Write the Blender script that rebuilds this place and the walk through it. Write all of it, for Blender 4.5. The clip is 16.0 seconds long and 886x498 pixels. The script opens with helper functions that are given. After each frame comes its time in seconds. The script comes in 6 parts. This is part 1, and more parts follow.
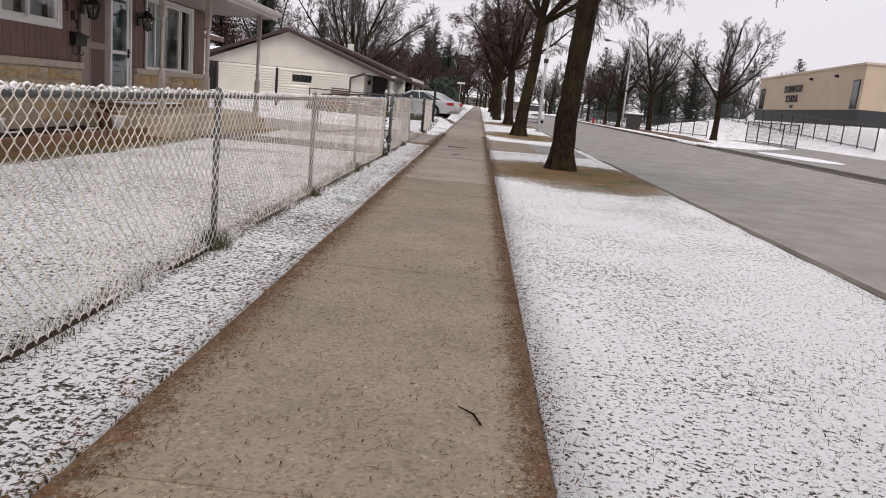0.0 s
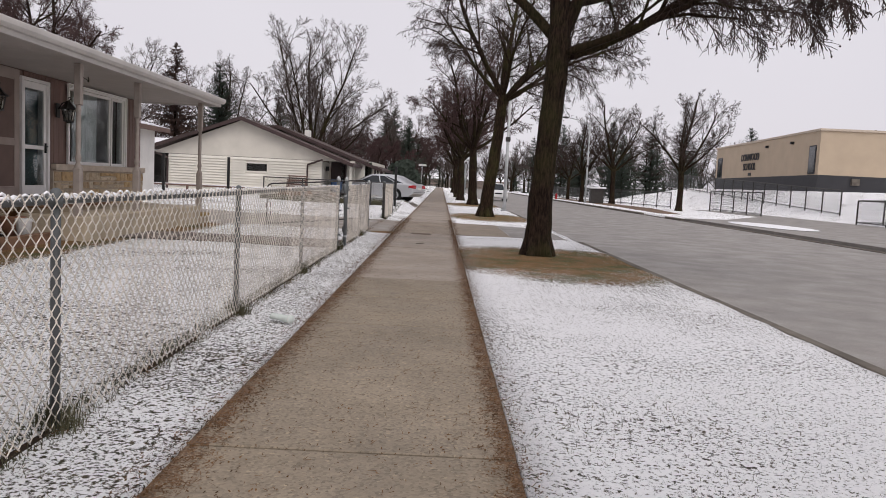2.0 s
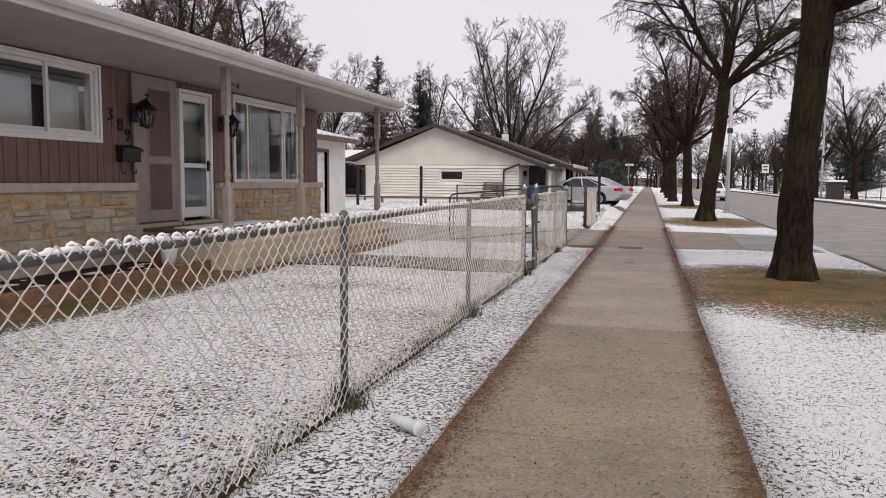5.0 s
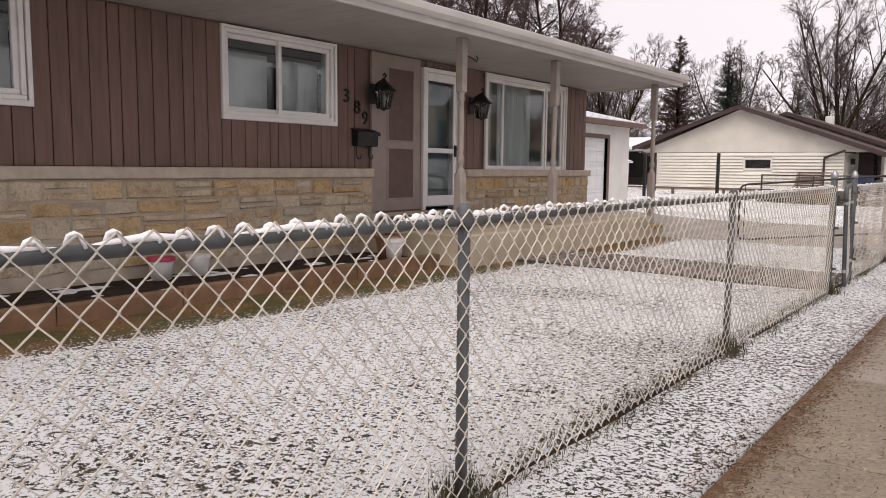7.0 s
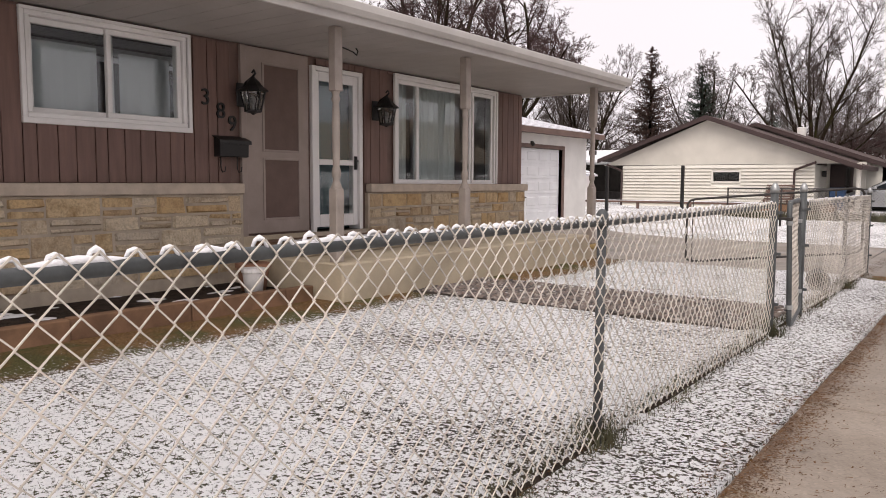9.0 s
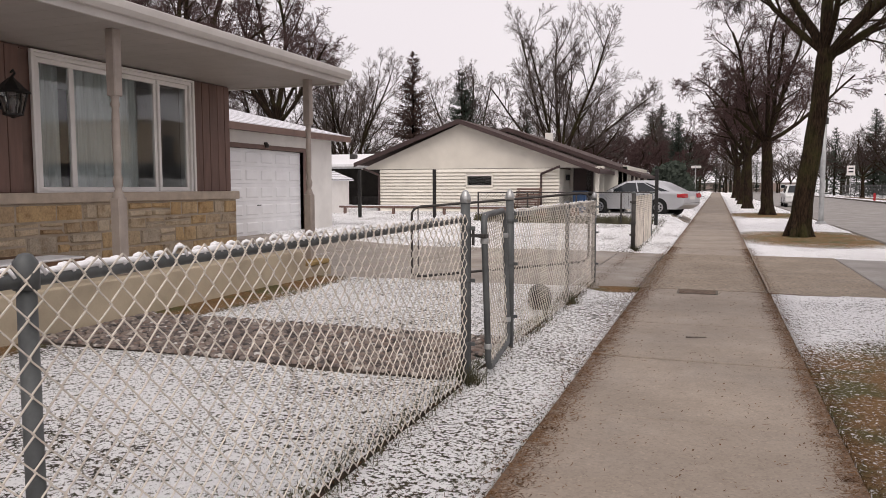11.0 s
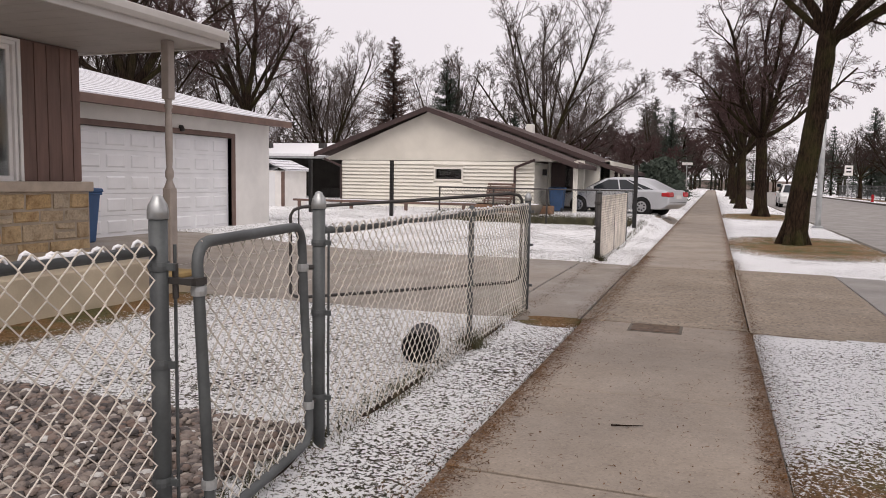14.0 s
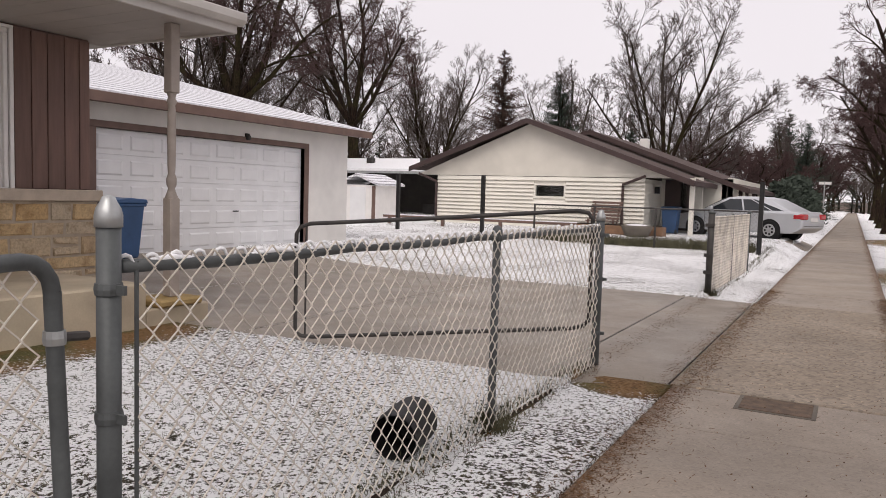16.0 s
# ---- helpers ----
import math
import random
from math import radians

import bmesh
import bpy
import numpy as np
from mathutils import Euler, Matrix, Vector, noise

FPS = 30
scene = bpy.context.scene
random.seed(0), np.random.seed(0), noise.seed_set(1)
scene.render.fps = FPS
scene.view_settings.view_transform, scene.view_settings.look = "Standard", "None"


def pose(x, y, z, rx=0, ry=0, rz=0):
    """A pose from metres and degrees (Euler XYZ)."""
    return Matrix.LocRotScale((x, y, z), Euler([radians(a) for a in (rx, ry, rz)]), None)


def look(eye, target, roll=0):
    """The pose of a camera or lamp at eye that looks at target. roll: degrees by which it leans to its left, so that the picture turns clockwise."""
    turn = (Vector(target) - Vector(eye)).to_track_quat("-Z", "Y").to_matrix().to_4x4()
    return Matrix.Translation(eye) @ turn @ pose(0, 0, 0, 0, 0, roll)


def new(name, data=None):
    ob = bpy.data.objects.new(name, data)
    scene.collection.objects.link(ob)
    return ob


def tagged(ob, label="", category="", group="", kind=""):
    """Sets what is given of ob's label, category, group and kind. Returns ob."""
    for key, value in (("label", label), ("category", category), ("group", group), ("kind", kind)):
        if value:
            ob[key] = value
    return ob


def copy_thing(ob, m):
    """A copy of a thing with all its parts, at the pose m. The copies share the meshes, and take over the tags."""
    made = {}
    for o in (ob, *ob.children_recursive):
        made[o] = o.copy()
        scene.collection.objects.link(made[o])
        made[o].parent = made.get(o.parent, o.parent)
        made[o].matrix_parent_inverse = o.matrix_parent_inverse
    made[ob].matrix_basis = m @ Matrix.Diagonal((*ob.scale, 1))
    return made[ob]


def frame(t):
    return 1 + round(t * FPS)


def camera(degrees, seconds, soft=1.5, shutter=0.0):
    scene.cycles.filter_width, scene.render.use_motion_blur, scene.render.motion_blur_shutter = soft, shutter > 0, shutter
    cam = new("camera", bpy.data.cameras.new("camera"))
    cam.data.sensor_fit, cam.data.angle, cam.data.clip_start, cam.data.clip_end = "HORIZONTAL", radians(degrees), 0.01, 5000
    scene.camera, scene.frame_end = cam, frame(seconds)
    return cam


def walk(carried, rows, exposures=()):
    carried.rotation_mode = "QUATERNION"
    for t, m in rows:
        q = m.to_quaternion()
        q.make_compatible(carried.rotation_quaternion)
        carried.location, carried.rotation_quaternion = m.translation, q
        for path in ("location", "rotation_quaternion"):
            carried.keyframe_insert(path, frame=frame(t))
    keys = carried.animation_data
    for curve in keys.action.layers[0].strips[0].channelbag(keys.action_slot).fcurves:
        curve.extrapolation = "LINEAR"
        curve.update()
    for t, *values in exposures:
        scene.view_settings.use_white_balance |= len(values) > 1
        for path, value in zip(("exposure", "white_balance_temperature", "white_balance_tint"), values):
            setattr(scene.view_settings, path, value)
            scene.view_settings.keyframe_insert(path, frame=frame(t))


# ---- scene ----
PATH = [
    (0, (-0.095, 0.566, 1.376), (-0.152, 2.526, 0.983), 5.4),
    (0.5, (-0.098, 1.023, 1.394), (-0.038, 2.994, 1.058), 5.0),
    (1, (-0.089, 1.484, 1.413), (-0.029, 3.469, 1.173), 4.0),
    (1.5, (-0.151, 1.992, 1.434), (-0.125, 3.982, 1.237), 3.1),
    (2, (-0.143, 2.578, 1.429), (-0.129, 4.57, 1.252), 2.9),
    (2.5, (-0.164, 3.098, 1.445), (-0.126, 5.091, 1.284), 3.0),
    (3, (-0.102, 3.615, 1.449), (-0.03, 5.609, 1.308), 3.2),
    (3.5, (-0.114, 4.11, 1.48), (-0.105, 6.105, 1.342), 2.9),
    (4, (-0.173, 4.588, 1.469), (-0.309, 6.578, 1.321), 2.0),
    (4.5, (-0.21, 5.077, 1.514), (-0.533, 7.044, 1.353), 0.9),
    (5, (-0.267, 5.575, 1.497), (-0.792, 7.496, 1.313), 0.5),
    (5.2, (-0.238, 5.778, 1.476), (-0.862, 7.668, 1.283), 0.4),
    (7.3, (-0.367, 7.927, 1.439), (-1.632, 9.461, 1.227), 0.8),
    (7.5, (-0.343, 8.144, 1.443), (-1.631, 9.659, 1.236), 0.9),
    (8, (-0.388, 8.667, 1.441), (-1.737, 10.13, 1.243), 0.6),
    (8.5, (-0.391, 9.219, 1.408), (-1.718, 10.703, 1.215), 0.4),
    (9, (-0.426, 9.795, 1.438), (-1.619, 11.39, 1.26), 0.3),
    (9.5, (-0.432, 10.316, 1.427), (-1.476, 12.014, 1.264), 0.1),
    (10, (-0.458, 10.85, 1.443), (-1.378, 12.62, 1.289), -0.4),
    (10.2, (-0.486, 11.134, 1.435), (-1.367, 12.922, 1.283), -0.5),
    (12.3, (-0.219, 13.129, 1.558), (-0.671, 15.068, 1.372), 1.1),
    (12.5, (-0.216, 13.332, 1.558), (-0.686, 15.268, 1.378), 0.9),
    (13, (-0.161, 13.85, 1.558), (-0.698, 15.768, 1.376), 0.2),
    (13.5, (-0.152, 14.36, 1.561), (-0.76, 16.256, 1.373), 0.3),
    (14, (-0.116, 14.933, 1.529), (-0.789, 16.808, 1.343), 1.0),
    (14.5, (-0.179, 15.452, 1.506), (-0.917, 17.303, 1.329), 1.5),
    (15, (-0.167, 16.004, 1.515), (-0.973, 17.827, 1.347), 1.6),
    (15.5, (-0.19, 16.517, 1.533), (-1.081, 18.301, 1.377), 1.5),
    (16, (-0.208, 17.098, 1.481), (-1.165, 18.848, 1.336), 1.7),
]
cam = camera(61.3, 16.0, 0.9)
walk(cam, [(t, look(eye, target, roll)) for t, eye, target, roll in PATH],
     [(0.0, 0.05, 6600, 12), (0.5, 0.0, 6550, 12), (1.5, -0.09, 6550, 12), (4.0, -0.06, 6550, 12), (5.0, 0.02, 6600, 13), (7.5, 0.28, 6900, 14), (9.0, 0.31, 6900, 14), (10.0, 0.19, 6900, 14), (12.5, 0.08, 6850, 14), (16.0, 0.12, 6800, 13)])


# ---------------------------------------------------------------- light
world = bpy.data.worlds.new("overcast_sky")
scene.world = world
world.use_nodes = True
wn, wl = world.node_tree.nodes, world.node_tree.links
wn.clear()
w_out, w_bg = wn.new("ShaderNodeOutputWorld"), wn.new("ShaderNodeBackground")
w_sky, w_mix, w_mul = wn.new("ShaderNodeTexSky"), wn.new("ShaderNodeMix"), wn.new("ShaderNodeMix")
w_sky.sky_type, w_sky.sun_disc = "NISHITA", False
w_sky.sun_elevation, w_sky.sun_rotation = radians(48), radians(200)
w_sky.air_density, w_sky.dust_density = 1.0, 4.0
w_mul.data_type, w_mul.blend_type = "RGBA", "MULTIPLY"
w_mul.inputs[0].default_value = 1.0
wl.new(w_sky.outputs[0], w_mul.inputs[6])
w_mul.inputs[7].default_value = (0.1, 0.1, 0.1, 1)
w_mix.data_type = "RGBA"
w_mix.inputs[0].default_value = 0.93
wl.new(w_mul.outputs[2], w_mix.inputs[6])
# cloud deck: slightly brighter overhead, faint mottling
w_tc, w_noise, w_ramp = wn.new("ShaderNodeTexCoord"), wn.new("ShaderNodeTexNoise"), wn.new("ShaderNodeValToRGB")
w_noise.inputs["Scale"].default_value = 1.6
w_noise.inputs["Detail"].default_value = 3
w_ramp.color_ramp.elements[0].position, w_ramp.color_ramp.elements[0].color = 0.3, (0.80, 0.775, 0.835, 1)
w_ramp.color_ramp.elements[1].position, w_ramp.color_ramp.elements[1].color = 0.7, (0.87, 0.85, 0.90, 1)
wl.new(w_tc.outputs["Generated"], w_noise.inputs["Vector"])
wl.new(w_noise.outputs[0], w_ramp.inputs[0])
wl.new(w_ramp.outputs[0], w_mix.inputs[7])
wl.new(w_mix.outputs[2], w_bg.inputs[0])
w_bg.inputs[1].default_value = 0.99
wl.new(w_bg.outputs[0], w_out.inputs[0])

sun = new("sun", bpy.data.lights.new("sun", "SUN"))
sun.data.energy, sun.data.angle, sun.data.color = 1.55, radians(40), (1.0, 0.97, 0.93)
sun.matrix_world = look((12, -20, 40), (0, 10, 0))


# ---------------------------------------------------------------- materials
def shader(name):
    m = bpy.data.materials.new(name)
    m.use_nodes = True
    return m, m.node_tree.nodes, m.node_tree.links, m.node_tree.nodes["Principled BSDF"]


def noise_node(n, l, scale, detail=4, rough=0.55, vec=None, stretch=None):
    t = n.new("ShaderNodeTexNoise")
    t.inputs["Scale"].default_value, t.inputs["Detail"].default_value = scale, detail
    t.inputs["Roughness"].default_value = rough
    if vec is None:
        vec = n.new("ShaderNodeNewGeometry").outputs["Position"]
    if stretch:
        mp = n.new("ShaderNodeMapping")
        mp.inputs["Scale"].default_value = stretch
        l.new(vec, mp.inputs["Vector"])
        vec = mp.outputs[0]
    l.new(vec, t.inputs["Vector"])
    return t.outputs[0]


def ramp(n, l, fac, stops):
    r = n.new("ShaderNodeValToRGB")
    e = r.color_ramp.elements
    while len(e) < len(stops):
        e.new(0.5)
    for el, (p, c) in zip(e, stops):
        el.position, el.color = p, (*c, 1) if len(c) == 3 else c
    l.new(fac, r.inputs[0])
    return r.outputs[0]


def grey(v):
    return (v, v, v)


def mixc(n, l, fac, a, b, mode="MIX"):
    m = n.new("ShaderNodeMix")
    m.data_type, m.blend_type = "RGBA", mode
    for s, v in ((m.inputs[0], fac), (m.inputs[6], a), (m.inputs[7], b)):
        if isinstance(v, (int, float)):
            s.default_value = v
        elif isinstance(v, tuple):
            s.default_value = (*v, 1)
        else:
            l.new(v, s)
    return m.outputs[2]


def calc(n, l, op, a, b=0.0, clamp=False):
    m = n.new("ShaderNodeMath")
    m.operation, m.use_clamp = op, clamp
    for s, v in zip(m.inputs, (a, b)):
        if isinstance(v, (int, float)):
            s.default_value = v
        else:
            l.new(v, s)
    return m.outputs[0]


def bump(n, l, b, height, strength=0.3, dist=0.01):
    k = n.new("ShaderNodeBump")
    k.inputs["Strength"].default_value, k.inputs["Distance"].default_value = strength, dist
    l.new(height, k.inputs["Height"])
    l.new(k.outputs[0], b.inputs["Normal"])


def surface(name, col, var=0.25, scale=6.0, grain=60.0, rough=0.7, metal=0.0, relief=0.25, dist=0.004, stretch=None, tint=None, piece=0.0, local=False):
    """A painted or mineral surface: colour that wanders at two scales, with relief."""
    m, n, l, b = shader(name)
    vec = n.new("ShaderNodeTexCoord").outputs["Object"] if local else None
    big = noise_node(n, l, scale, 4, vec=vec, stretch=stretch)
    fine = noise_node(n, l, grain, 3, 0.6, vec=vec, stretch=stretch)
    lo = tuple(max(0, c * (1 - var)) for c in col)
    hi = tint or tuple(min(1, c * (1 + var)) for c in col)
    c = ramp(n, l, big, [(0.3, lo), (0.72, hi)])
    c = mixc(n, l, 0.5, c, ramp(n, l, fine, [(0.25, grey(1 - var)), (0.75, grey(1.0))]), "MULTIPLY")
    if piece:
        rnd = n.new("ShaderNodeObjectInfo").outputs["Random"]
        c = mixc(n, l, 1.0, c, ramp(n, l, rnd, [(0.0, grey(1 - piece)), (1.0, grey(1.0))]), "MULTIPLY")
    l.new(c, b.inputs["Base Color"])
    b.inputs["Roughness"].default_value, b.inputs["Metallic"].default_value = rough, metal
    if rough >= 0.85:
        b.inputs["Specular IOR Level"].default_value = 0.15
    if relief:
        bump(n, l, b, fine, relief, dist)
    return m


def position_axes(n, l):
    sx = n.new("ShaderNodeSeparateXYZ")
    l.new(n.new("ShaderNodeNewGeometry").outputs["Position"], sx.inputs[0])
    return sx.outputs


def blob(n, l, axes, cx, cy, rx, ry):
    """1 in the middle of an oval patch of ground, falling to 0 at its rim."""
    u = calc(n, l, "DIVIDE", calc(n, l, "SUBTRACT", axes[0], cx), rx)
    v = calc(n, l, "DIVIDE", calc(n, l, "SUBTRACT", axes[1], cy), ry)
    d = calc(n, l, "ADD", calc(n, l, "MULTIPLY", u, u), calc(n, l, "MULTIPLY", v, v))
    return calc(n, l, "SUBTRACT", 1.0, d, True)


def lawn_material():
    """Thin snow on winter grass; bare needles and grass under the kerbside trees."""
    m, n, l, b = shader("snowy_grass")
    ax = position_axes(n, l)
    fine = noise_node(n, l, 36, 6, 0.72)
    clump = noise_node(n, l, 15, 4, 0.65)
    wide = noise_node(n, l, 0.55, 3, 0.5)
    cover = calc(n, l, "ADD", calc(n, l, "MULTIPLY", fine, 0.72), calc(n, l, "MULTIPLY", clump, 0.28))
    cover = calc(n, l, "ADD", cover, calc(n, l, "MULTIPLY", calc(n, l, "SUBTRACT", wide, 0.5), 0.16))
    # the fenced yard has thinner snow than the verge
    yard = calc(n, l, "LESS_THAN", ax[0], -2.15)
    cover = calc(n, l, "SUBTRACT", cover, calc(n, l, "SUBTRACT", calc(n, l, "MULTIPLY", yard, 0.026), 0.012))
    # trampled strip between fence and walk
    strip = blob(n, l, ax, -1.78, 12.0, 0.5, 30.0)
    cover = calc(n, l, "SUBTRACT", cover, calc(n, l, "MULTIPLY", strip, 0.042))
    bare = None
    for spot in ((2.2, 17.1, 2.9, 3.3), (2.2, 35.6, 2.4, 4.0), (2.2, 53.6, 2.4, 4.5), (-6.9, 13.0, 1.1, 7.0), (-6.6, 20.5, 1.0, 3.6), (-1.75, 23.1, 0.5, 0.5)):
        s = blob(n, l, ax, *spot)
        bare = s if bare is None else calc(n, l, "MAXIMUM", bare, s)
    bare = calc(n, l, "POWER", bare, 0.55)
    cover = calc(n, l, "SUBTRACT", cover, calc(n, l, "MULTIPLY", bare, 0.18))
    mask = ramp(n, l, cover, [(0.442, grey(0)), (0.464, grey(1))])
    grass = ramp(n, l, noise_node(n, l, 5, 5, 0.7), [(0.3, (0.014, 0.012, 0.009)), (0.52, (0.05, 0.04, 0.026)), (0.7, (0.15, 0.12, 0.075))])
    green = ramp(n, l, wide, [(0.42, grey(0)), (0.62, grey(1))])
    grass = mixc(n, l, calc(n, l, "MULTIPLY", green, 0.5), grass, (0.06, 0.07, 0.022))
    needles = ramp(n, l, noise_node(n, l, 45, 4, 0.7), [(0.32, (0.07, 0.036, 0.015)), (0.5, (0.22, 0.12, 0.05)), (0.7, (0.36, 0.23, 0.12))])
    tuft = ramp(n, l, noise_node(n, l, 1.4, 3, 0.6), [(0.45, grey(0.95)), (0.6, grey(0.05))])
    turf = ramp(n, l, noise_node(n, l, 60, 4, 0.7), [(0.35, (0.045, 0.045, 0.016)), (0.6, (0.14, 0.13, 0.05)), (0.8, (0.26, 0.23, 0.11))])
    grass = mixc(n, l, calc(n, l, "MULTIPLY", bare, 1.6, True), grass, mixc(n, l, tuft, turf, needles))
    snow = ramp(n, l, fine, [(0.38, (0.74, 0.745, 0.76)), (0.52, (0.94, 0.94, 0.95))])
    l.new(mixc(n, l, mask, grass, snow), b.inputs["Base Color"])
    b.inputs["Roughness"].default_value, b.inputs["Specular IOR Level"].default_value = 0.85, 0.2
    bump(n, l, b, cover, 1.0, 0.05)
    return m


def slab_material(name, base, wet=0.0, grit=0.5, edge=True, size=75):
    """Worn concrete with exposed grit, damp stains and needles gathered along both edges."""
    m, n, l, b = shader(name)
    ax = position_axes(n, l)
    big, mid, fine = noise_node(n, l, 0.9, 4), noise_node(n, l, 7, 5, 0.65), noise_node(n, l, 140, 2, 0.6)
    c = ramp(n, l, big, [(0.3, tuple(v * 0.82 for v in base)), (0.7, tuple(v * 1.12 for v in base))])
    c = mixc(n, l, 0.55, c, ramp(n, l, mid, [(0.3, grey(0.72)), (0.7, grey(1.0))]), "MULTIPLY")
    vor = n.new("ShaderNodeTexVoronoi")
    vor.inputs["Scale"].default_value = size
    l.new(n.new("ShaderNodeNewGeometry").outputs["Position"], vor.inputs["Vector"])
    stones = ramp(n, l, vor.outputs["Color"], [(0.0, grey(0.45)), (0.4, grey(0.85)), (0.85, grey(1.0)), (1.0, (1.5, 1.45, 1.35))])
    c = mixc(n, l, grit, c, stones, "MULTIPLY")
    if edge:
        d = calc(n, l, "ABSOLUTE", calc(n, l, "ADD", ax[0], 0.54))
        d = calc(n, l, "ADD", d, calc(n, l, "MULTIPLY", calc(n, l, "SUBTRACT", mid, 0.5), 0.42))
        d = calc(n, l, "ADD", d, calc(n, l, "MULTIPLY", calc(n, l, "SUBTRACT", noise_node(n, l, 48, 4, 0.75), 0.5), 0.75))
        dirt = ramp(n, l, d, [(0.74, grey(0)), (0.80, grey(1))])
        c = mixc(n, l, calc(n, l, "MULTIPLY", dirt, 0.9), c, ramp(n, l, noise_node(n, l, 55, 4, 0.7), [(0.33, (0.025, 0.013, 0.006)), (0.55, (0.135, 0.066, 0.026)), (0.75, (0.23, 0.14, 0.07))]))
    l.new(c, b.inputs["Base Color"])
    l.new(ramp(n, l, noise_node(n, l, 1.3, 3), [(0.35, grey(0.75 - wet * 0.5)), (0.65, grey(0.9 - wet * 0.35))]), b.inputs["Roughness"])
    bump(n, l, b, calc(n, l, "ADD", fine, vor.outputs["Distance"]), 0.35, 0.004)
    return m


def bark_material(name, lo, hi, moss=0.3):
    m, n, l, b = shader(name)
    vec = n.new("ShaderNodeTexCoord").outputs["Object"]
    ridge = noise_node(n, l, 9, 6, 0.7, vec=vec, stretch=(2.6, 2.6, 0.5))
    c = ramp(n, l, ridge, [(0.35, lo), (0.65, hi)])
    patch = ramp(n, l, noise_node(n, l, 1.2, 3, vec=vec), [(0.45, grey(0)), (0.65, grey(1))])
    c = mixc(n, l, calc(n, l, "MULTIPLY", patch, moss), c, (0.055, 0.06, 0.018))
    l.new(c, b.inputs["Base Color"])
    b.inputs["Roughness"].default_value, b.inputs["Specular IOR Level"].default_value = 0.9, 0.08
    bump(n, l, b, ridge, 0.9, 0.04)
    return m


def glass_material(name, tint=(0.9, 0.95, 0.95)):
    m, n, l, b = shader(name)
    b.inputs["Base Color"].default_value = (*tint, 1)
    b.inputs["Roughness"].default_value = 0.02
    b.inputs["Transmission Weight"].default_value = 1.0
    b.inputs["IOR"].default_value = 1.5
    return m


def snow_roof_material():
    """Asphalt shingles under a dusting of snow, courses showing through."""
    m, n, l, b = shader("snow_dusted_shingles")
    ax = position_axes(n, l)
    course = calc(n, l, "FRACT", calc(n, l, "MULTIPLY", ax[2], 9.5))
    fine = noise_node(n, l, 18, 5, 0.7)
    butt = ramp(n, l, course, [(0.0, grey(0.0)), (0.16, grey(0.05)), (0.34, grey(0.32)), (1.0, grey(0.36))])
    cov = calc(n, l, "ADD", butt, fine)
    c = ramp(n, l, cov, [(0.48, (0.12, 0.115, 0.12)), (0.68, (0.50, 0.50, 0.54)), (0.95, (0.82, 0.82, 0.85))])
    l.new(c, b.inputs["Base Color"])
    b.inputs["Roughness"].default_value = 0.8
    bump(n, l, b, cov, 0.5, 0.02)
    return m


def stone_material():
    """Split fieldstone: each piece its own ochre, buff or grey, with dark weathering in the hollows."""
    m, n, l, b = shader("tan_fieldstone")
    rnd = n.new("ShaderNodeObjectInfo").outputs["Random"]
    c = ramp(n, l, rnd, [(0.0, (0.56, 0.39, 0.21)), (0.3, (0.62, 0.47, 0.29)), (0.55, (0.52, 0.45, 0.36)), (0.8, (0.66, 0.56, 0.42)), (1.0, (0.46, 0.33, 0.20))])
    vein = noise_node(n, l, 5.5, 6, 0.7)
    fine = noise_node(n, l, 38, 5, 0.7)
    c = mixc(n, l, 0.85, c, ramp(n, l, vein, [(0.3, (0.55, 0.47, 0.38)), (0.5, grey(0.95)), (0.72, (1.15, 1.12, 1.05))]), "MULTIPLY")
    c = mixc(n, l, 0.7, c, ramp(n, l, fine, [(0.28, grey(0.5)), (0.55, grey(1.0))]), "MULTIPLY")
    l.new(c, b.inputs["Base Color"])
    b.inputs["Roughness"].default_value, b.inputs["Specular IOR Level"].default_value = 0.88, 0.15
    bump(n, l, b, calc(n, l, "ADD", vein, calc(n, l, "MULTIPLY", fine, 0.5)), 0.9, 0.025)
    return m


def pebble_material():
    """River pebbles, every one of its own tone, some dusted with snow."""
    m, n, l, b = shader("mixed_river_pebbles")
    isl = n.new("ShaderNodeNewGeometry").outputs["Random Per Island"]
    c = ramp(n, l, isl, [(0.0, (0.05, 0.045, 0.045)), (0.35, (0.15, 0.125, 0.115)), (0.6, (0.24, 0.20, 0.175)), (0.8, (0.17, 0.12, 0.10)), (0.93, (0.36, 0.32, 0.28)), (1.0, (0.62, 0.61, 0.60))])
    c = mixc(n, l, 0.5, c, ramp(n, l, noise_node(n, l, 90, 4, 0.65), [(0.3, grey(0.65)), (0.65, grey(1.1))]), "MULTIPLY")
    l.new(c, b.inputs["Base Color"])
    b.inputs["Roughness"].default_value, b.inputs["Specular IOR Level"].default_value = 0.7, 0.3
    bump(n, l, b, noise_node(n, l, 120, 3), 0.3, 0.004)
    return m


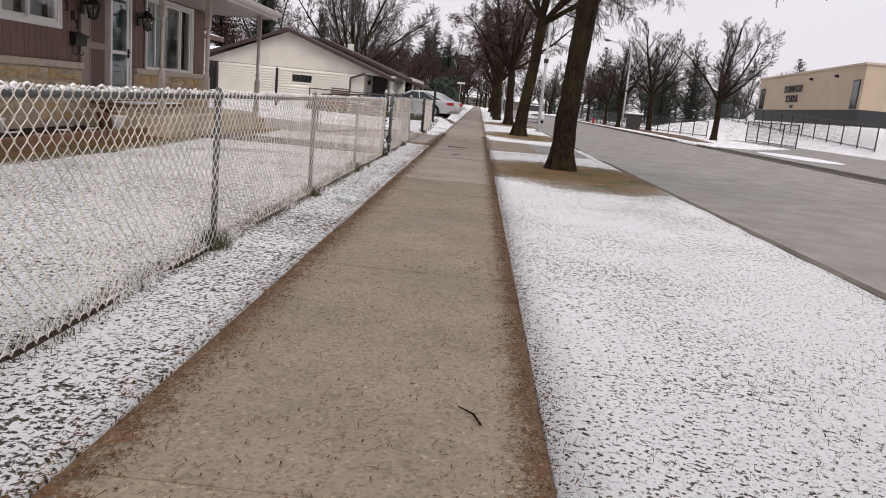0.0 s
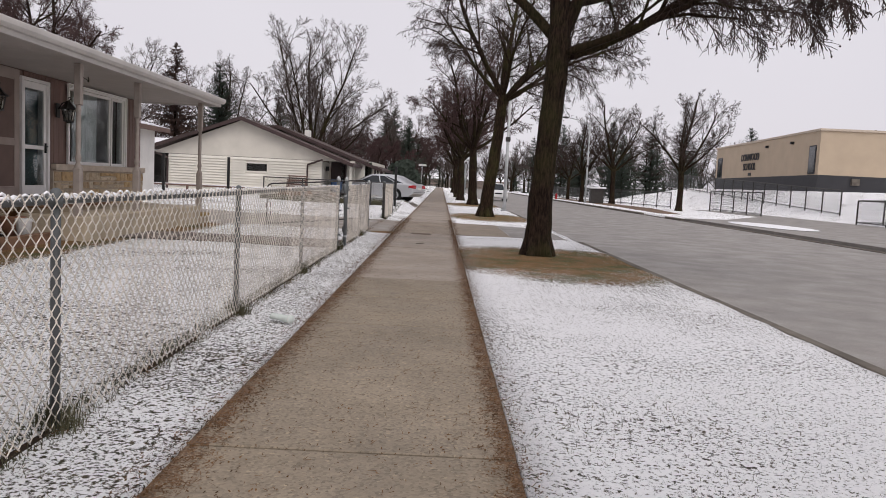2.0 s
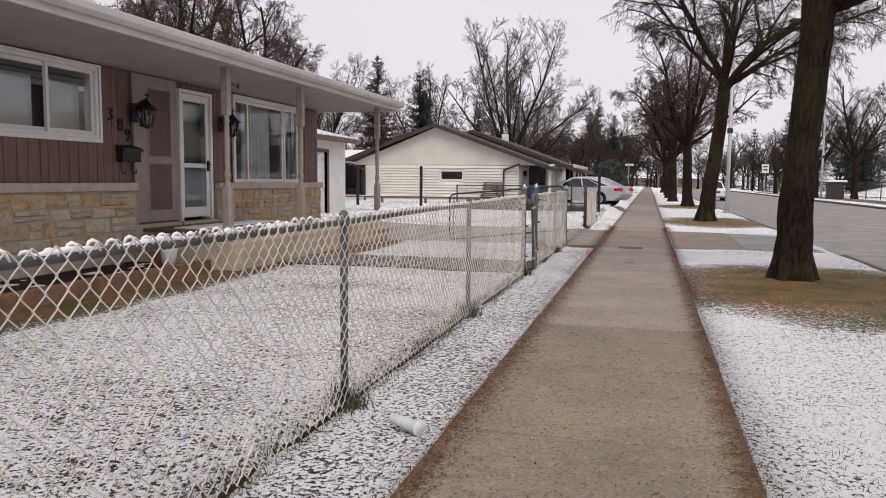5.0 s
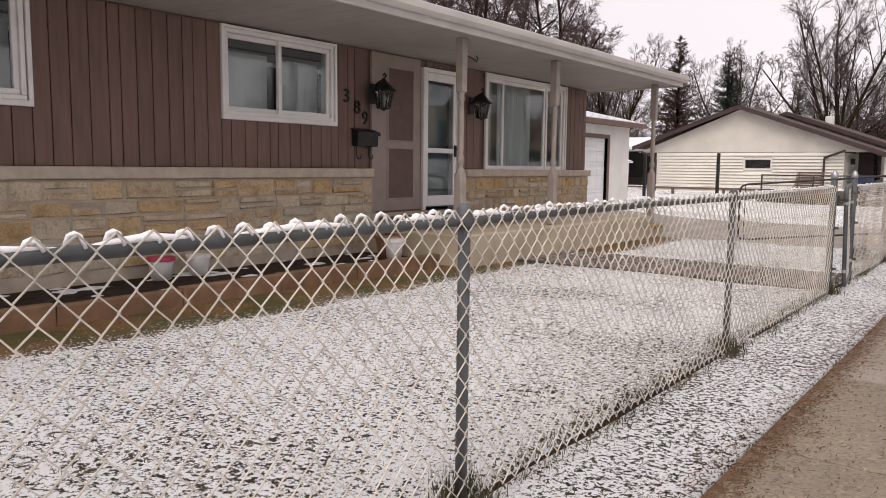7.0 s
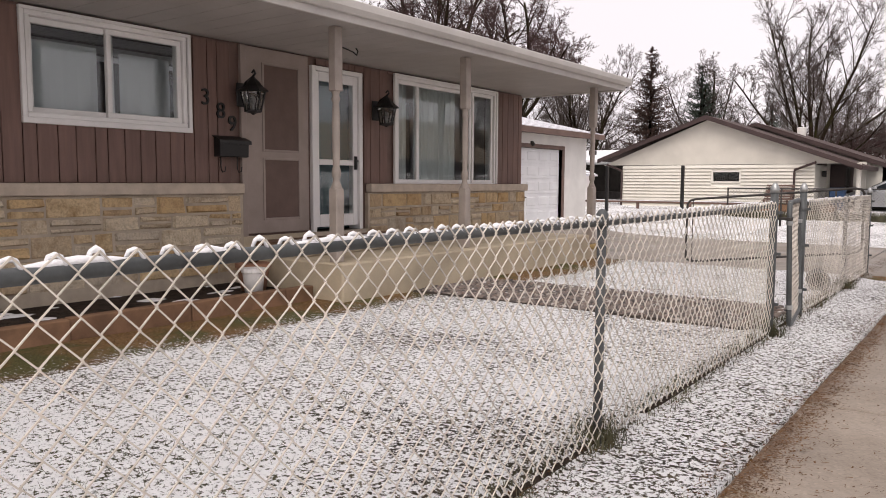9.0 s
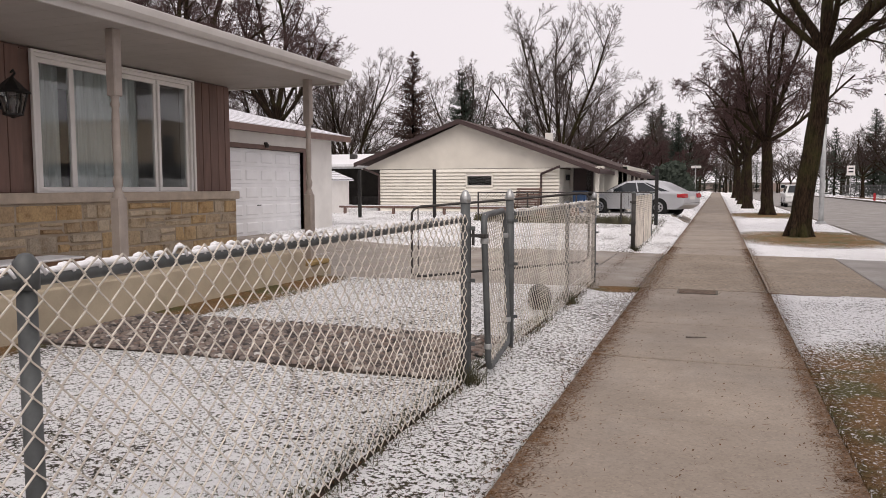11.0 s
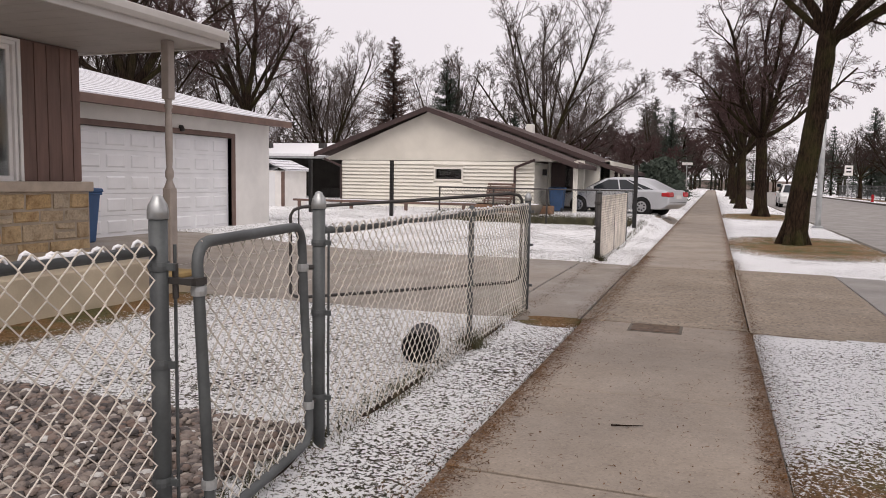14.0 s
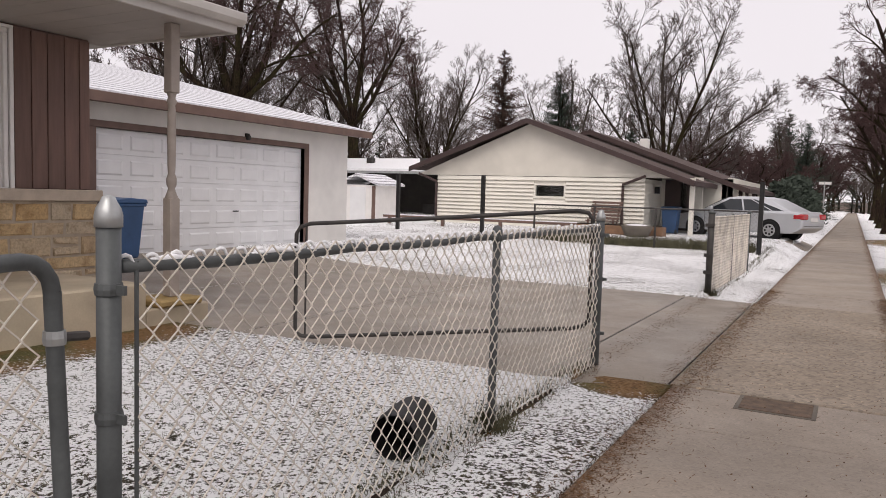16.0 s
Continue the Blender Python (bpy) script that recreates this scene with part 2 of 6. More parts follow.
LAWN = lawn_material()
WALK = slab_material("worn_walk_concrete", (0.285, 0.232, 0.168), 0.15, 0.95, True, 62)
WALK_SMOOTH = slab_material("smoother_walk_concrete", (0.315, 0.262, 0.212), 0.35, 0.45, True, 70)
DRIVE = slab_material("damp_drive_concrete", (0.265, 0.225, 0.185), 0.7, 0.3, False)
AGGREGATE = slab_material("exposed_aggregate", (0.31, 0.25, 0.19), 0.1, 1.0, False, 34)
ROAD = slab_material("damp_road_concrete", (0.275, 0.255, 0.235), 0.5, 0.4, False)
KERB = surface("kerb_concrete", (0.15, 0.132, 0.112), 0.35, 2, 50, 0.85)
SNOW = surface("snow", (0.82, 0.82, 0.84), 0.08, 12, 90, 0.8, relief=0.5, dist=0.01)
FROST = surface("frosted_wire", (0.66, 0.605, 0.535), 0.3, 3.0, 40, 0.55, 0.0, 0.2)
GALV = surface("galvanised_steel", (0.085, 0.092, 0.094), 0.35, 4, 70, 0.55, 0.1, 0.1)
GALV_LIGHT = surface("bright_galvanised", (0.42, 0.43, 0.43), 0.2, 5, 60, 0.4, 0.6, 0.1)
DARK_STEEL = surface("dark_weathered_steel", (0.05, 0.045, 0.042), 0.3, 5, 60, 0.6, 0.3, 0.1)
BOARD = surface("brown_painted_board", (0.178, 0.102, 0.082), 0.2, 3, 40, 0.6, relief=0.25, stretch=(6, 6, 0.6), piece=0.15)
TAUPE = surface("taupe_paint", (0.30, 0.24, 0.21), 0.1, 4, 60, 0.55, relief=0.12)
TAUPE_DARK = surface("brown_mesh_panel", (0.13, 0.083, 0.068), 0.12, 5, 120, 0.7, relief=0.3)
POST_PAINT = surface("greyed_post_paint", (0.34, 0.29, 0.255), 0.15, 5, 50, 0.6, relief=0.2)
WHITE = surface("white_paint", (0.78, 0.76, 0.74), 0.06, 3, 60, 0.45, relief=0.06)
WHITE_DOOR = surface("white_garage_paint", (0.74, 0.74, 0.75), 0.06, 2, 50, 0.45, relief=0.08)
STUCCO = surface("pale_stucco", (0.70, 0.68, 0.65), 0.08, 1.5, 80, 0.85, relief=0.5, dist=0.006)
SOFFIT = surface("grey_soffit", (0.42, 0.39, 0.37), 0.08, 2, 50, 0.6, relief=0.08)
FASCIA = surface("pale_gutter_metal", (0.56, 0.53, 0.50), 0.1, 2, 40, 0.4, relief=0.06)
STONE = stone_material()
MORTAR = surface("beige_mortar", (0.46, 0.39, 0.31), 0.15, 6, 80, 0.9, relief=0.5)
LEDGE = surface("stone_ledge", (0.50, 0.42, 0.34), 0.15, 5, 60, 0.8, relief=0.3)
BEIGE = surface("beige_painted_concrete", (0.46, 0.385, 0.28), 0.2, 1.6, 50, 0.8, relief=0.35)
SOIL = surface("wet_soil", (0.045, 0.032, 0.025), 0.5, 8, 45, 0.9, relief=1.0, dist=0.03)
TIMBER = surface("brown_edging_timber", (0.23, 0.125, 0.07), 0.3, 4, 50, 0.8, relief=0.4, piece=0.25)
PEBBLE = pebble_material()
RUSTY = surface("rust_brown_iron", (0.13, 0.085, 0.055), 0.4, 12, 70, 0.75, 0.2, 0.4)
BLACK = surface("black_cast_metal", (0.012, 0.011, 0.011), 0.3, 8, 60, 0.5, 0.2, 0.1)
CREAM = surface("cream_vinyl_siding", (0.72, 0.69, 0.62), 0.06, 1.2, 40, 0.5, relief=0.08)
CREAM_PANEL = surface("cream_stucco_gable", (0.63, 0.595, 0.53), 0.08, 1.2, 60, 0.85, relief=0.3)
MAROON = surface("maroon_trim", (0.05, 0.028, 0.026), 0.2, 3, 40, 0.5, relief=0.1)
BROWN_TRIM = surface("brown_trim", (0.15, 0.092, 0.074), 0.2, 3, 40, 0.6, relief=0.1)
ROOF_SNOW = snow_roof_material()
ROOF_DARK = surface("dark_shingles", (0.10, 0.075, 0.07), 0.3, 3, 40, 0.9, relief=0.5)
BARK = bark_material("dark_elm_bark", (0.006, 0.004, 0.003), (0.042, 0.027, 0.019))
BARK_MOSS = bark_material("mossy_elm_bark", (0.007, 0.005, 0.003), (0.044, 0.028, 0.018), 0.4)
TWIG = surface("dark_twigs", (0.052, 0.036, 0.032), 0.3, 2, 30, 0.9, relief=0)
TWIG_GREY = surface("grey_twigs", (0.095, 0.076, 0.07), 0.3, 2, 30, 0.9, relief=0)
TWIG_RED = surface("reddish_brown_twigs", (0.085, 0.052, 0.05), 0.3, 2, 30, 0.9, relief=0)
SEED = surface("dry_buds", (0.03, 0.02, 0.016), 0.3, 2, 30, 0.9, relief=0)
NEEDLE = surface("spruce_needles", (0.062, 0.078, 0.062), 0.4, 1.5, 20, 0.85, relief=0)
NEEDLE_BROWN = surface("browned_spruce_needles", (0.105, 0.068, 0.058), 0.4, 1.5, 20, 0.85, relief=0)
GLASS = glass_material("window_glass")
SMOKED = glass_material("smoked_glass", (0.35, 0.36, 0.36))
CURTAIN = surface("pale_curtain", (0.62, 0.65, 0.64), 0.15, 3, 40, 0.8, relief=0.2, stretch=(4, 14, 0.4))
# grey blind, lightened to carry the sky's reflection in the panes
BLIND = surface("blind_with_sky_reflection", (0.60, 0.62, 0.63), 0.06, 2, 30, 0.7, relief=0)
# near-black colour stands in for shade inside rooms and the carport
INTERIOR = surface("room_shade_colour", (0.06, 0.055, 0.05), 0.2, 2, 20, 0.9, relief=0)
BLUE = surface("blue_plastic", (0.03, 0.085, 0.20), 0.15, 3, 40, 0.45, relief=0.1)
NAVY = surface("navy_plastic", (0.012, 0.02, 0.05), 0.2, 3, 40, 0.45, relief=0.1)
PLASTIC_BLACK = surface("black_corrugated_plastic", (0.012, 0.012, 0.012), 0.2, 6, 40, 0.45, relief=0.1)
PAPER = surface("wet_white_paper", (0.62, 0.68, 0.64), 0.12, 12, 60, 0.55, relief=0.2)
POT = surface("white_plastic_pot", (0.72, 0.70, 0.68), 0.08, 5, 40, 0.45, relief=0.05)
PINK = surface("pink_plastic", (0.5, 0.05, 0.11), 0.1, 5, 40, 0.45, relief=0.05)
CLAY = surface("terracotta", (0.30, 0.15, 0.09), 0.2, 5, 40, 0.8, relief=0.2)
BLADE = surface("winter_grass_blades", (0.085, 0.082, 0.045), 0.6, 3, 30, 0.9, relief=0, tint=(0.20, 0.19, 0.12))
LITTER = surface("brown_needles_and_leaves", (0.13, 0.062, 0.025), 0.65, 6, 40, 0.9, relief=0, tint=(0.22, 0.115, 0.05))


# ---------------------------------------------------------------- mesh helpers
class Geo:
    """Collects vertices and faces of one mesh, in world metres."""

    def __init__(self):
        self.v, self.f = [], []

    def add(self, verts, faces):
        k = len(self.v)
        self.v += [tuple(p) for p in verts]
        self.f += [tuple(i + k for i in f) for f in faces]
        return self

    def box(self, x0, y0, z0, x1, y1, z1):
        x0, x1, y0, y1, z0, z1 = min(x0, x1), max(x0, x1), min(y0, y1), max(y0, y1), min(z0, z1), max(z0, z1)
        return self.add([(x, y, z) for z in (z0, z1) for x, y in ((x0, y0), (x1, y0), (x1, y1), (x0, y1))],
                        [(3, 2, 1, 0), (4, 5, 6, 7), (0, 1, 5, 4), (1, 2, 6, 5), (2, 3, 7, 6), (3, 0, 4, 7)])

    def prism(self, outline, axis, a, b):
        """An outline of (u, v) pairs pushed along axis x (u=y, v=z), y (u=x, v=z) or z (u=x, v=y)."""
        put = {"x": lambda u, v, w: (w, u, v), "y": lambda u, v, w: (u, w, v), "z": lambda u, v, w: (u, v, w)}[axis]
        n = len(outline)
        faces = [tuple(range(n)), tuple(range(2 * n - 1, n - 1, -1))] + [(i, i + n, (i + 1) % n + n, (i + 1) % n) for i in range(n)]
        return self.add([put(u, v, a) for u, v in outline] + [put(u, v, b) for u, v in outline], faces)

    def tube(self, pts, radii, n=8, caps=True):
        pts = [Vector(p) for p in pts]
        if not hasattr(radii, "__len__"):
            radii = [radii] * len(pts)
        verts, side = [], None
        for i, p in enumerate(pts):
            d = (pts[min(i + 1, len(pts) - 1)] - pts[max(i - 1, 0)]).normalized()
            if side is None:
                side = d.orthogonal().normalized()
            side = (side - d * side.dot(d)).normalized()
            up = d.cross(side)
            for k in range(n):
                a = 2 * math.pi * k / n
                verts.append(p + (side * math.cos(a) + up * math.sin(a)) * radii[i])
        faces = [(i * n + k, i * n + (k + 1) % n, (i + 1) * n + (k + 1) % n, (i + 1) * n + k) for i in range(len(pts) - 1) for k in range(n)]
        if caps:
            faces += [tuple(range(n - 1, -1, -1)), tuple(range((len(pts) - 1) * n, len(pts) * n))]
        return self.add(verts, faces)

    def lathe(self, x, y, prof, n=16):
        """Profile of (radius, z) turned about the upright through x, y."""
        return self.tube([(x, y, z + 1e-5 * i) for i, (r, z) in enumerate(prof)], [max(r, 1e-4) for r, z in prof], n)

    def mesh(self, name, bevel=0.0, smooth=False):
        me = bpy.data.meshes.new(name)
        me.from_pydata(self.v, [], self.f)
        bm = bmesh.new()
        bm.from_mesh(me)
        bmesh.ops.recalc_face_normals(bm, faces=bm.faces)
        if bevel:
            edges = [e for e in bm.edges if len(e.link_faces) == 2 and e.calc_face_angle(0) > 0.5]
            bmesh.ops.bevel(bm, geom=edges, offset=bevel, segments=1, affect="EDGES")
        for f in bm.faces:
            f.smooth = smooth
        bm.to_mesh(me)
        bm.free()
        return me

    def raw(self, name, smooth=False):
        """The mesh as it stands, for large counts."""
        me = bpy.data.meshes.new(name)
        me.from_pydata(self.v, [], self.f)
        if smooth:
            me.polygons.foreach_set("use_smooth", [True] * len(me.polygons))
        return me


def thing(name, at, label, category, group="", kind=""):
    ob = new(name)
    ob.empty_display_size = 0.1
    ob.location = at
    return tagged(ob, label, category, group, kind)


def part(name, geo, mat, parent=None, label="", bevel=0.0, smooth=False, raw=False):
    me = geo.raw(name, smooth) if raw else geo.mesh(name, bevel, smooth)
    me.materials.append(mat)
    ob = new(name, me)
    if parent is not None:
        ob.parent = parent
        ob.matrix_parent_inverse = Matrix.Translation(-parent.location)
    return tagged(ob, label)


def structure(name, geo, mat, label, category, bevel=0.0, smooth=False, raw=False, kind="structure"):
    return tagged(part(name, geo, mat, None, "", bevel, smooth, raw), label, category, "", kind)


def step(v, a, b):
    t = min(1.0, max(0.0, (v - a) / (b - a)))
    return t * t * (3 - 2 * t)


def ground_z(x, y):
    """Height of the ground: level by the walk, rising gently to garage, neighbour and school."""
    z = 0.20 * step(-x, 6.8, 11.5)
    z += 0.27 * step(y, 33.0, 41.0) * step(-x, 1.45, 2.1) * (1 - step(-x, 7.5, 11.5) * 0.5)
    z += 2.3 * step(x, 27.5, 33.0) * step(y, 40, 56) * (1 - step(y, 112, 130))
    if x < -2.15:
        z += 0.05
    return z


# ---------------------------------------------------------------- ground, road, walk
KERB_X, FAR_KERB_X, ROAD_Z = 3.80, 14.3, -0.13


def build_ground():
    xs = [-420, -200, -100, -60, -40, -30, -24, -20, -17, -14.5] + [-13 + 0.4 * i for i in range(27)] + [-2.35, -2.18, -2.12, -1.9, -1.6, -1.42, -1.40, 0.32, 0.34, 0.7, 1.2, 1.8, 2.4, 3.0, 3.4, 3.66, 3.68, 14.45, 14.47, 15, 16, 18, 20, 22, 24, 26, 27.5, 28.5, 29.5, 30.5, 31.5, 33, 40, 60, 100, 200, 420]
    ys = [-300, -120, -60, -30, -15, -8] + sorted([-4 + 0.5 * i for i in range(96)] + [22.64, 22.7, 23.17, 23.25, 28.95, 29.04]) + [44.5 + 1.5 * i for i in range(30)] + [92, 105, 120, 150, 200, 300, 600]
    g = Geo()
    for y in ys:
        for x in xs:
            if 3.67 < x < 14.46 or -1.405 < x < 0.325:
                z = -0.30
            else:
                z = ground_z(x, y) + 0.022 * (noise.noise((x * 0.9, y * 0.9, 0)) + 0.6 * noise.noise((x * 2.3, y * 2.3, 5))) * step(60 - abs(y - 30), 0, 10)
                if (-12.2 < x < -2.3 and 22.68 < y < 29.02) or (-2.3 <= x < 3.66 and 23.22 < y < 28.98):
                    z -= 0.16
            g.v.append((x, y, z))
    n = len(xs)
    g.f = [(j * n + i, j * n + i + 1, (j + 1) * n + i + 1, (j + 1) * n + i) for j in range(len(ys) - 1) for i in range(n - 1)]
    return structure("ground", g, LAWN, "grass lawns and verges under thin patchy snow", "ground", smooth=True, raw=True)


build_ground()
g = Geo()
for y0, y1 in [(-300, -40), (-40, 0), (0, 30), (30, 70), (70, 140), (140, 600)]:
    g.add([(KERB_X + 0.01, y0, ROAD_Z), (FAR_KERB_X - 0.14, y0, ROAD_Z), (FAR_KERB_X - 0.14, y1, ROAD_Z), (KERB_X + 0.01, y1, ROAD_Z)], [(0, 1, 2, 3)])
structure("road", g, ROAD, "damp grey residential concrete road", "road")


def kerb(name, x0, x1, gaps, y0, y1):
    g, y = Geo(), y0
    while y < y1:
        ye = min(y + 3.0, y1)
        low = any(a < (y + ye) / 2 < b for a, b in gaps)
        top = ROAD_Z + 0.035 if low else 0.0
        g.box(x0, y + 0.006, -0.3, x1, ye - 0.006, top)
        y = ye
    return structure(name, g, KERB, "weathered concrete road kerb", "kerb", bevel=0.02)


kerb("kerb_near", KERB_X - 0.135, KERB_X + 0.02, [(23, 29.1), (43, 48)], -40, 170)
kerb("kerb_far", FAR_KERB_X - 0.145, FAR_KERB_X + 0.165, [(26, 47), (50, 56)], -40, 170)

# driveway: aggregate crossing, apron to the road, and the wet slab up to the garage
DRIVE_Y0, DRIVE_Y1 = 23.25, 29.05
g = Geo().box(-1.44, DRIVE_Y0, -0.25, 0.30, DRIVE_Y1, 0.004)
structure("driveway_crossing", g, AGGREGATE, "worn exposed-aggregate driveway crossing the sidewalk", "driveway", bevel=0.01)


def apron(rows):
    g = Geo()
    g.v = [(x, y, z + 0.016) for x, a, b, z in rows for y in (a, b)]
    n = len(rows) - 1
    g.f = [(2 * i, 2 * i + 2, 2 * i + 3, 2 * i + 1) for i in range(n)]
    k = len(g.v)
    g.v += [(x, y, z - 0.3) for x, y, z in g.v[:k]]
    g.f += [(2 * i, 2 * i + k, 2 * i + 2 + k, 2 * i + 2) for i in range(n)] + [(2 * i + 1, 2 * i + 3, 2 * i + 3 + k, 2 * i + 1 + k) for i in range(n)]
    return g


structure("driveway_apron", apron([(0.31, 23.12, 29.08, 0.0), (1.0, 23.1, 29.08, -0.005), (1.88, 23.05, 29.12, -0.015)]), AGGREGATE, "worn aggregate driveway apron beside the sidewalk", "driveway")
structure("driveway_mouth", apron([(1.895, 23.05, 29.12, -0.017), (2.7, 22.9, 29.25, -0.035), (3.66, 22.4, 29.6, ROAD_Z + 0.06)]), ROAD, "damp grey concrete driveway mouth sloping to the road", "driveway")


def drive_slab(x0, x1, y0a, y0b, y1):
    g, n = Geo(), 8
    for i in range(n + 1):
        x = x0 + (x1 - x0) * i / n
        z = 0.2 * step(-x, 6.8, 11.5) + 0.03 * step(-x, 1.4, 3)
        g.v += [(x, y0a + (y0b - y0a) * i / n, z), (x, y1, z), (x, y0a + (y0b - y0a) * i / n, z - 0.25), (x, y1, z - 0.25)]
    for i in range(n):
        a, b = 4 * i, 4 * i + 4
        g.f += [(a, b, b + 1, a + 1), (a, a + 2, b + 2, b), (a + 1, b + 1, b + 3, a + 3)]
    return g


for i, (a, b) in enumerate(((-1.45, -2.4), (-2.415, -5.6), (-5.615, -8.2), (-8.215, -11.75))):
    structure("driveway", drive_slab(a, b, 22.62 if a < -2 else 23.2, 22.62, DRIVE_Y1), DRIVE, "wet smooth concrete driveway slab", "driveway")


# ---------------------------------------------------------------- the brown house
WALL_X, HOUSE_Y0, HOUSE_Y1 = -8.32, -6.0, 23.0
house = thing("house", (-12.0, 8.0, 0.0), "long brown bungalow with board siding and tan fieldstone base", "house")


def wall_with_holes(x0, x1, y0, y1, z0, z1, holes):
    """A wall across x0..x1 with rectangular openings (ya, yb, za, zb) right through it."""
    g, ys = Geo(), sorted({y0, y1, *(h[0] for h in holes), *(h[1] for h in holes)})
    for a, b in zip(ys, ys[1:]):
        cuts = sorted((h[2], h[3]) for h in holes if h[0] < (a + b) / 2 < h[1])
        z = z0
        for c, d in cuts:
            if c > z:
                g.box(x0, a, z, x1, b, c)
            z = d
        if z < z1:
            g.box(x0, a, z, x1, b, z1)
    return g


WINDOWS = [(9.15, 11.03, 2.06, 3.13), (13.36, 15.22, 2.07, 3.13), (19.05, 22.0, 1.37, 3.13)]
DOOR = (17.22, 18.26, 0.72, 3.07)
holes = [(*w[:3], w[3]) for w in WINDOWS] + [DOOR]
part("wall", wall_with_holes(WALL_X - 0.25, WALL_X - 0.03, HOUSE_Y0, HOUSE_Y1, 0.1, 3.19, holes), BROWN_TRIM, house)
g = Geo().box(-15.5, HOUSE_Y0, 0.1, WALL_X - 0.26, HOUSE_Y0 + 0.2, 3.19).box(-15.5, HOUSE_Y1 - 0.2, 0.1, WALL_X - 0.26, HOUSE_Y1, 3.19).box(-15.7, HOUSE_Y0, 0.1, -15.5, HOUSE_Y1, 3.19)
part("side_wall", g, STUCCO, house)
# dark floor and an added dark backing imitate the unlit rooms
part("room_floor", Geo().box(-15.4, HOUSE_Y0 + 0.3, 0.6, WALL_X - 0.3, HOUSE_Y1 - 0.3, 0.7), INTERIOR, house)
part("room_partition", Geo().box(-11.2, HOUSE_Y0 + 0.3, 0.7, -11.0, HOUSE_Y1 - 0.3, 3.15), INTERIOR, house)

# vertical boards above the stone
y, rng = HOUSE_Y0, random.Random(3)
board_top, board_foot = 3.165, 1.415
while y < HOUSE_Y1 - 0.02:
    w = min(rng.choice((0.19, 0.21, 0.2, 0.14)), HOUSE_Y1 - y)
    pieces, z = [], board_foot
    for (a, b, c, d) in sorted(WINDOWS + [DOOR, (15.98, 17.2, 0.7, 3.2)], key=lambda h: h[2]):
        if y + w > a - 0.03 and y < b + 0.03:
            if c - 0.02 > z:
                pieces.append((z, c - 0.02))
            z = max(z, d + 0.015)
    if z < board_top - 0.01:
        pieces.append((z, board_top))
    for za, zb in pieces:
        part("board", Geo().box(WALL_X - 0.028, y + 0.005, za, WALL_X - rng.uniform(0, 0.003), y + w - 0.005, zb), BOARD, house, bevel=0.004)
    y += w

# fieldstone base: irregular courses
stone_wall = part("stone_base", wall_with_holes(WALL_X - 0.03, WALL_X + 0.045, HOUSE_Y0, HOUSE_Y1 + 0.06, 0.1, 1.27, [(15.98, 18.36, 0.0, 1.3)]), MORTAR, house)


def stone_piece(a, b, c, d):
    """One rough-faced stone in the base, its corners out of true."""
    out = WALL_X + 0.05 + rng.uniform(0.004, 0.034)
    j = [rng.uniform(-0.014, 0.018) for _ in range(8)]
    s = Geo()
    back = [(a + abs(j[0]), c + abs(j[1])), (b - abs(j[2]), c + abs(j[3])), (b - abs(j[4]), d - abs(j[5])), (a + abs(j[6]), d - abs(j[7]))]
    face = [(a + 0.022 + j[0], c + 0.016 + j[1]), (b - 0.022 + j[2], c + 0.016 + j[3]), (b - 0.022 + j[4], d - 0.016 + j[5]), (a + 0.022 + j[6], d - 0.016 + j[7])]
    xs4 = [out + rng.uniform(-0.012, 0.012) for _ in range(4)]
    s.v = [(WALL_X + 0.04, p, q) for p, q in back] + [(WALL_X + 0.05, p, q) for p, q in back] + [(x, p, q) for x, (p, q) in zip(xs4, face)]
    s.f = [(8, 9, 10, 11)] + [(i + k, (i + 1) % 4 + k, (i + 1) % 4 + 4 + k, i + 4 + k) for k in (0, 4) for i in range(4)]
    part("stone", s, STONE, stone_wall)


for row_y0, row_y1 in ((3.0, 15.95), (18.38, 23.05)):
    z, row = 0.28, 0
    while z < 1.24:
        h = min((0.2, 0.15, 0.24, 0.17, 0.22)[row % 5], 1.265 - z)
        y = row_y0
        while y < row_y1 - 0.03:
            w = min(rng.uniform(0.2, 0.62), row_y1 - y)
            if row_y1 - y - w < 0.12:
                w = row_y1 - y
            hh = h
            cut = rng.uniform(0.4, 0.6) if hh > 0.16 and rng.random() < 0.3 else 1.0
            for lo, up in ((0.0, cut), (cut, 1.0)) if cut < 1 else ((0.0, 1.0),):
                stone_piece(y + 0.010, y + w - 0.010, z + hh * lo + 0.009, z + hh * up - 0.009)
            y += w
        z += h
        row += 1
part("stone_ledge", wall_with_holes(WALL_X - 0.02, WALL_X + 0.105, HOUSE_Y0, HOUSE_Y1 + 0.1, 1.275, 1.41, [(15.97, 18.37, 0, 2)]), LEDGE, house, bevel=0.012)
part("foundation", wall_with_holes(WALL_X - 0.02, WALL_X + 0.032, 15.8, HOUSE_Y1 + 0.03, 0.2, 0.72, []), BEIGE, house)


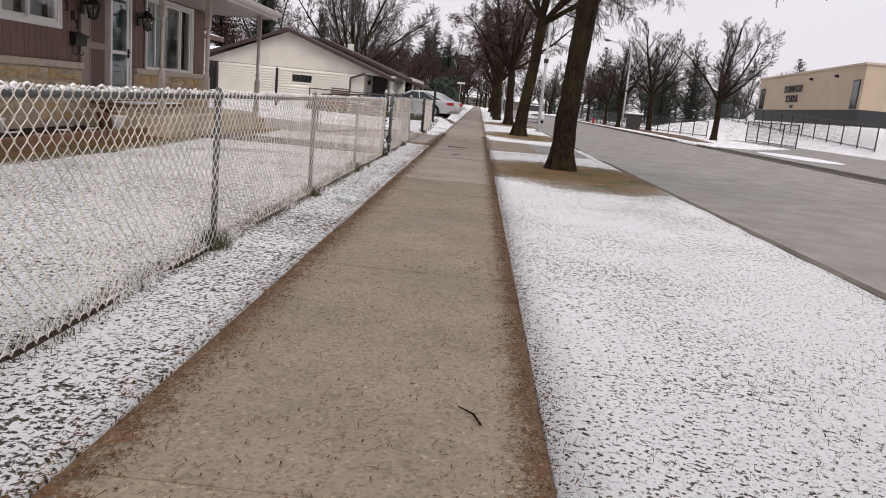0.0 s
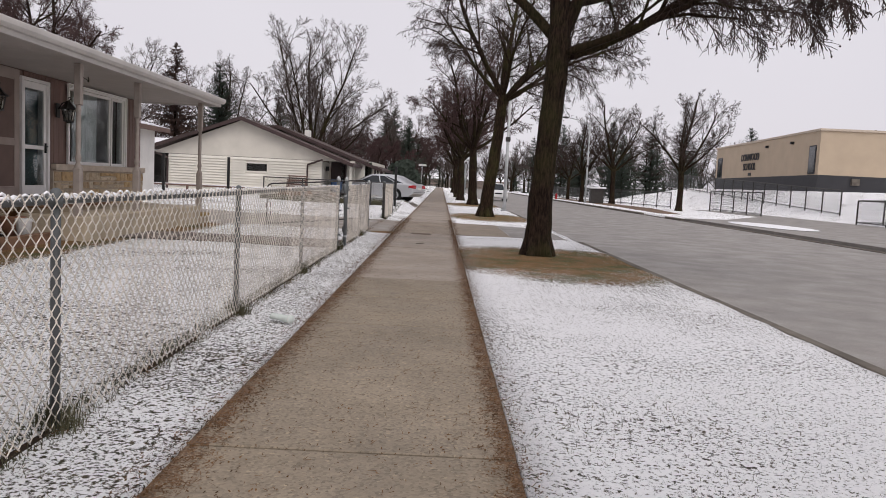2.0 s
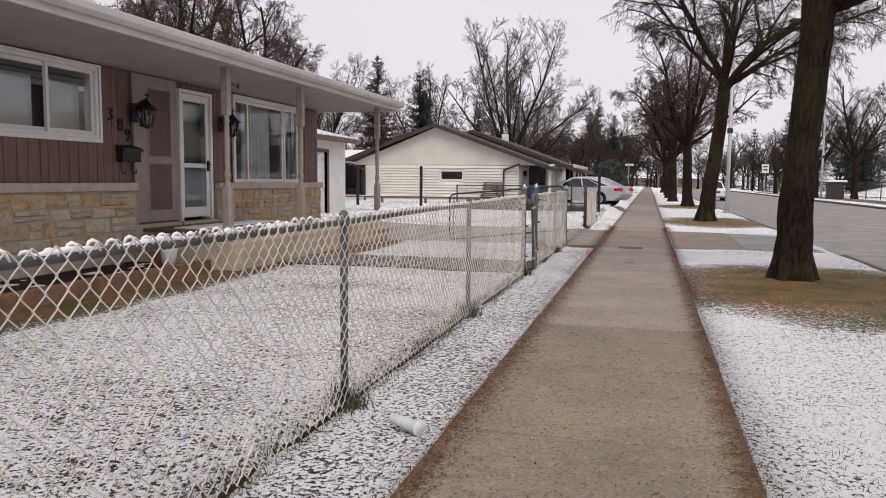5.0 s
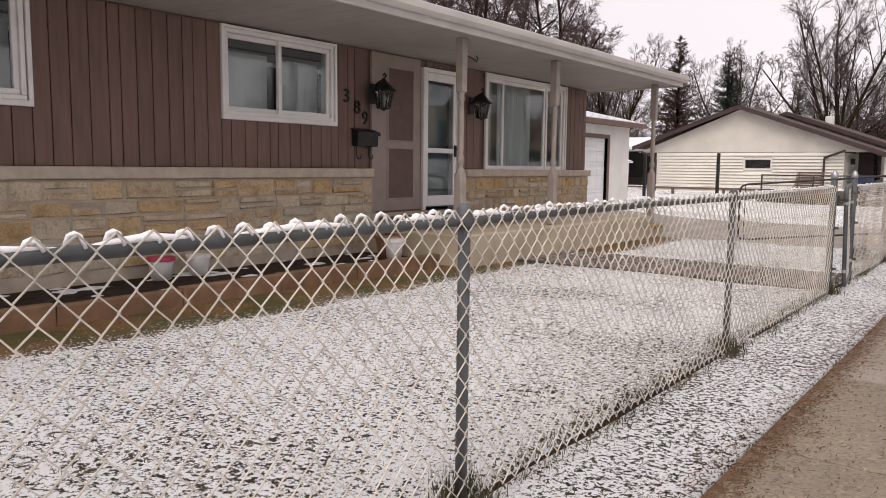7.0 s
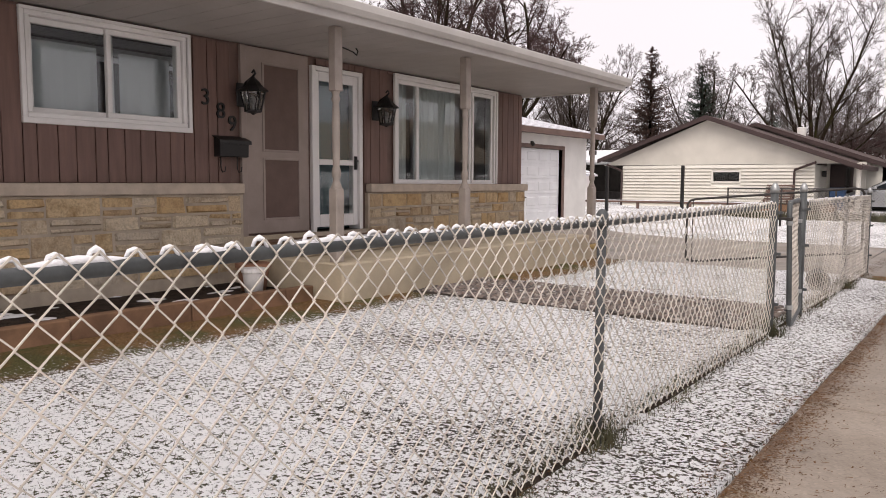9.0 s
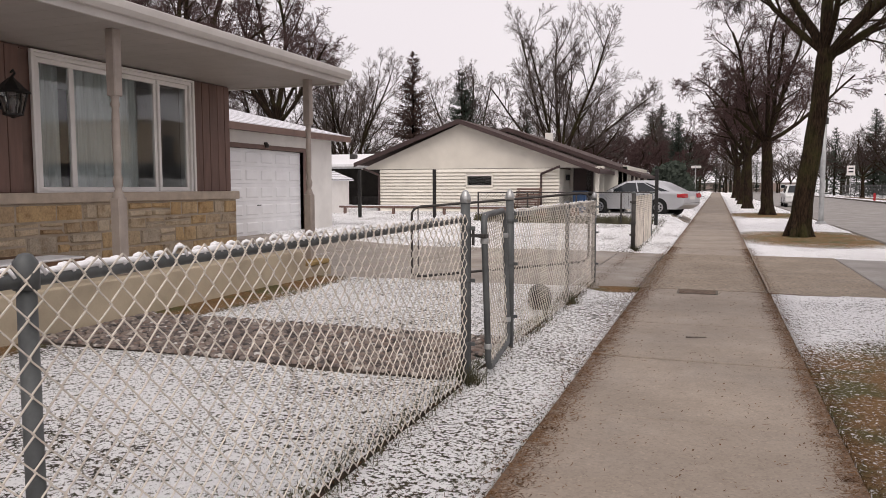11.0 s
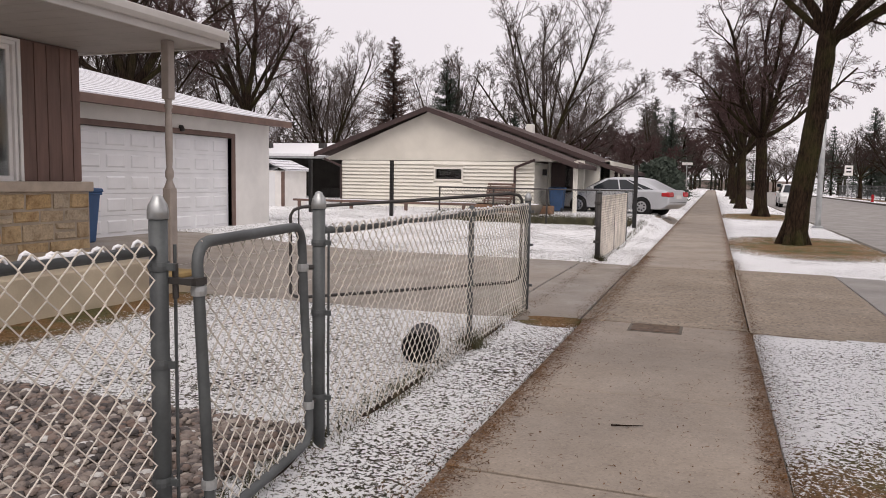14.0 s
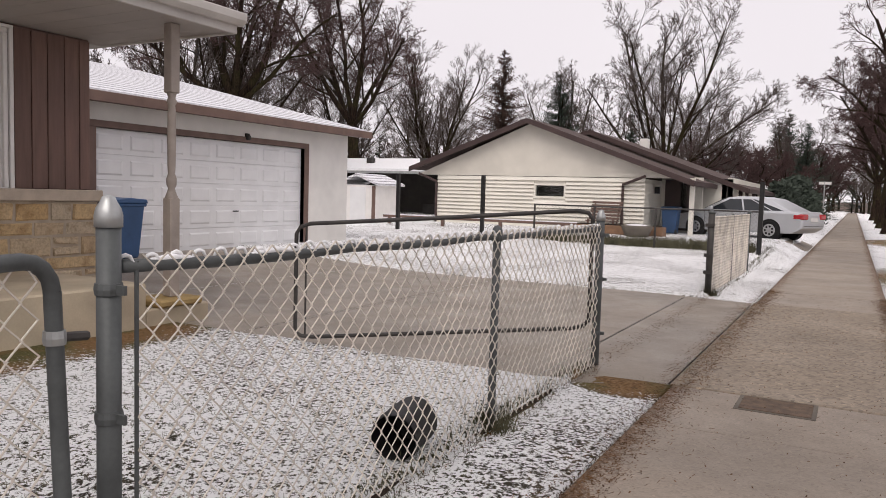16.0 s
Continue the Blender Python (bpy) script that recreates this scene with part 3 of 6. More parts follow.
def glazed_window(a, b, c, d, lights, mullion_at, behind):
    """White framed window in the front wall: frame, sashes, panes; lights are (from, to) shares of the width."""
    win = part("window", Geo().box(WALL_X - 0.2, a + 0.01, c, WALL_X + 0.02, b - 0.01, c + 0.05)
               .box(WALL_X - 0.2, a + 0.01, d - 0.05, WALL_X + 0.02, b - 0.01, d)
               .box(WALL_X - 0.2, a + 0.01, c + 0.05, WALL_X + 0.02, a + 0.06, d - 0.05)
               .box(WALL_X - 0.2, b - 0.06, c + 0.05, WALL_X + 0.02, b - 0.01, d - 0.05), WHITE, house, "white framed window", bevel=0.006)
    trim = Geo()
    for box in ((a - 0.045, b + 0.045, c - 0.06, c), (a - 0.045, b + 0.045, d, d + 0.035)):
        trim.box(WALL_X - 0.01, box[0], box[2], WALL_X + 0.04, box[1], box[3])
    for p in (a - 0.045, b):
        trim.box(WALL_X - 0.01, p, c, WALL_X + 0.04, p + 0.045, d)
    part("window_frame", trim, WHITE, win, bevel=0.005)
    for u, v, depth in lights:
        p, q = a + 0.06 + (b - a - 0.12) * u, a + 0.06 + (b - a - 0.12) * v
        x = WALL_X - 0.05 - depth
        s = Geo().box(x - 0.03, p, c + 0.05, x + 0.03, q, c + 0.11).box(x - 0.03, p, d - 0.11, x + 0.03, q, d - 0.05)
        s.box(x - 0.03, p, c + 0.11, x + 0.03, p + 0.055, d - 0.11).box(x - 0.03, q - 0.055, c + 0.11, x + 0.03, q, d - 0.11)
        part("sash", s, WHITE, win, bevel=0.006)
        pane = part("pane", Geo().box(x - 0.004, p + 0.05, c + 0.105, x + 0.004, q - 0.05, d - 0.105), GLASS, win)
        pane.visible_shadow = False
    return win


def curtain(a, b, c, d, x, mat, fold, depth):
    g, n = Geo(), max(4, int((b - a) / fold * 4))
    for i in range(n + 1):
        y = a + (b - a) * i / n
        off = depth * math.sin(i * math.pi / 2) + 0.3 * depth * math.sin(i * 0.7)
        g.v += [(x + off, y, c), (x + off, y, d), (x + off - 0.012, y, c), (x + off - 0.012, y, d)]
    g.f = [(4 * i + k, 4 * i + 4 + k, 4 * i + 5 + k, 4 * i + 1 + k) for i in range(n) for k in (0, 2)]
    return g


for w in WINDOWS[:2]:
    win = glazed_window(*w, [(0.0, 0.53, 0.05), (0.47, 1.0, 0.0)], None, None)
    # the blinds' pale colour also supplies the reflected sky on the glass
    part("blind", curtain(w[0] + 0.02, w[0] + 0.93, w[2], w[3] - 0.22, WALL_X - 0.33, BLIND, 0.3, 0.004), BLIND, win, "lowered blind, paled for the sky reflected in the pane")
    part("blind", curtain(w[0] + 1.2, w[1] - 0.02, w[2], w[3] - 0.24, WALL_X - 0.33, BLIND, 0.3, 0.004), BLIND, win)
big = glazed_window(*WINDOWS[2], [(0.0, 0.2, 0.0), (0.2, 0.76, 0.03), (0.76, 1.0, 0.0)], None, None)
part("curtain", curtain(19.1, 19.75, 1.3, 3.12, WALL_X - 0.36, CURTAIN, 0.16, 0.02), CURTAIN, big, "pale gathered curtain")
part("curtain", curtain(19.95, 21.2, 1.3, 3.12, WALL_X - 0.36, CURTAIN, 0.16, 0.02), CURTAIN, big, "pale gathered curtain")

# storm door with two glazed panels, and the taupe panelled leaf beside it
a, b, c, d = DOOR
door = part("storm_door", Geo().box(WALL_X - 0.06, a + 0.08, c + 0.06, WALL_X - 0.01, a + 0.17, d - 0.07)
            .box(WALL_X - 0.06, b - 0.17, c + 0.06, WALL_X - 0.01, b - 0.08, d - 0.07)
            .box(WALL_X - 0.06, a + 0.17, d - 0.2, WALL_X - 0.01, b - 0.17, d - 0.07)
            .box(WALL_X - 0.06, a + 0.17, 1.68, WALL_X - 0.01, b - 0.17, 1.76)
            .box(WALL_X - 0.06, a + 0.17, c + 0.06, WALL_X - 0.01, b - 0.17, c + 0.24), WHITE, house, "white glazed storm door", bevel=0.006)
for z0, z1 in ((1.755, d - 0.195), (c + 0.235, 1.685)):
    pane = part("pane", Geo().box(WALL_X - 0.042, a + 0.165, z0, WALL_X - 0.032, b - 0.165, z1), GLASS, door)
    pane.visible_shadow = False
part("handle", Geo().box(WALL_X - 0.01, b - 0.155, 1.62, WALL_X + 0.02, b - 0.115, 1.82).tube([(WALL_X + 0.02, b - 0.135, 1.76), (WALL_X + 0.055, b - 0.135, 1.75), (WALL_X + 0.06, b - 0.2, 1.745)], 0.01), BLACK, door, "black lever handle")
part("inner_door", Geo().box(WALL_X - 0.24, a + 0.08, c + 0.02, WALL_X - 0.19, b - 0.08, d - 0.03), surface("teal_door", (0.05, 0.10, 0.11), 0.15, 3, 40, 0.5), door, "dark teal inner door", bevel=0.005)
g = Geo().box(WALL_X - 0.2, a + 0.002, c, WALL_X + 0.03, a + 0.075, d - 0.002).box(WALL_X - 0.2, b - 0.075, c, WALL_X + 0.03, b - 0.002, d - 0.002).box(WALL_X - 0.2, a + 0.075, d - 0.065, WALL_X + 0.03, b - 0.075, d - 0.002)
part("door_frame", g, WHITE, door, bevel=0.005)
part("threshold", Geo().box(WALL_X - 0.2, a, c - 0.06, WALL_X + 0.09, b, c), LEDGE, door, bevel=0.006)
leaf = part("panelled_leaf", Geo().box(WALL_X - 0.02, 16.08, 0.75, WALL_X + 0.012, 17.16, 3.17), TAUPE, house, "taupe panelled door leaf with brown insets", bevel=0.004)
for z0, z1 in ((1.86, 2.96), (0.95, 1.72)):
    part("inset", Geo().box(WALL_X + 0.01, 16.38, z0, WALL_X + 0.017, 16.96, z1), TAUPE_DARK, leaf)
    g = Geo().box(WALL_X + 0.01, 16.34, z0 - 0.03, WALL_X + 0.024, 16.375, z1 + 0.03).box(WALL_X + 0.01, 16.965, z0 - 0.03, WALL_X + 0.024, 17.0, z1 + 0.03)
    g.box(WALL_X + 0.01, 16.375, z1 + 0.002, WALL_X + 0.024, 16.965, z1 + 0.03).box(WALL_X + 0.01, 16.375, z0 - 0.03, WALL_X + 0.024, 16.965, z0 - 0.002)
    part("moulding", g, TAUPE, leaf, bevel=0.003)
part("door_frame", Geo().box(WALL_X - 0.02, 15.99, 0.72, WALL_X + 0.03, 16.075, 3.175), TAUPE, leaf, bevel=0.004)

# eaves: soffit, fascia, gutter, roof
EAVE_X, EAVE_Y1 = -6.28, 23.28
soffit = part("soffit", Geo().box(WALL_X - 0.2, HOUSE_Y0 - 0.3, 3.217, EAVE_X, EAVE_Y1, 3.235), SOFFIT, house, "grey ribbed soffit panels")
y = HOUSE_Y0 - 0.3
while y < EAVE_Y1 - 0.05:
    part("soffit_panel", Geo().box(WALL_X - 0.2, y, 3.195, EAVE_X, min(y + 0.3, EAVE_Y1) - 0.005, 3.217), SOFFIT, soffit)
    y += 0.3
part("fascia", Geo().box(EAVE_X, HOUSE_Y0 - 0.3, 3.17, EAVE_X + 0.03, EAVE_Y1 + 0.02, 3.36).box(-12.2, EAVE_Y1, 3.17, EAVE_X, EAVE_Y1 + 0.03, 3.36), FASCIA, house, bevel=0.004)
gut = [(EAVE_X + 0.035, 3.25), (EAVE_X + 0.10, 3.25), (EAVE_X + 0.145, 3.30), (EAVE_X + 0.15, 3.375), (EAVE_X + 0.135, 3.385), (EAVE_X + 0.125, 3.31), (EAVE_X + 0.09, 3.265), (EAVE_X + 0.045, 3.265), (EAVE_X + 0.045, 3.37), (EAVE_X + 0.035, 3.37)]
part("gutter", Geo().prism(gut, "y", HOUSE_Y0 - 0.3, EAVE_Y1 + 0.05), FASCIA, house, "pale metal eaves gutter")
roof = [(EAVE_X + 0.06, 3.375), (-12.0, 4.62), (-17.6, 3.375), (-17.6, 3.30), (-12.0, 4.54), (EAVE_X + 0.06, 3.30)]
part("roof", Geo().prism([(x, z + 0.012) for x, z in roof], "y", HOUSE_Y0 - 0.35, EAVE_Y1 + 0.06), ROOF_SNOW, house, "snow-dusted shingle roof")
part("gable", Geo().prism([(-15.6, 3.2), (-6.4, 3.2), (-12.0, 4.5)], "y", HOUSE_Y1 - 0.2, HOUSE_Y1), STUCCO, house)

# porch slab, landing and turned posts
part("porch_slab", Geo().box(WALL_X + 0.05, 15.9, -0.1, -6.42, 22.25, 0.5), BEIGE, house, "beige painted concrete porch slab", bevel=0.02)
part("porch_end", Geo().box(WALL_X + 0.05, 22.255, -0.1, -6.44, 23.1, 0.22), BEIGE, house, bevel=0.015)
part("corner_block", Geo().box(-6.86, 22.4, 0.221, -6.40, 22.98, 0.3), surface("ochre_block", (0.34, 0.24, 0.11), 0.2, 4, 40, 0.85), house, bevel=0.02)
landing = part("landing", Geo().box(WALL_X + 0.06, 16.2, 0.5, -7.35, 18.7, 0.60), BEIGE, house, "concrete landing at the door", bevel=0.01)
part("tread", Geo().box(WALL_X + 0.05, 16.12, 0.60, -7.25, 18.78, 0.66), TIMBER, landing, bevel=0.008)
part("snow", Geo().box(-7.75, 16.2, 0.66, -7.24, 18.7, 0.685), SNOW, landing, bevel=0.01)
for y in (16.02, 18.6, 22.74):
    foot = 0.3 if y > 22 else 0.5
    prof = [(0.055, foot), (0.055, 1.32), (0.07, 1.36), (0.048, 1.42), (0.035, 1.46), (0.052, 1.5), (0.055, 1.56), (0.036, 1.62), (0.042, 1.7), (0.046, 2.0), (0.042, 2.26), (0.036, 2.34), (0.055, 2.38), (0.038, 2.42), (0.05, 2.47), (0.055, 2.5)]
    post = part("porch_post", Geo().lathe(-6.63, y, prof, 12), POST_PAINT, house, "turned grey-beige porch post", smooth=True)
    part("post_base", Geo().box(-6.695, y - 0.065, foot, -6.565, y + 0.065, 1.36), POST_PAINT, post, bevel=0.012)
    part("post_head", Geo().box(-6.69, y - 0.06, 2.47, -6.57, y + 0.06, 3.194), POST_PAINT, post, bevel=0.01)
    if y < 17 or y > 22:
        part("hook", Geo().tube([(-6.63, y + 0.06, 2.98), (-6.63, y + 0.12, 2.98), (-6.62, y + 0.28, 2.95), (-6.62, y + 0.34, 2.92), (-6.62, y + 0.36, 2.97), (-6.62, y + 0.33, 3.0)], 0.009, 6), BLACK, post)

# flower bed with timber edging
structure("flower_bed", Geo().box(WALL_X + 0.04, 2.0, -0.1, -6.95, 15.83, 0.15), SOIL, "dark wet soil of the flower bed", "flower bed", bevel=0.03)
bed_snow = Geo()
for k in range(80):
    px, py, pr = rng.choice((-8.2, -8.2, -7.9, -7.5)) + rng.uniform(-0.06, 0.25), rng.uniform(2.1, 15.7), rng.uniform(0.04, 0.14)
    ring = [(px + pr * rng.uniform(0.6, 1.1) * math.cos(q * 0.785), py + 1.6 * pr * rng.uniform(0.6, 1.1) * math.sin(q * 0.785), 0.149) for q in range(8)]
    bed_snow.add(ring + [(px, py, 0.153 + pr * 0.16)], [(q, (q + 1) % 8, 8) for q in range(8)])
structure("bed_snow", bed_snow, SNOW, "thin snow patches lying on the soil", "snow", smooth=True, raw=True, kind="stuff")
edging = thing("bed_edging", (-6.85, 2.0, 0.0), "brown timber edging along the flower bed", "edging")
y = 2.0
while y < 15.8:
    w = min(1.22, 15.84 - y)
    part("timber", Geo().box(-6.95, y + 0.004, -0.05, -6.83 + rng.uniform(-0.01, 0.01), y + w - 0.004, 0.235 + rng.uniform(-0.012, 0.012)), TIMBER, edging, bevel=0.01)
    y += w


# ---------------------------------------------------------------- wall lanterns, mailbox, numbers
def lantern(y):
    t = thing("wall_lantern", (-8.2, y, 2.35), "black cast wall lantern on the brown boards", "lantern", "pair of wall lanterns")
    x = -8.13
    part("back_plate", Geo().box(WALL_X - 0.001, y - 0.055, 2.38, WALL_X + 0.02, y + 0.055, 2.68), BLACK, t, bevel=0.006)
    part("arm", Geo().tube([(WALL_X + 0.02, y, 2.55), (WALL_X + 0.08, y, 2.68), (x, y, 2.74), (x + 0.04, y, 2.78), (x + 0.02, y, 2.82), (x - 0.01, y, 2.79)], 0.012, 6), BLACK, t)
    part("roof", Geo().lathe(x, y, [(0.015, 2.745), (0.03, 2.72), (0.06, 2.68), (0.10, 2.62), (0.145, 2.575), (0.15, 2.56), (0.12, 2.555)], 6), BLACK, t)
    for k in range(6):
        an = math.pi / 3 * k
        part("bar", Geo().tube([(x + 0.115 * math.cos(an), y + 0.115 * math.sin(an), 2.556), (x + 0.075 * math.cos(an), y + 0.075 * math.sin(an), 2.325)], 0.008, 4), BLACK, t)
    part("glass", Geo().lathe(x, y, [(0.068, 2.325), (0.107, 2.553)], 6), SMOKED, t, "dark smoked lantern glass")
    part("bulb", Geo().lathe(x, y, [(0.012, 2.34), (0.014, 2.4), (0.03, 2.44), (0.028, 2.48), (0.008, 2.51)], 8), POT, t)
    part("base", Geo().lathe(x, y, [(0.01, 2.27), (0.025, 2.285), (0.085, 2.305), (0.085, 2.325)], 6), BLACK, t)


for y in (15.98, 18.52):
    lantern(y)
    lamp = [o for o in scene.objects if o.name.startswith("wall_lantern")][-1]
    lamp.matrix_basis = Matrix.Translation((WALL_X + 0.19, y, 2.35)) @ Matrix.Diagonal((1.25, 1.35, 1.0, 1.0))
mb = thing("mailbox", (-8.22, 15.8, 1.75), "black metal wall mailbox with newspaper hooks", "mailbox")
part("body", Geo().prism([(WALL_X, 1.74), (WALL_X + 0.13, 1.74), (WALL_X + 0.14, 1.93), (WALL_X, 1.99)], "y", 15.58, 16.02), BLACK, mb, bevel=0.008)
part("lid", Geo().prism([(WALL_X, 1.995), (WALL_X + 0.15, 1.935), (WALL_X + 0.155, 1.90), (WALL_X + 0.163, 1.90), (WALL_X + 0.158, 1.945), (WALL_X, 2.005)], "y", 15.56, 16.04), BLACK, mb)
for y in (15.67, 15.92):
    part("hook", Geo().tube([(WALL_X + 0.02, y, 1.745), (WALL_X + 0.02, y, 1.6), (WALL_X + 0.05, y, 1.55), (WALL_X + 0.1, y, 1.56), (WALL_X + 0.11, y, 1.62)], 0.008, 5), BLACK, mb)


def lettering(text, name, m, size, depth, mat, label, category, align="CENTER"):
    cu = bpy.data.curves.new(name, "FONT")
    cu.body, cu.size, cu.extrude, cu.align_x = text, size, depth, align
    tmp = bpy.data.objects.new(name, cu)
    me = bpy.data.meshes.new_from_object(tmp)
    me.name = name
    me.materials.append(mat)
    ob = new(name, me)
    ob.matrix_world = m
    return tagged(ob, label, category)


for ch, y, z in (("3", 15.47, 2.37), ("8", 15.69, 2.22), ("9", 15.86, 2.07)):
    lettering(ch, "house_number", Matrix.Translation((WALL_X + 0.01, y, z)) @ Matrix(((0, 0, 1, 0), (1, 0, 0, 0), (0, 1, 0, 0), (0, 0, 0, 1))), 0.28, 0.012, BLACK, f"black metal house number {ch} on brown boards", "house number")


# ---------------------------------------------------------------- garage
GAR_X, GAR_Y0, GAR_Y1 = -11.7, 24.3, 32.85
garage = thing("garage", (-15.0, 28.5, 0.2), "white stucco garage with panelled door and snowy roof", "garage")
GD = (25.56, 31.13, 0.2, 2.47)
part("wall", wall_with_holes(GAR_X - 0.22, GAR_X, GAR_Y0, GAR_Y1, 0.0, 3.02, [GD]), STUCCO, garage)
part("side_wall", Geo().box(-24.0, GAR_Y1 - 0.2, 0, GAR_X - 0.22, GAR_Y1, 3.0).prism([(-24.0, 3.0), (-11.9, 3.0), (-19.0, 4.6)], "y", GAR_Y1 - 0.2, GAR_Y1), STUCCO, garage)
part("side_wall", Geo().box(-24.0, GAR_Y0, 0, GAR_X - 0.22, GAR_Y0 + 0.2, 3.0), STUCCO, garage)
roof = [(-11.25, 3.05), (-20.0, 5.06), (-28.7, 3.05), (-28.7, 2.95), (-20.0, 4.95), (-11.25, 2.95)]
part("roof", Geo().prism(roof, "y", GAR_Y0 - 0.35, GAR_Y1 + 0.4), ROOF_SNOW, garage, "shingle roof dusted with snow")
part("fascia", Geo().box(-11.26, GAR_Y0 - 0.35, 2.86, -11.225, GAR_Y1 + 0.42, 3.03), BROWN_TRIM, garage, "brown eaves board", bevel=0.004)
part("soffit", Geo().box(-11.69, GAR_Y0 - 0.3, 2.9, -11.265, GAR_Y1 + 0.4, 2.92), BROWN_TRIM, garage)
door = part("garage_door", Geo().box(GAR_X - 0.16, GD[0], GD[2], GAR_X - 0.12, GD[1], GD[3]), WHITE_DOOR, garage, "white sectional garage door")
rows_n, cols = 5, 8
for r in range(rows_n):
    z0, z1 = GD[2] + (GD[3] - GD[2]) * r / rows_n, GD[2] + (GD[3] - GD[2]) * (r + 1) / rows_n
    part("section", Geo().box(GAR_X - 0.12, GD[0], z0 + 0.004, GAR_X - 0.10, GD[1], z1 - 0.004), WHITE_DOOR, door, bevel=0.004)
    for cidx in range(cols):
        y0 = GD[0] + (GD[1] - GD[0]) * (cidx + 0.12) / cols
        y1 = GD[0] + (GD[1] - GD[0]) * (cidx + 0.88) / cols
        s = Geo()
        s.v = [(GAR_X - 0.10, y, z) for y, z in ((y0, z0 + 0.09), (y1, z0 + 0.09), (y1, z1 - 0.09), (y0, z1 - 0.09))]
        s.v += [(GAR_X - 0.083, y, z) for y, z in ((y0 + 0.03, z0 + 0.12), (y1 - 0.03, z0 + 0.12), (y1 - 0.03, z1 - 0.12), (y0 + 0.03, z1 - 0.12))]
        s.f = [(4, 5, 6, 7), (0, 1, 5, 4), (1, 2, 6, 5), (2, 3, 7, 6), (3, 0, 4, 7)]
        part("panel", s, WHITE_DOOR, door)
part("handle", Geo().tube([(GAR_X - 0.1, 28.95, 1.0), (GAR_X - 0.05, 28.95, 1.0)], 0.012, 8).tube([(GAR_X - 0.05, 28.87, 1.0), (GAR_X - 0.05, 29.03, 1.0)], 0.014, 8), BLACK, door, "black T handle")
g = Geo().box(GAR_X - 0.2, GD[1], 0.15, GAR_X + 0.02, GD[1] + 0.16, GD[3]).box(GAR_X - 0.2, GD[0] - 0.14, 0.15, GAR_X + 0.02, GD[0], GD[3]).box(GAR_X - 0.2, GD[0] - 0.14, GD[3], GAR_X + 0.02, GD[1] + 0.16, GD[3] + 0.12)
part("door_frame", g, BROWN_TRIM, garage, "brown garage door frame", bevel=0.006)
part("floodlight", Geo().lathe(GAR_X + 0.06, 29.2, [(0.04, 2.52), (0.055, 2.55), (0.05, 2.6), (0.02, 2.64)], 8).box(GAR_X, 29.15, 2.58, GAR_X + 0.05, 29.25, 2.66), DARK_STEEL, garage)


# ---------------------------------------------------------------- chain-link fence
FX = -2.15
MESH_W, MESH_H = 0.098, 0.104


def link_mesh(y0, y1, z0, z1, radius=0.0037, at=None, sides=4):
    """Woven zigzag wires from y0 to y1; at(s, z) maps run and height to the world."""
    g, n = Geo(), int((y1 - y0) / (MESH_W / 2))
    rows = int((z1 - z0) / (MESH_H / 2))
    local = random.Random(int(y0 * 100))
    place = at or (lambda s, z, o: (FX + 0.03 + o, s, z))
    for i in range(n):
        pts = []
        base = y0 + i * MESH_W / 2
        for r in range(rows + 1):
            side = (r + i) % 2
            s = base + side * MESH_W / 2
            wob = 0.012 * noise.noise((base * 0.8, r * 0.11, 3.1))
            pts.append(Vector(place(min(s, y1), z0 + r * MESH_H / 2 + local.uniform(-0.003, 0.003), (0.004 if side else -0.004) + wob)))
        s = base + ((rows + 1 + i) % 2) * MESH_W / 2
        pts.append(Vector(place(min(s, y1), z1 + 0.028, 0.006)))
        g.tube(pts, radius, sides, caps=False)
    return g


def round_post(y, r, top, x=FX, foot=-0.1):
    return Geo().tube([(x, y, foot), (x, y, top)], r, 12)


fence = thing("chain_link_fence", (FX, 8.0, 0.0), "snow-frosted galvanised chain-link fence along the yard", "fence")
FENCE_TOP = 1.255
for y in (-0.6, 2.95, 6.5, 10.04, 13.53, 21.35):
    p = part("line_post", round_post(y, 0.026, 1.225), GALV, fence, smooth=True)
    part("loop_cap", Geo().lathe(FX, y, [(0.034, 1.2), (0.036, 1.235), (0.032, 1.275), (0.018, 1.295), (0.004, 1.3)], 12), GALV, p, smooth=True)
for y, top in ((17.3, 1.39), (18.57, 1.39), (23.52, 1.33)):
    p = part("terminal_post", round_post(y, 0.036, top), GALV, fence, "thick galvanised gate post", smooth=True)
    part("cap", Geo().lathe(FX, y, [(0.041, top - 0.035), (0.041, top), (0.036, top + 0.022), (0.024, top + 0.042), (0.018, top + 0.056), (0.003, top + 0.062)], 14), GALV_LIGHT, p, smooth=True)
    for z in (0.3, 0.78, 1.17):
        part("band", Geo().lathe(FX, y, [(0.040, z - 0.018), (0.043, z), (0.040, z + 0.018)], 14).box(FX + 0.03, y - 0.006, z - 0.014, FX + 0.075, y + 0.006, z + 0.014), GALV, p)
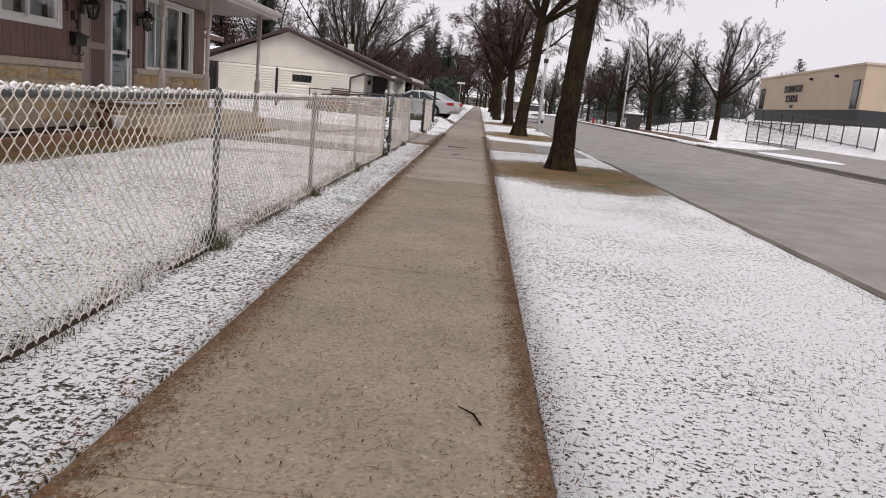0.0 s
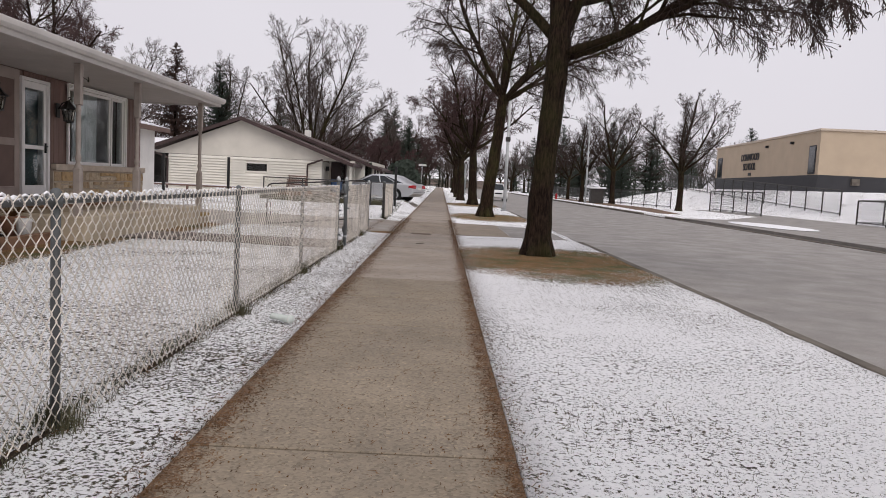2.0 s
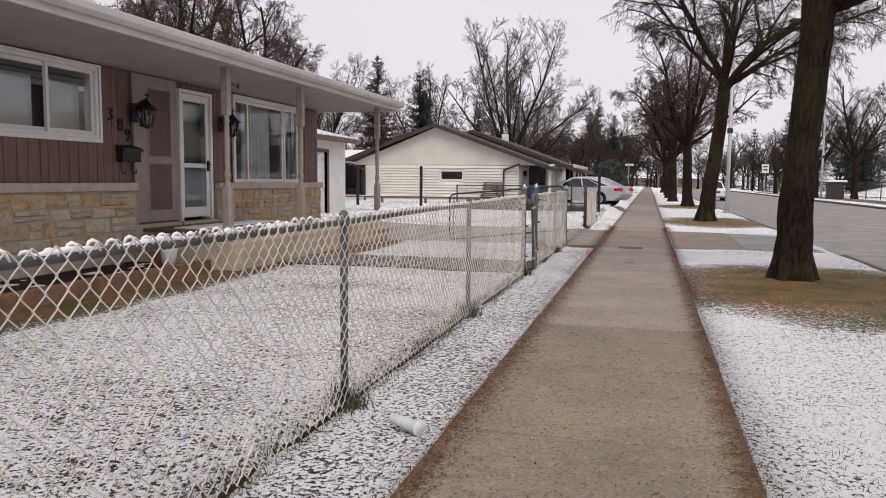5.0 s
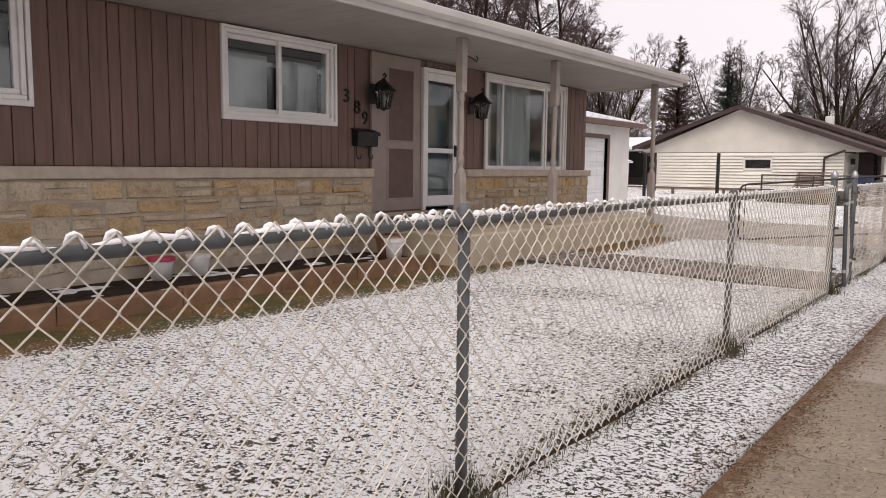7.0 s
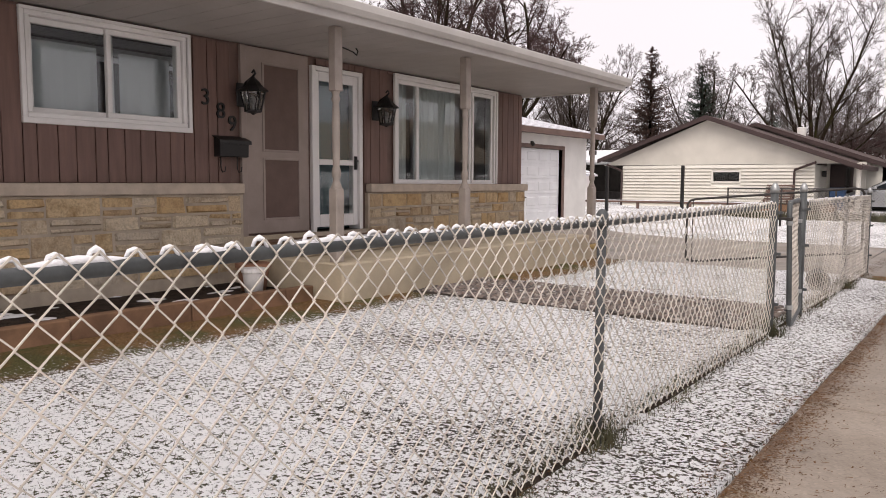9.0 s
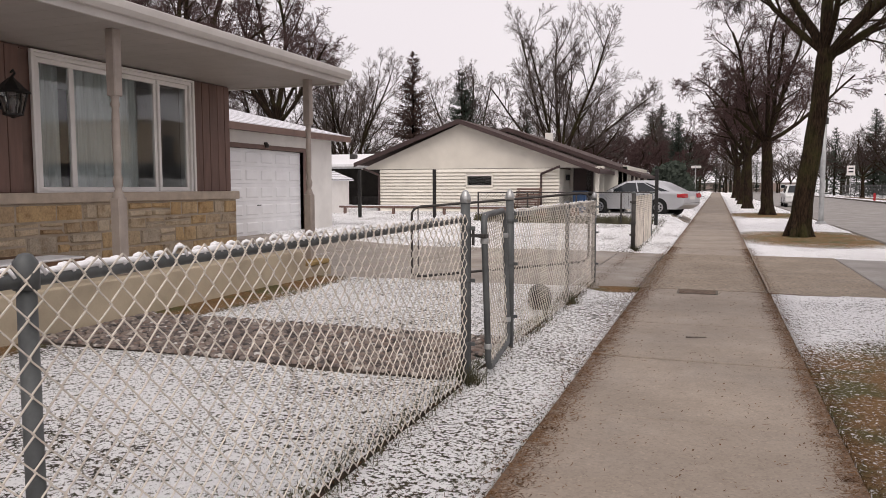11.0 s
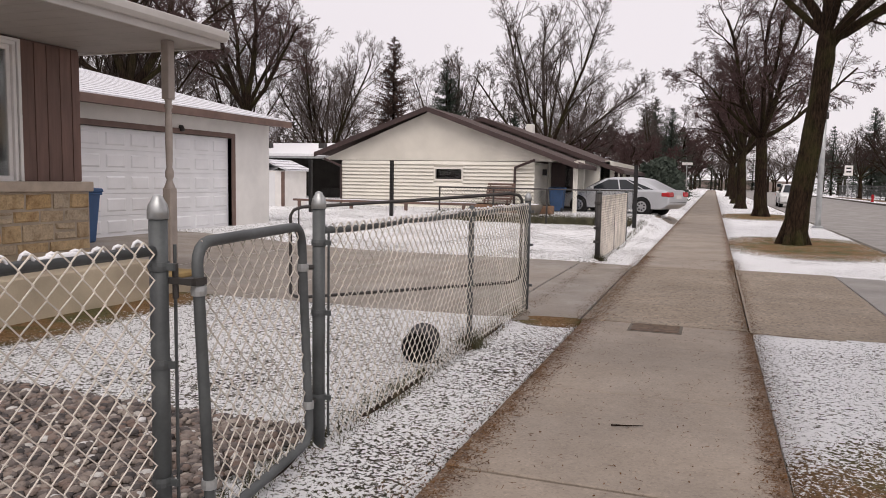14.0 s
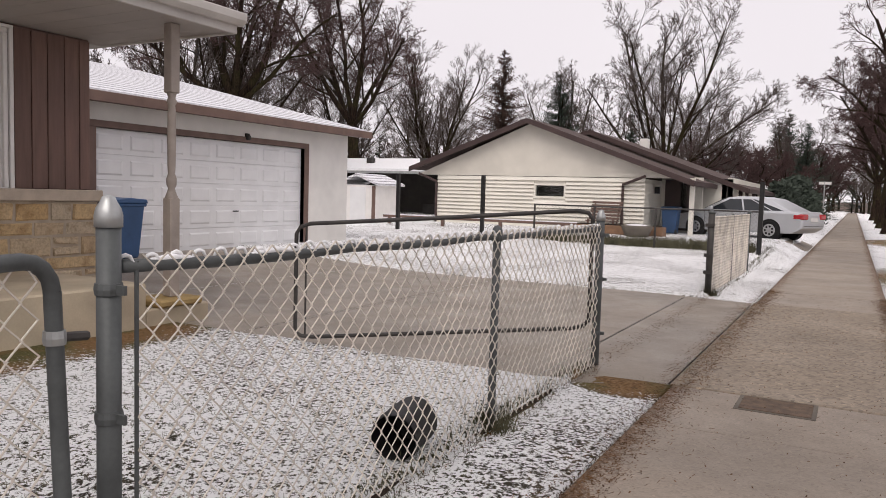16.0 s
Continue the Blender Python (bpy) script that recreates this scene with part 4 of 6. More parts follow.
for a, b in ((-4.0, 17.26), (18.61, 23.5)):
    part("top_rail", Geo().tube([(FX + 0.005 * math.sin(k * 1.7), a + (b - a) * k / 12, FENCE_TOP - 0.02 - 0.012 * abs(math.sin(k * 2.1))) for k in range(13)], 0.0215, 10), GALV, fence, smooth=True)
    # broken crust of snow on the rail
    crust, y = Geo(), a + 0.05
    while y < b - 0.2:
        w = rng.uniform(0.12, 0.6)
        pts = [(FX + 0.004, y + w * k / 4, FENCE_TOP - 0.004 - 0.006 * abs(k - 2)) for k in range(5)]
        crust.tube(pts, [0.005, 0.011, 0.013, 0.011, 0.004], 7)
        y += w + rng.uniform(0.0, 0.25)
    tagged(part("rail_snow", crust, SNOW, fence, "broken crust of snow", smooth=True, raw=True), kind="stuff")
    # twisted wire ends above the rail, each with its bead of snow
    knots, i = Geo(), 0
    y = a + 0.02
    while y < b:
        h = rng.uniform(0.002, 0.022)
        knots.tube([(FX - 0.016, y - 0.02, FENCE_TOP - 0.02), (FX - 0.006, y - 0.011, FENCE_TOP + h * 0.7), (FX, y, FENCE_TOP + h), (FX + 0.006, y + 0.011, FENCE_TOP + h * 0.7), (FX + 0.016, y + 0.02, FENCE_TOP - 0.02)], [0.005, 0.0065, 0.008 + rng.choice((0, 0, 0.003)), 0.0065, 0.005], 6)
        y += MESH_W
    tagged(part("wire_knuckle", knots, SNOW, fence, "snow-beaded wire ends", smooth=True, raw=True), kind="stuff")
for a, b in ((-3.5, 4.634), (4.634, 8.26), (8.26, 11.984), (11.984, 17.27), (18.66, 23.45)):
    part("mesh", link_mesh(a, b, 0.03, FENCE_TOP - 0.01), FROST, fence, "frosted diamond wire mesh", raw=True)
for y in (17.38, 18.66, 23.43):
    part("tension_bar", Geo().tube([(FX + 0.012, y, 0.05), (FX + 0.012, y, 1.25)], 0.007, 6), GALV, fence)

# walk gate
gate = thing("walk_gate", (FX, 18.5, 0.1), "closed chain-link walk gate with rounded tube frame", "gate")
ga, gb, gz0, gz1 = 17.39, 18.40, 0.10, 1.27
loop = []
for cy, cz, a0 in ((gb - 0.09, gz1 - 0.09, 0), (ga + 0.09, gz1 - 0.09, 90), (ga + 0.09, gz0 + 0.09, 180), (gb - 0.09, gz0 + 0.09, 270)):
    for k in range(5):
        an = radians(a0 + k * 22.5)
        loop.append((cy + 0.09 * math.cos(an), cz + 0.09 * math.sin(an)))
loop.append(loop[0])


def gate_at(s, z, o=0.0):
    """The gate stands a little outward at its latch side and leans towards it at the top."""
    return (FX + 0.01 + 0.12 * (gb - s) + o + 0.03 * (0.8 - z), s + 0.025 * (0.8 - z), z - 0.01 * (gb - s))


part("frame", Geo().tube([gate_at(y, z) for y, z in loop], 0.024, 10, caps=False), GALV, gate, smooth=True)
part("mesh", link_mesh(ga + 0.03, gb - 0.03, gz0 + 0.02, gz1 - 0.02, at=gate_at), FROST, gate, "frosted diamond wire mesh", raw=True)
for y, zs in ((ga, (0.28, 1.08)), (gb, (0.3, 1.05))):
    for z in zs:
        x, yy, zz = gate_at(y, z)
        part("band", Geo().lathe(x, yy, [(0.03, zz - 0.02), (0.032, zz), (0.03, zz + 0.02)], 12), GALV_LIGHT, gate)
        out = 0.11 if y == gb else -0.0
        if out:
            part("hinge", Geo().tube([(x, yy, zz), (FX, yy + out - 0.005, zz - 0.01)], 0.014, 6), DARK_STEEL, gate)
part("latch", Geo().box(FX - 0.01, 17.315, 1.1, FX + 0.14, 17.335, 1.125).box(FX + 0.09, 17.335, 1.095, FX + 0.15, 17.40, 1.125).tube([(FX + 0.05, 17.335, 1.04), (FX + 0.05, 17.335, 1.18)], 0.012, 6), DARK_STEEL, gate, "dark fork latch")

# wide drive gate, swung open over the lawn's edge and sagging
dg = thing("drive_gate", (FX, 23.5, 0.2), "wide steel tube driveway gate swung open and sagging", "gate")
e0, e1 = Vector((FX - 0.08, 23.55, 0)), Vector((-4.75, 22.55, 0))


def dg_at(u, z):
    p = e0.lerp(e1, u)
    return (p.x, p.y, z - 0.22 * u)


top = [dg_at(0.0, 0.40), dg_at(0.0, 1.30), dg_at(0.015, 1.36), dg_at(0.05, 1.385), dg_at(0.5, 1.38), dg_at(0.95, 1.385), dg_at(0.985, 1.36), dg_at(1.0, 1.3), dg_at(1.0, 0.38), dg_at(0.98, 0.335), dg_at(0.94, 0.32), dg_at(0.06, 0.33), dg_at(0.02, 0.345), dg_at(0.0, 0.40)]
part("frame", Geo().tube(top, 0.019, 8, caps=False), DARK_STEEL, dg, smooth=True)
part("end_bar", Geo().tube([dg_at(0.965, 0.33), dg_at(0.965, 1.38)], 0.009, 6), DARK_STEEL, dg)
for z in (0.55, 1.2):
    x, yy, zz = dg_at(0.0, z)
    part("hinge", Geo().tube([(x, yy, zz), (FX, 23.52, zz)], 0.018, 6), DARK_STEEL, dg)

# fence beyond the driveway
far_fence = thing("chain_link_fence", (FX, 32.0, 0.0), "short frosted chain-link fence beyond the driveway", "fence")
for y, r, top in ((29.5, 0.05, 1.33), (31.9, 0.026, 1.25), (34.3, 0.04, 1.3)):
    p = part("post", round_post(y, r, top, FX - 0.02), DARK_STEEL if y < 30 else GALV, far_fence, smooth=True)
    part("cap", Geo().lathe(FX - 0.02, y, [(r + 0.006, top - 0.02), (r + 0.006, top + 0.01), (0.004, top + 0.04)], 10), GALV, p, smooth=True)
for z in (0.35, 0.62, 1.1):
    part("hinge", Geo().box(FX - 0.1, 29.44, z, FX + 0.03, 29.56, z + 0.05), DARK_STEEL, far_fence)
part("top_rail", Geo().tube([(FX - 0.02, 29.5, 1.235), (FX - 0.02, 34.3, 1.235)], 0.02, 8), GALV, far_fence, smooth=True)
part("mesh", link_mesh(29.6, 34.25, 0.03, 1.23, 0.006, at=lambda s, z, o: (FX - 0.0 + o, s, z)), FROST, far_fence, "thickly frosted wire mesh", raw=True)


# ---------------------------------------------------------------- trees
def branch(p, d, length, r0, r1, bends, rand, droop=0.0, wander=0.18):
    pts, rad, p, d = [p.copy()], [r0], p.copy(), d.normalized()
    for i in range(bends):
        d = (d + Vector((rand.uniform(-1, 1), rand.uniform(-1, 1), rand.uniform(-1, 1))) * wander + Vector((0, 0, -droop))).normalized()
        p = p + d * (length / bends)
        pts.append(p.copy())
        rad.append(r0 + (r1 - r0) * (i + 1) / bends)
    return pts, rad


def grow(wood, twigs, buds, p, d, length, r, level, rand, spec, thin=0.006, crook=1.0):
    """One limb and all that it carries. spec: per level (children, share of length, bends, sides, droop, rise)."""
    kids, share, bends, sides, droop, rise = spec[level]
    pts, rad = branch(p, d, length, r, r * (0.35 if level < len(spec) - 1 else 0.5), bends, rand, droop, (0.16 + 0.05 * level) * crook)
    (wood if level < 2 else twigs).tube(pts, rad, sides, caps=False)
    if level == len(spec) - 1:
        if buds is not None and rand.random() < 0.22:
            q, s = pts[-1], rand.uniform(0.010, 0.026)
            buds.add([q, q + Vector((s, 0, -s)), q + Vector((-s * 0.5, s, -s)), q + Vector((-s * 0.5, -s, -s)), q + Vector((0, 0, -2.2 * s))], [(0, 1, 2), (0, 2, 3), (0, 3, 1), (4, 2, 1), (4, 3, 2), (4, 1, 3)])
        return
    for k in range(kids):
        u = 0.22 + 0.78 * (k + rand.random()) / kids
        f = min(u, 0.999) * bends
        i = int(f)
        q = pts[i].lerp(pts[i + 1], f - i)
        along = (pts[i + 1] - pts[i]).normalized()
        side = along.orthogonal().normalized()
        side = Matrix.Rotation(rand.uniform(0, 2 * math.pi), 3, along) @ side
        spread = rand.uniform(0.55, 1.15)
        nd = along + side * spread + Vector((0, 0, rise))
        grow(wood, twigs, buds, q, nd, length * share * rand.uniform(0.65, 1.2) * (1.15 - 0.5 * u), max(r * (1 - 0.6 * u) * 0.5, thin), level + 1, rand, spec, thin, crook)


DENSE = [(11, 0.44, 8, 7, 0.0, 0.2), (10, 0.48, 5, 5, 0.04, 0.05), (9, 0.52, 4, 3, 0.10, -0.05), (5, 0.6, 2, 3, 0.16, -0.15), (0, 0, 2, 3, 0.2, 0)]
LIGHT = [(9, 0.44, 6, 5, 0.0, 0.25), (8, 0.5, 4, 4, 0.03, 0.12), (7, 0.52, 3, 3, 0.05, 0.0), (5, 0.55, 2, 3, 0.08, -0.05), (0, 0, 1, 3, 0.05, 0)]
FAR = [(7, 0.42, 5, 4, 0.0, 0.4), (6, 0.5, 3, 3, 0.0, 0.25), (5, 0.55, 2, 3, 0.0, 0.1), (0, 0, 1, 3, 0.0, 0)]


def bare_tree(name, seed, trunk_pts, trunk_r, limbs, spec, bark, twig, label, with_buds=True, thin=0.006, crook=1.0):
    """limbs: (share up the trunk, direction, length, radius)."""
    rand = random.Random(seed)
    wood, twigs, buds = Geo(), Geo(), Geo() if with_buds else None
    pts = [Vector(p) for p in trunk_pts]
    fine_pts, fine_r = [], []
    n = len(pts) - 1
    for i in range(n * 5 + 1):
        k, u = min(i // 5, n - 1), i / 5 - min(i // 5, n - 1)
        fine_pts.append(pts[k].lerp(pts[k + 1], u) + Vector((rand.uniform(-1, 1), rand.uniform(-1, 1), 0)) * trunk_r[0] * 0.04)
        fine_r.append((trunk_r[k] + (trunk_r[k + 1] - trunk_r[k]) * u) * rand.uniform(0.96, 1.04))
    wood.tube(fine_pts, fine_r, 14)
    # root flare
    for k in range(6):
        an = k * 1.05 + rand.uniform(-0.2, 0.2)
        o = Vector((math.cos(an), math.sin(an), 0)) * trunk_r[0]
        wood.tube([pts[0] + o * 1.35 + Vector((0, 0, -0.1)), pts[0] + o * 0.95 + Vector((0, 0, 0.1)), pts[0] + o * 0.55 + Vector((0, 0, 0.7))], [trunk_r[0] * 0.4, trunk_r[0] * 0.38, trunk_r[0] * 0.2], 7)
    for up, d, length, r in limbs:
        f = min(up, 0.999) * (len(fine_pts) - 1)
        i = int(f)
        grow(wood, twigs, buds, fine_pts[i].lerp(fine_pts[i + 1], f - i), Vector(d), length, r, 0, rand, spec, thin, crook)
    t = thing(name, (0, 0, 0), label, "tree")
    part("trunk", wood, bark, t, smooth=True, raw=True)
    part("crown", twigs, twig, t, "fine bare twigs", raw=True)
    if buds is not None and buds.v:
        part("bud", buds, SEED, t, "dark dry buds", raw=True)["kind"] = "stuff"
    return t


def planted(t, x, y, turn=0.0, scale=1.0, group=""):
    t.matrix_basis = pose(x, y, ground_z(x, y), 0, 0, turn) @ Matrix.Scale(scale, 4)
    if group:
        t["group"] = group
    return t


def replant(t, x, y, turn, scale, label=""):
    c = copy_thing(t, pose(x, y, ground_z(x, y), 0, 0, turn))
    c.scale = (scale, scale, scale * random.Random(int(x * 7 + y)).uniform(0.92, 1.08))
    return tagged(c, label)


ROW = "kerbside trees"
tree_a = planted(bare_tree("tree", 11, [(0, 0, -0.1), (0.02, 0.0, 1.2), (0.14, 0, 3.2), (0.2, 0, 4.4), (0.15, 0.2, 6.5), (0.1, 0.4, 9.5)], [0.30, 0.245, 0.23, 0.24, 0.16, 0.06],
    [(0.545, (1.0, -0.15, 0.2), 7.0, 0.115), (0.56, (0.75, -0.75, 0.35), 5.5, 0.085), (0.60, (0.35, 0.15, 1.0), 5.5, 0.15), (0.60, (-0.75, 0.3, 0.95), 5.0, 0.12), (0.66, (0.5, 0.9, 0.55), 6.0, 0.12), (0.72, (0.6, -0.9, 0.65), 5.5, 0.11), (0.8, (-0.8, -0.4, 0.6), 5.5, 0.1), (0.9, (0.3, 0.2, 1.0), 4.0, 0.08)],
    DENSE, BARK, TWIG, "bare kerbside elm with dark mossy bark", thin=0.0085), 1.95, 18.3, group=ROW)
tree_b = planted(bare_tree("tree", 23, [(0, 0, -0.1), (0.1, 0, 1.2), (0.36, 0, 3.3), (0.48, 0, 4.7), (0.5, 0, 5.4)], [0.34, 0.265, 0.245, 0.235, 0.2],
    [(0.84, (0.62, 0.1, 0.95), 6.5, 0.16), (0.98, (0.12, 0.1, 1.0), 5.5, 0.14), (0.98, (-0.55, 0.05, 0.95), 6.0, 0.14), (0.95, (-0.9, 0.1, 0.75), 5.8, 0.1), (0.97, (-0.1, 0.7, 0.9), 5.5, 0.11), (0.97, (0.1, -0.7, 0.8), 4.8, 0.1), (0.9, (0.8, 0.5, 0.55), 4.8, 0.09), (0.93, (0.9, -0.35, 0.6), 5.6, 0.09), (0.9, (0.5, -0.7, 0.65), 5.0, 0.08)],
    [(10, 0.44, 8, 7, 0.0, 0.15), (8, 0.48, 5, 5, 0.04, 0.0), (7, 0.52, 4, 3, 0.10, -0.08), (4, 0.6, 2, 3, 0.16, -0.15), (0, 0, 2, 3, 0.2, 0)], BARK_MOSS, TWIG, "bare kerbside elm forking low, mossy trunk", thin=0.007), 1.9, 36.3, group=ROW)
tree_s = planted(bare_tree("tree", 29, [(0, 0, -0.1), (0.05, 0, 1.2), (0.15, 0.1, 3.0), (0.2, 0.1, 3.8)], [0.36, 0.29, 0.26, 0.26],
    [(0.98, (0.7, 0.1, 1.0), 6.0, 0.17), (0.98, (-0.5, 0.1, 1.0), 6.0, 0.17), (0.97, (-0.9, 0.2, 0.6), 5.5, 0.12), (0.97, (0.1, 0.7, 0.9), 6.0, 0.14), (0.96, (0.0, -0.7, 0.9), 5.5, 0.12), (0.96, (0.2, 0.2, 1.1), 6.5, 0.14), (0.95, (0.9, -0.3, 0.6), 5.0, 0.1)],
    LIGHT, BARK, TWIG_RED, "bare kerbside elm farther down the street", thin=0.009), 2.1, 54.6, 200, group=ROW)
for x, y, turn, s in ((1.55, 66.0, 75, 0.95), (1.6, 79.0, 300, 1.0), (1.8, 96, 140, 1.0), (1.7, 114, 20, 1.0)):
    replant(tree_s, x, y, turn, s, "bare kerbside elm farther down the street")
tree_c = planted(bare_tree("tree", 37, [(0, 0, -0.1), (0.05, 0, 1.5), (0.0, 0.05, 2.9)], [0.24, 0.2, 0.2],
    [(0.98, (0.2, 0.2, 1.0), 5.5, 0.15), (0.95, (0.9, 0, 0.75), 4.4, 0.1), (0.95, (-0.9, 0.1, 0.8), 4.4, 0.1), (0.9, (0.1, 0.9, 0.75), 4.2, 0.1), (0.9, (-0.1, -0.9, 0.75), 4.2, 0.1), (0.97, (-0.4, -0.3, 1.0), 5.0, 0.11), (0.97, (0.5, -0.4, 1.0), 5.0, 0.11)],
    [(7, 0.45, 6, 5, 0.0, 0.3), (7, 0.5, 4, 4, 0.0, 0.25), (6, 0.52, 3, 3, 0.0, 0.1), (4, 0.55, 2, 3, 0.0, 0.05), (0, 0, 1, 3, 0.02, 0)], BARK, TWIG, "round-headed bare street tree by the school", False, 0.009), 20.4, 67.0, 0, 1.18, group="school street trees")
for x, y, turn, s in ((19.3, 87.5, 120, 1.3), (16.2, 89.5, 40, 1.1), (17.4, 106.0, 250, 1.0), (17.0, 120, 80, 1.0), (31.5, 46.5, 200, 0.95)):
    replant(tree_c, x, y, turn, s)

# tall multi-stemmed trees behind the houses
tree_d = planted(bare_tree("tree", 51, [(0, 0, -0.1), (0, 0, 1.0), (0.05, 0, 2.0)], [0.36, 0.3, 0.27],
    [(0.95, (0.06, 0.1, 1.0), 10.0, 0.17), (0.9, (0.34, -0.1, 1.0), 9.6, 0.15), (0.9, (-0.32, 0.1, 1.0), 9.6, 0.15), (0.85, (-0.75, -0.1, 0.85), 8.0, 0.12), (0.85, (0.78, 0.2, 0.85), 8.0, 0.12), (0.9, (-0.12, -0.5, 1.0), 9, 0.12), (0.9, (0.1, 0.6, 1.0), 9, 0.12), (0.7, (0.95, -0.2, 0.55), 6.0, 0.09), (0.7, (-0.95, 0.2, 0.55), 6.0, 0.09)],
    [(10, 0.40, 7, 5, -0.015, 0.4), (8, 0.46, 4, 4, -0.01, 0.3), (6, 0.5, 3, 3, 0, 0.2), (5, 0.55, 2, 3, 0, 0.1), (0, 0, 1, 3, 0, 0)], BARK, TWIG_GREY, "tall grey bare tree behind the houses", False, 0.010, 0.62), -11.6, 68.0, 0, 1.1, group="trees behind the houses")
for x, y, turn, s in ((-28.0, 66.0, 70, 0.93), (-33.5, 62.0, 150, 0.9), (-30.0, 46.5, 210, 0.9), (-36.0, 50.0, 20, 1.0), (-44, 66, 100, 1.05), (-23, 80, 200, 0.95), (-14, 90, 300, 0.95), (-42, 40, 260, 1.0), (-27, 28, 60, 1.05), (-30, 14, 130, 1.05), (-32, 0, 10, 1.0), (-6, 100, 30, 0.75), (-20, 110, 90, 0.9), (-38, 84, 0, 1.0)):
    replant(tree_d, x, y, turn, s)

for x, y, turn, sc in ((-27.0, 27.0, 250, 1.65), (-27.5, 44.5, 40, 1.4), (-29.0, 57.5, 160, 1.35)):
    replant(tree_s, x, y, turn, sc, "large dark bare tree behind the garage")


def spruce(seed, height, width, mat, label, gap=0.27, arms=11):
    """A spruce: whorls of drooping boughs with upturned tips, each fringed with hanging sprays."""
    rand = random.Random(seed)
    wood, sprays = Geo(), Geo()
    wood.tube([(0, 0, -0.1), (0, 0, height * 0.5), (0, 0, height)], [height * 0.016, height * 0.009, 0.012], 8)
    z = 0.7
    while z < height - 0.15:
        top = 1 - z / height
        reach = width * top ** 0.8 * rand.uniform(0.86, 1.08) + 0.15
        for k in range(arms if top > 0.2 else 7):
            an = rand.uniform(0, 6.283)
            d = Vector((math.cos(an), math.sin(an), 0))
            s = Vector((-d.y, d.x, 0))
            L = reach * rand.uniform(0.6, 1.1)
            rise = rand.uniform(-0.12, 0.12) + 0.35 * (1 - top)
            zz = z + rand.uniform(-0.14, 0.14)
            m = max(4, int(L / 0.17))
            for i in range(m):
                u = (i + 0.6) / m
                c = d * (L * u) + Vector((0, 0, zz + L * (rise * u - 0.42 * u + 0.34 * u * u)))
                w = (0.34 * (1 - u) + 0.16) * rand.uniform(0.65, 1.35) * min(1.0, 0.35 + L)
                for sg in (-1, 1):
                    tip = c + s * sg * w + d * w * rand.uniform(0.35, 0.9) + Vector((0, 0, -w * rand.uniform(0.0, 0.75)))
                    sprays.add([c - d * 0.05, c + d * 0.07, tip], [(0, 1, 2)])
                sprays.add([c - s * 0.05, c + s * 0.05, c + d * rand.uniform(0.0, 0.12) + Vector((0, 0, -w * rand.uniform(0.5, 1.1)))], [(0, 1, 2)])
            tip = d * (L * 1.05) + Vector((0, 0, zz + L * (rise - 0.06)))
            sprays.add([d * L * 0.88 - s * 0.06 + Vector((0, 0, zz + L * (rise - 0.1))), d * L * 0.88 + s * 0.06 + Vector((0, 0, zz + L * (rise - 0.1))), tip], [(0, 1, 2)])
        z += gap + 0.006 * height
    t = thing("spruce", (0, 0, 0), label, "spruce tree")
    part("trunk", wood, BARK, t, raw=True)
    part("crown", sprays, mat, t, raw=True)
    return t


spruce_a = planted(spruce(5, 11.5, 4.7, NEEDLE, "tall dark green spruce behind the houses"), -22.3, 77.0)
spruce_r = planted(spruce(6, 11.9, 4.3, NEEDLE_BROWN, "browned reddish spruce behind the houses"), -23.5, 68.3)
replant(spruce_a, -17.5, 82.0, 40, 0.75)
for x, y, s in ((-7.3, 112.0, 1.05), (-4.2, 92.0, 0.7), (27, 150, 1.2), (33, 150, 1.3), (22.5, 145, 1.1), (38, 140, 1.2), (47, 150, 1.2), (30, 128, 1.0), (-9.5, 126, 1.1), (56, 140, 1.3)):
    replant(spruce_a, x, y, x * 31 % 360, s, "distant dark green spruce")
# far woods close the horizon
tree_f = planted(bare_tree("tree", 77, [(0, 0, -0.1), (0, 0, 1.5), (0, 0, 2.6)], [0.3, 0.26, 0.24],
    [(0.95, (0.1, 0.1, 1.0), 8.0, 0.15), (0.95, (0.6, 0.1, 0.9), 6.5, 0.12), (0.95, (-0.6, -0.1, 0.9), 6.5, 0.12), (0.95, (0.1, 0.7, 0.9), 6.5, 0.12), (0.95, (-0.1, -0.7, 0.9), 6.5, 0.12), (0.95, (-0.2, 0.2, 1.0), 7.5, 0.13)],
    FAR, BARK, TWIG_GREY, "tree of the far woods", False, 0.022), -60, 120)
spruce_f = planted(spruce(9, 12.0, 4.2, NEEDLE, "far dark green spruce tree", 0.5, 8), 62, 150)
wood_rand = random.Random(8)
for i in range(230):
    an = radians(-64 + 128 * i / 229 + wood_rand.uniform(-1, 1))
    rr = wood_rand.uniform(115, 215)
    x, y = rr * math.sin(an), 20 + rr * math.cos(an)
    if 1 < x < 17 and y < 195 or 28 < x < 80 and y < 112:
        continue
    replant(tree_f if i % 4 else spruce_f, x, y, wood_rand.uniform(0, 360), wood_rand.uniform(0.8, 1.15), "tree of the far woods" if i % 4 else "far dark green spruce tree")


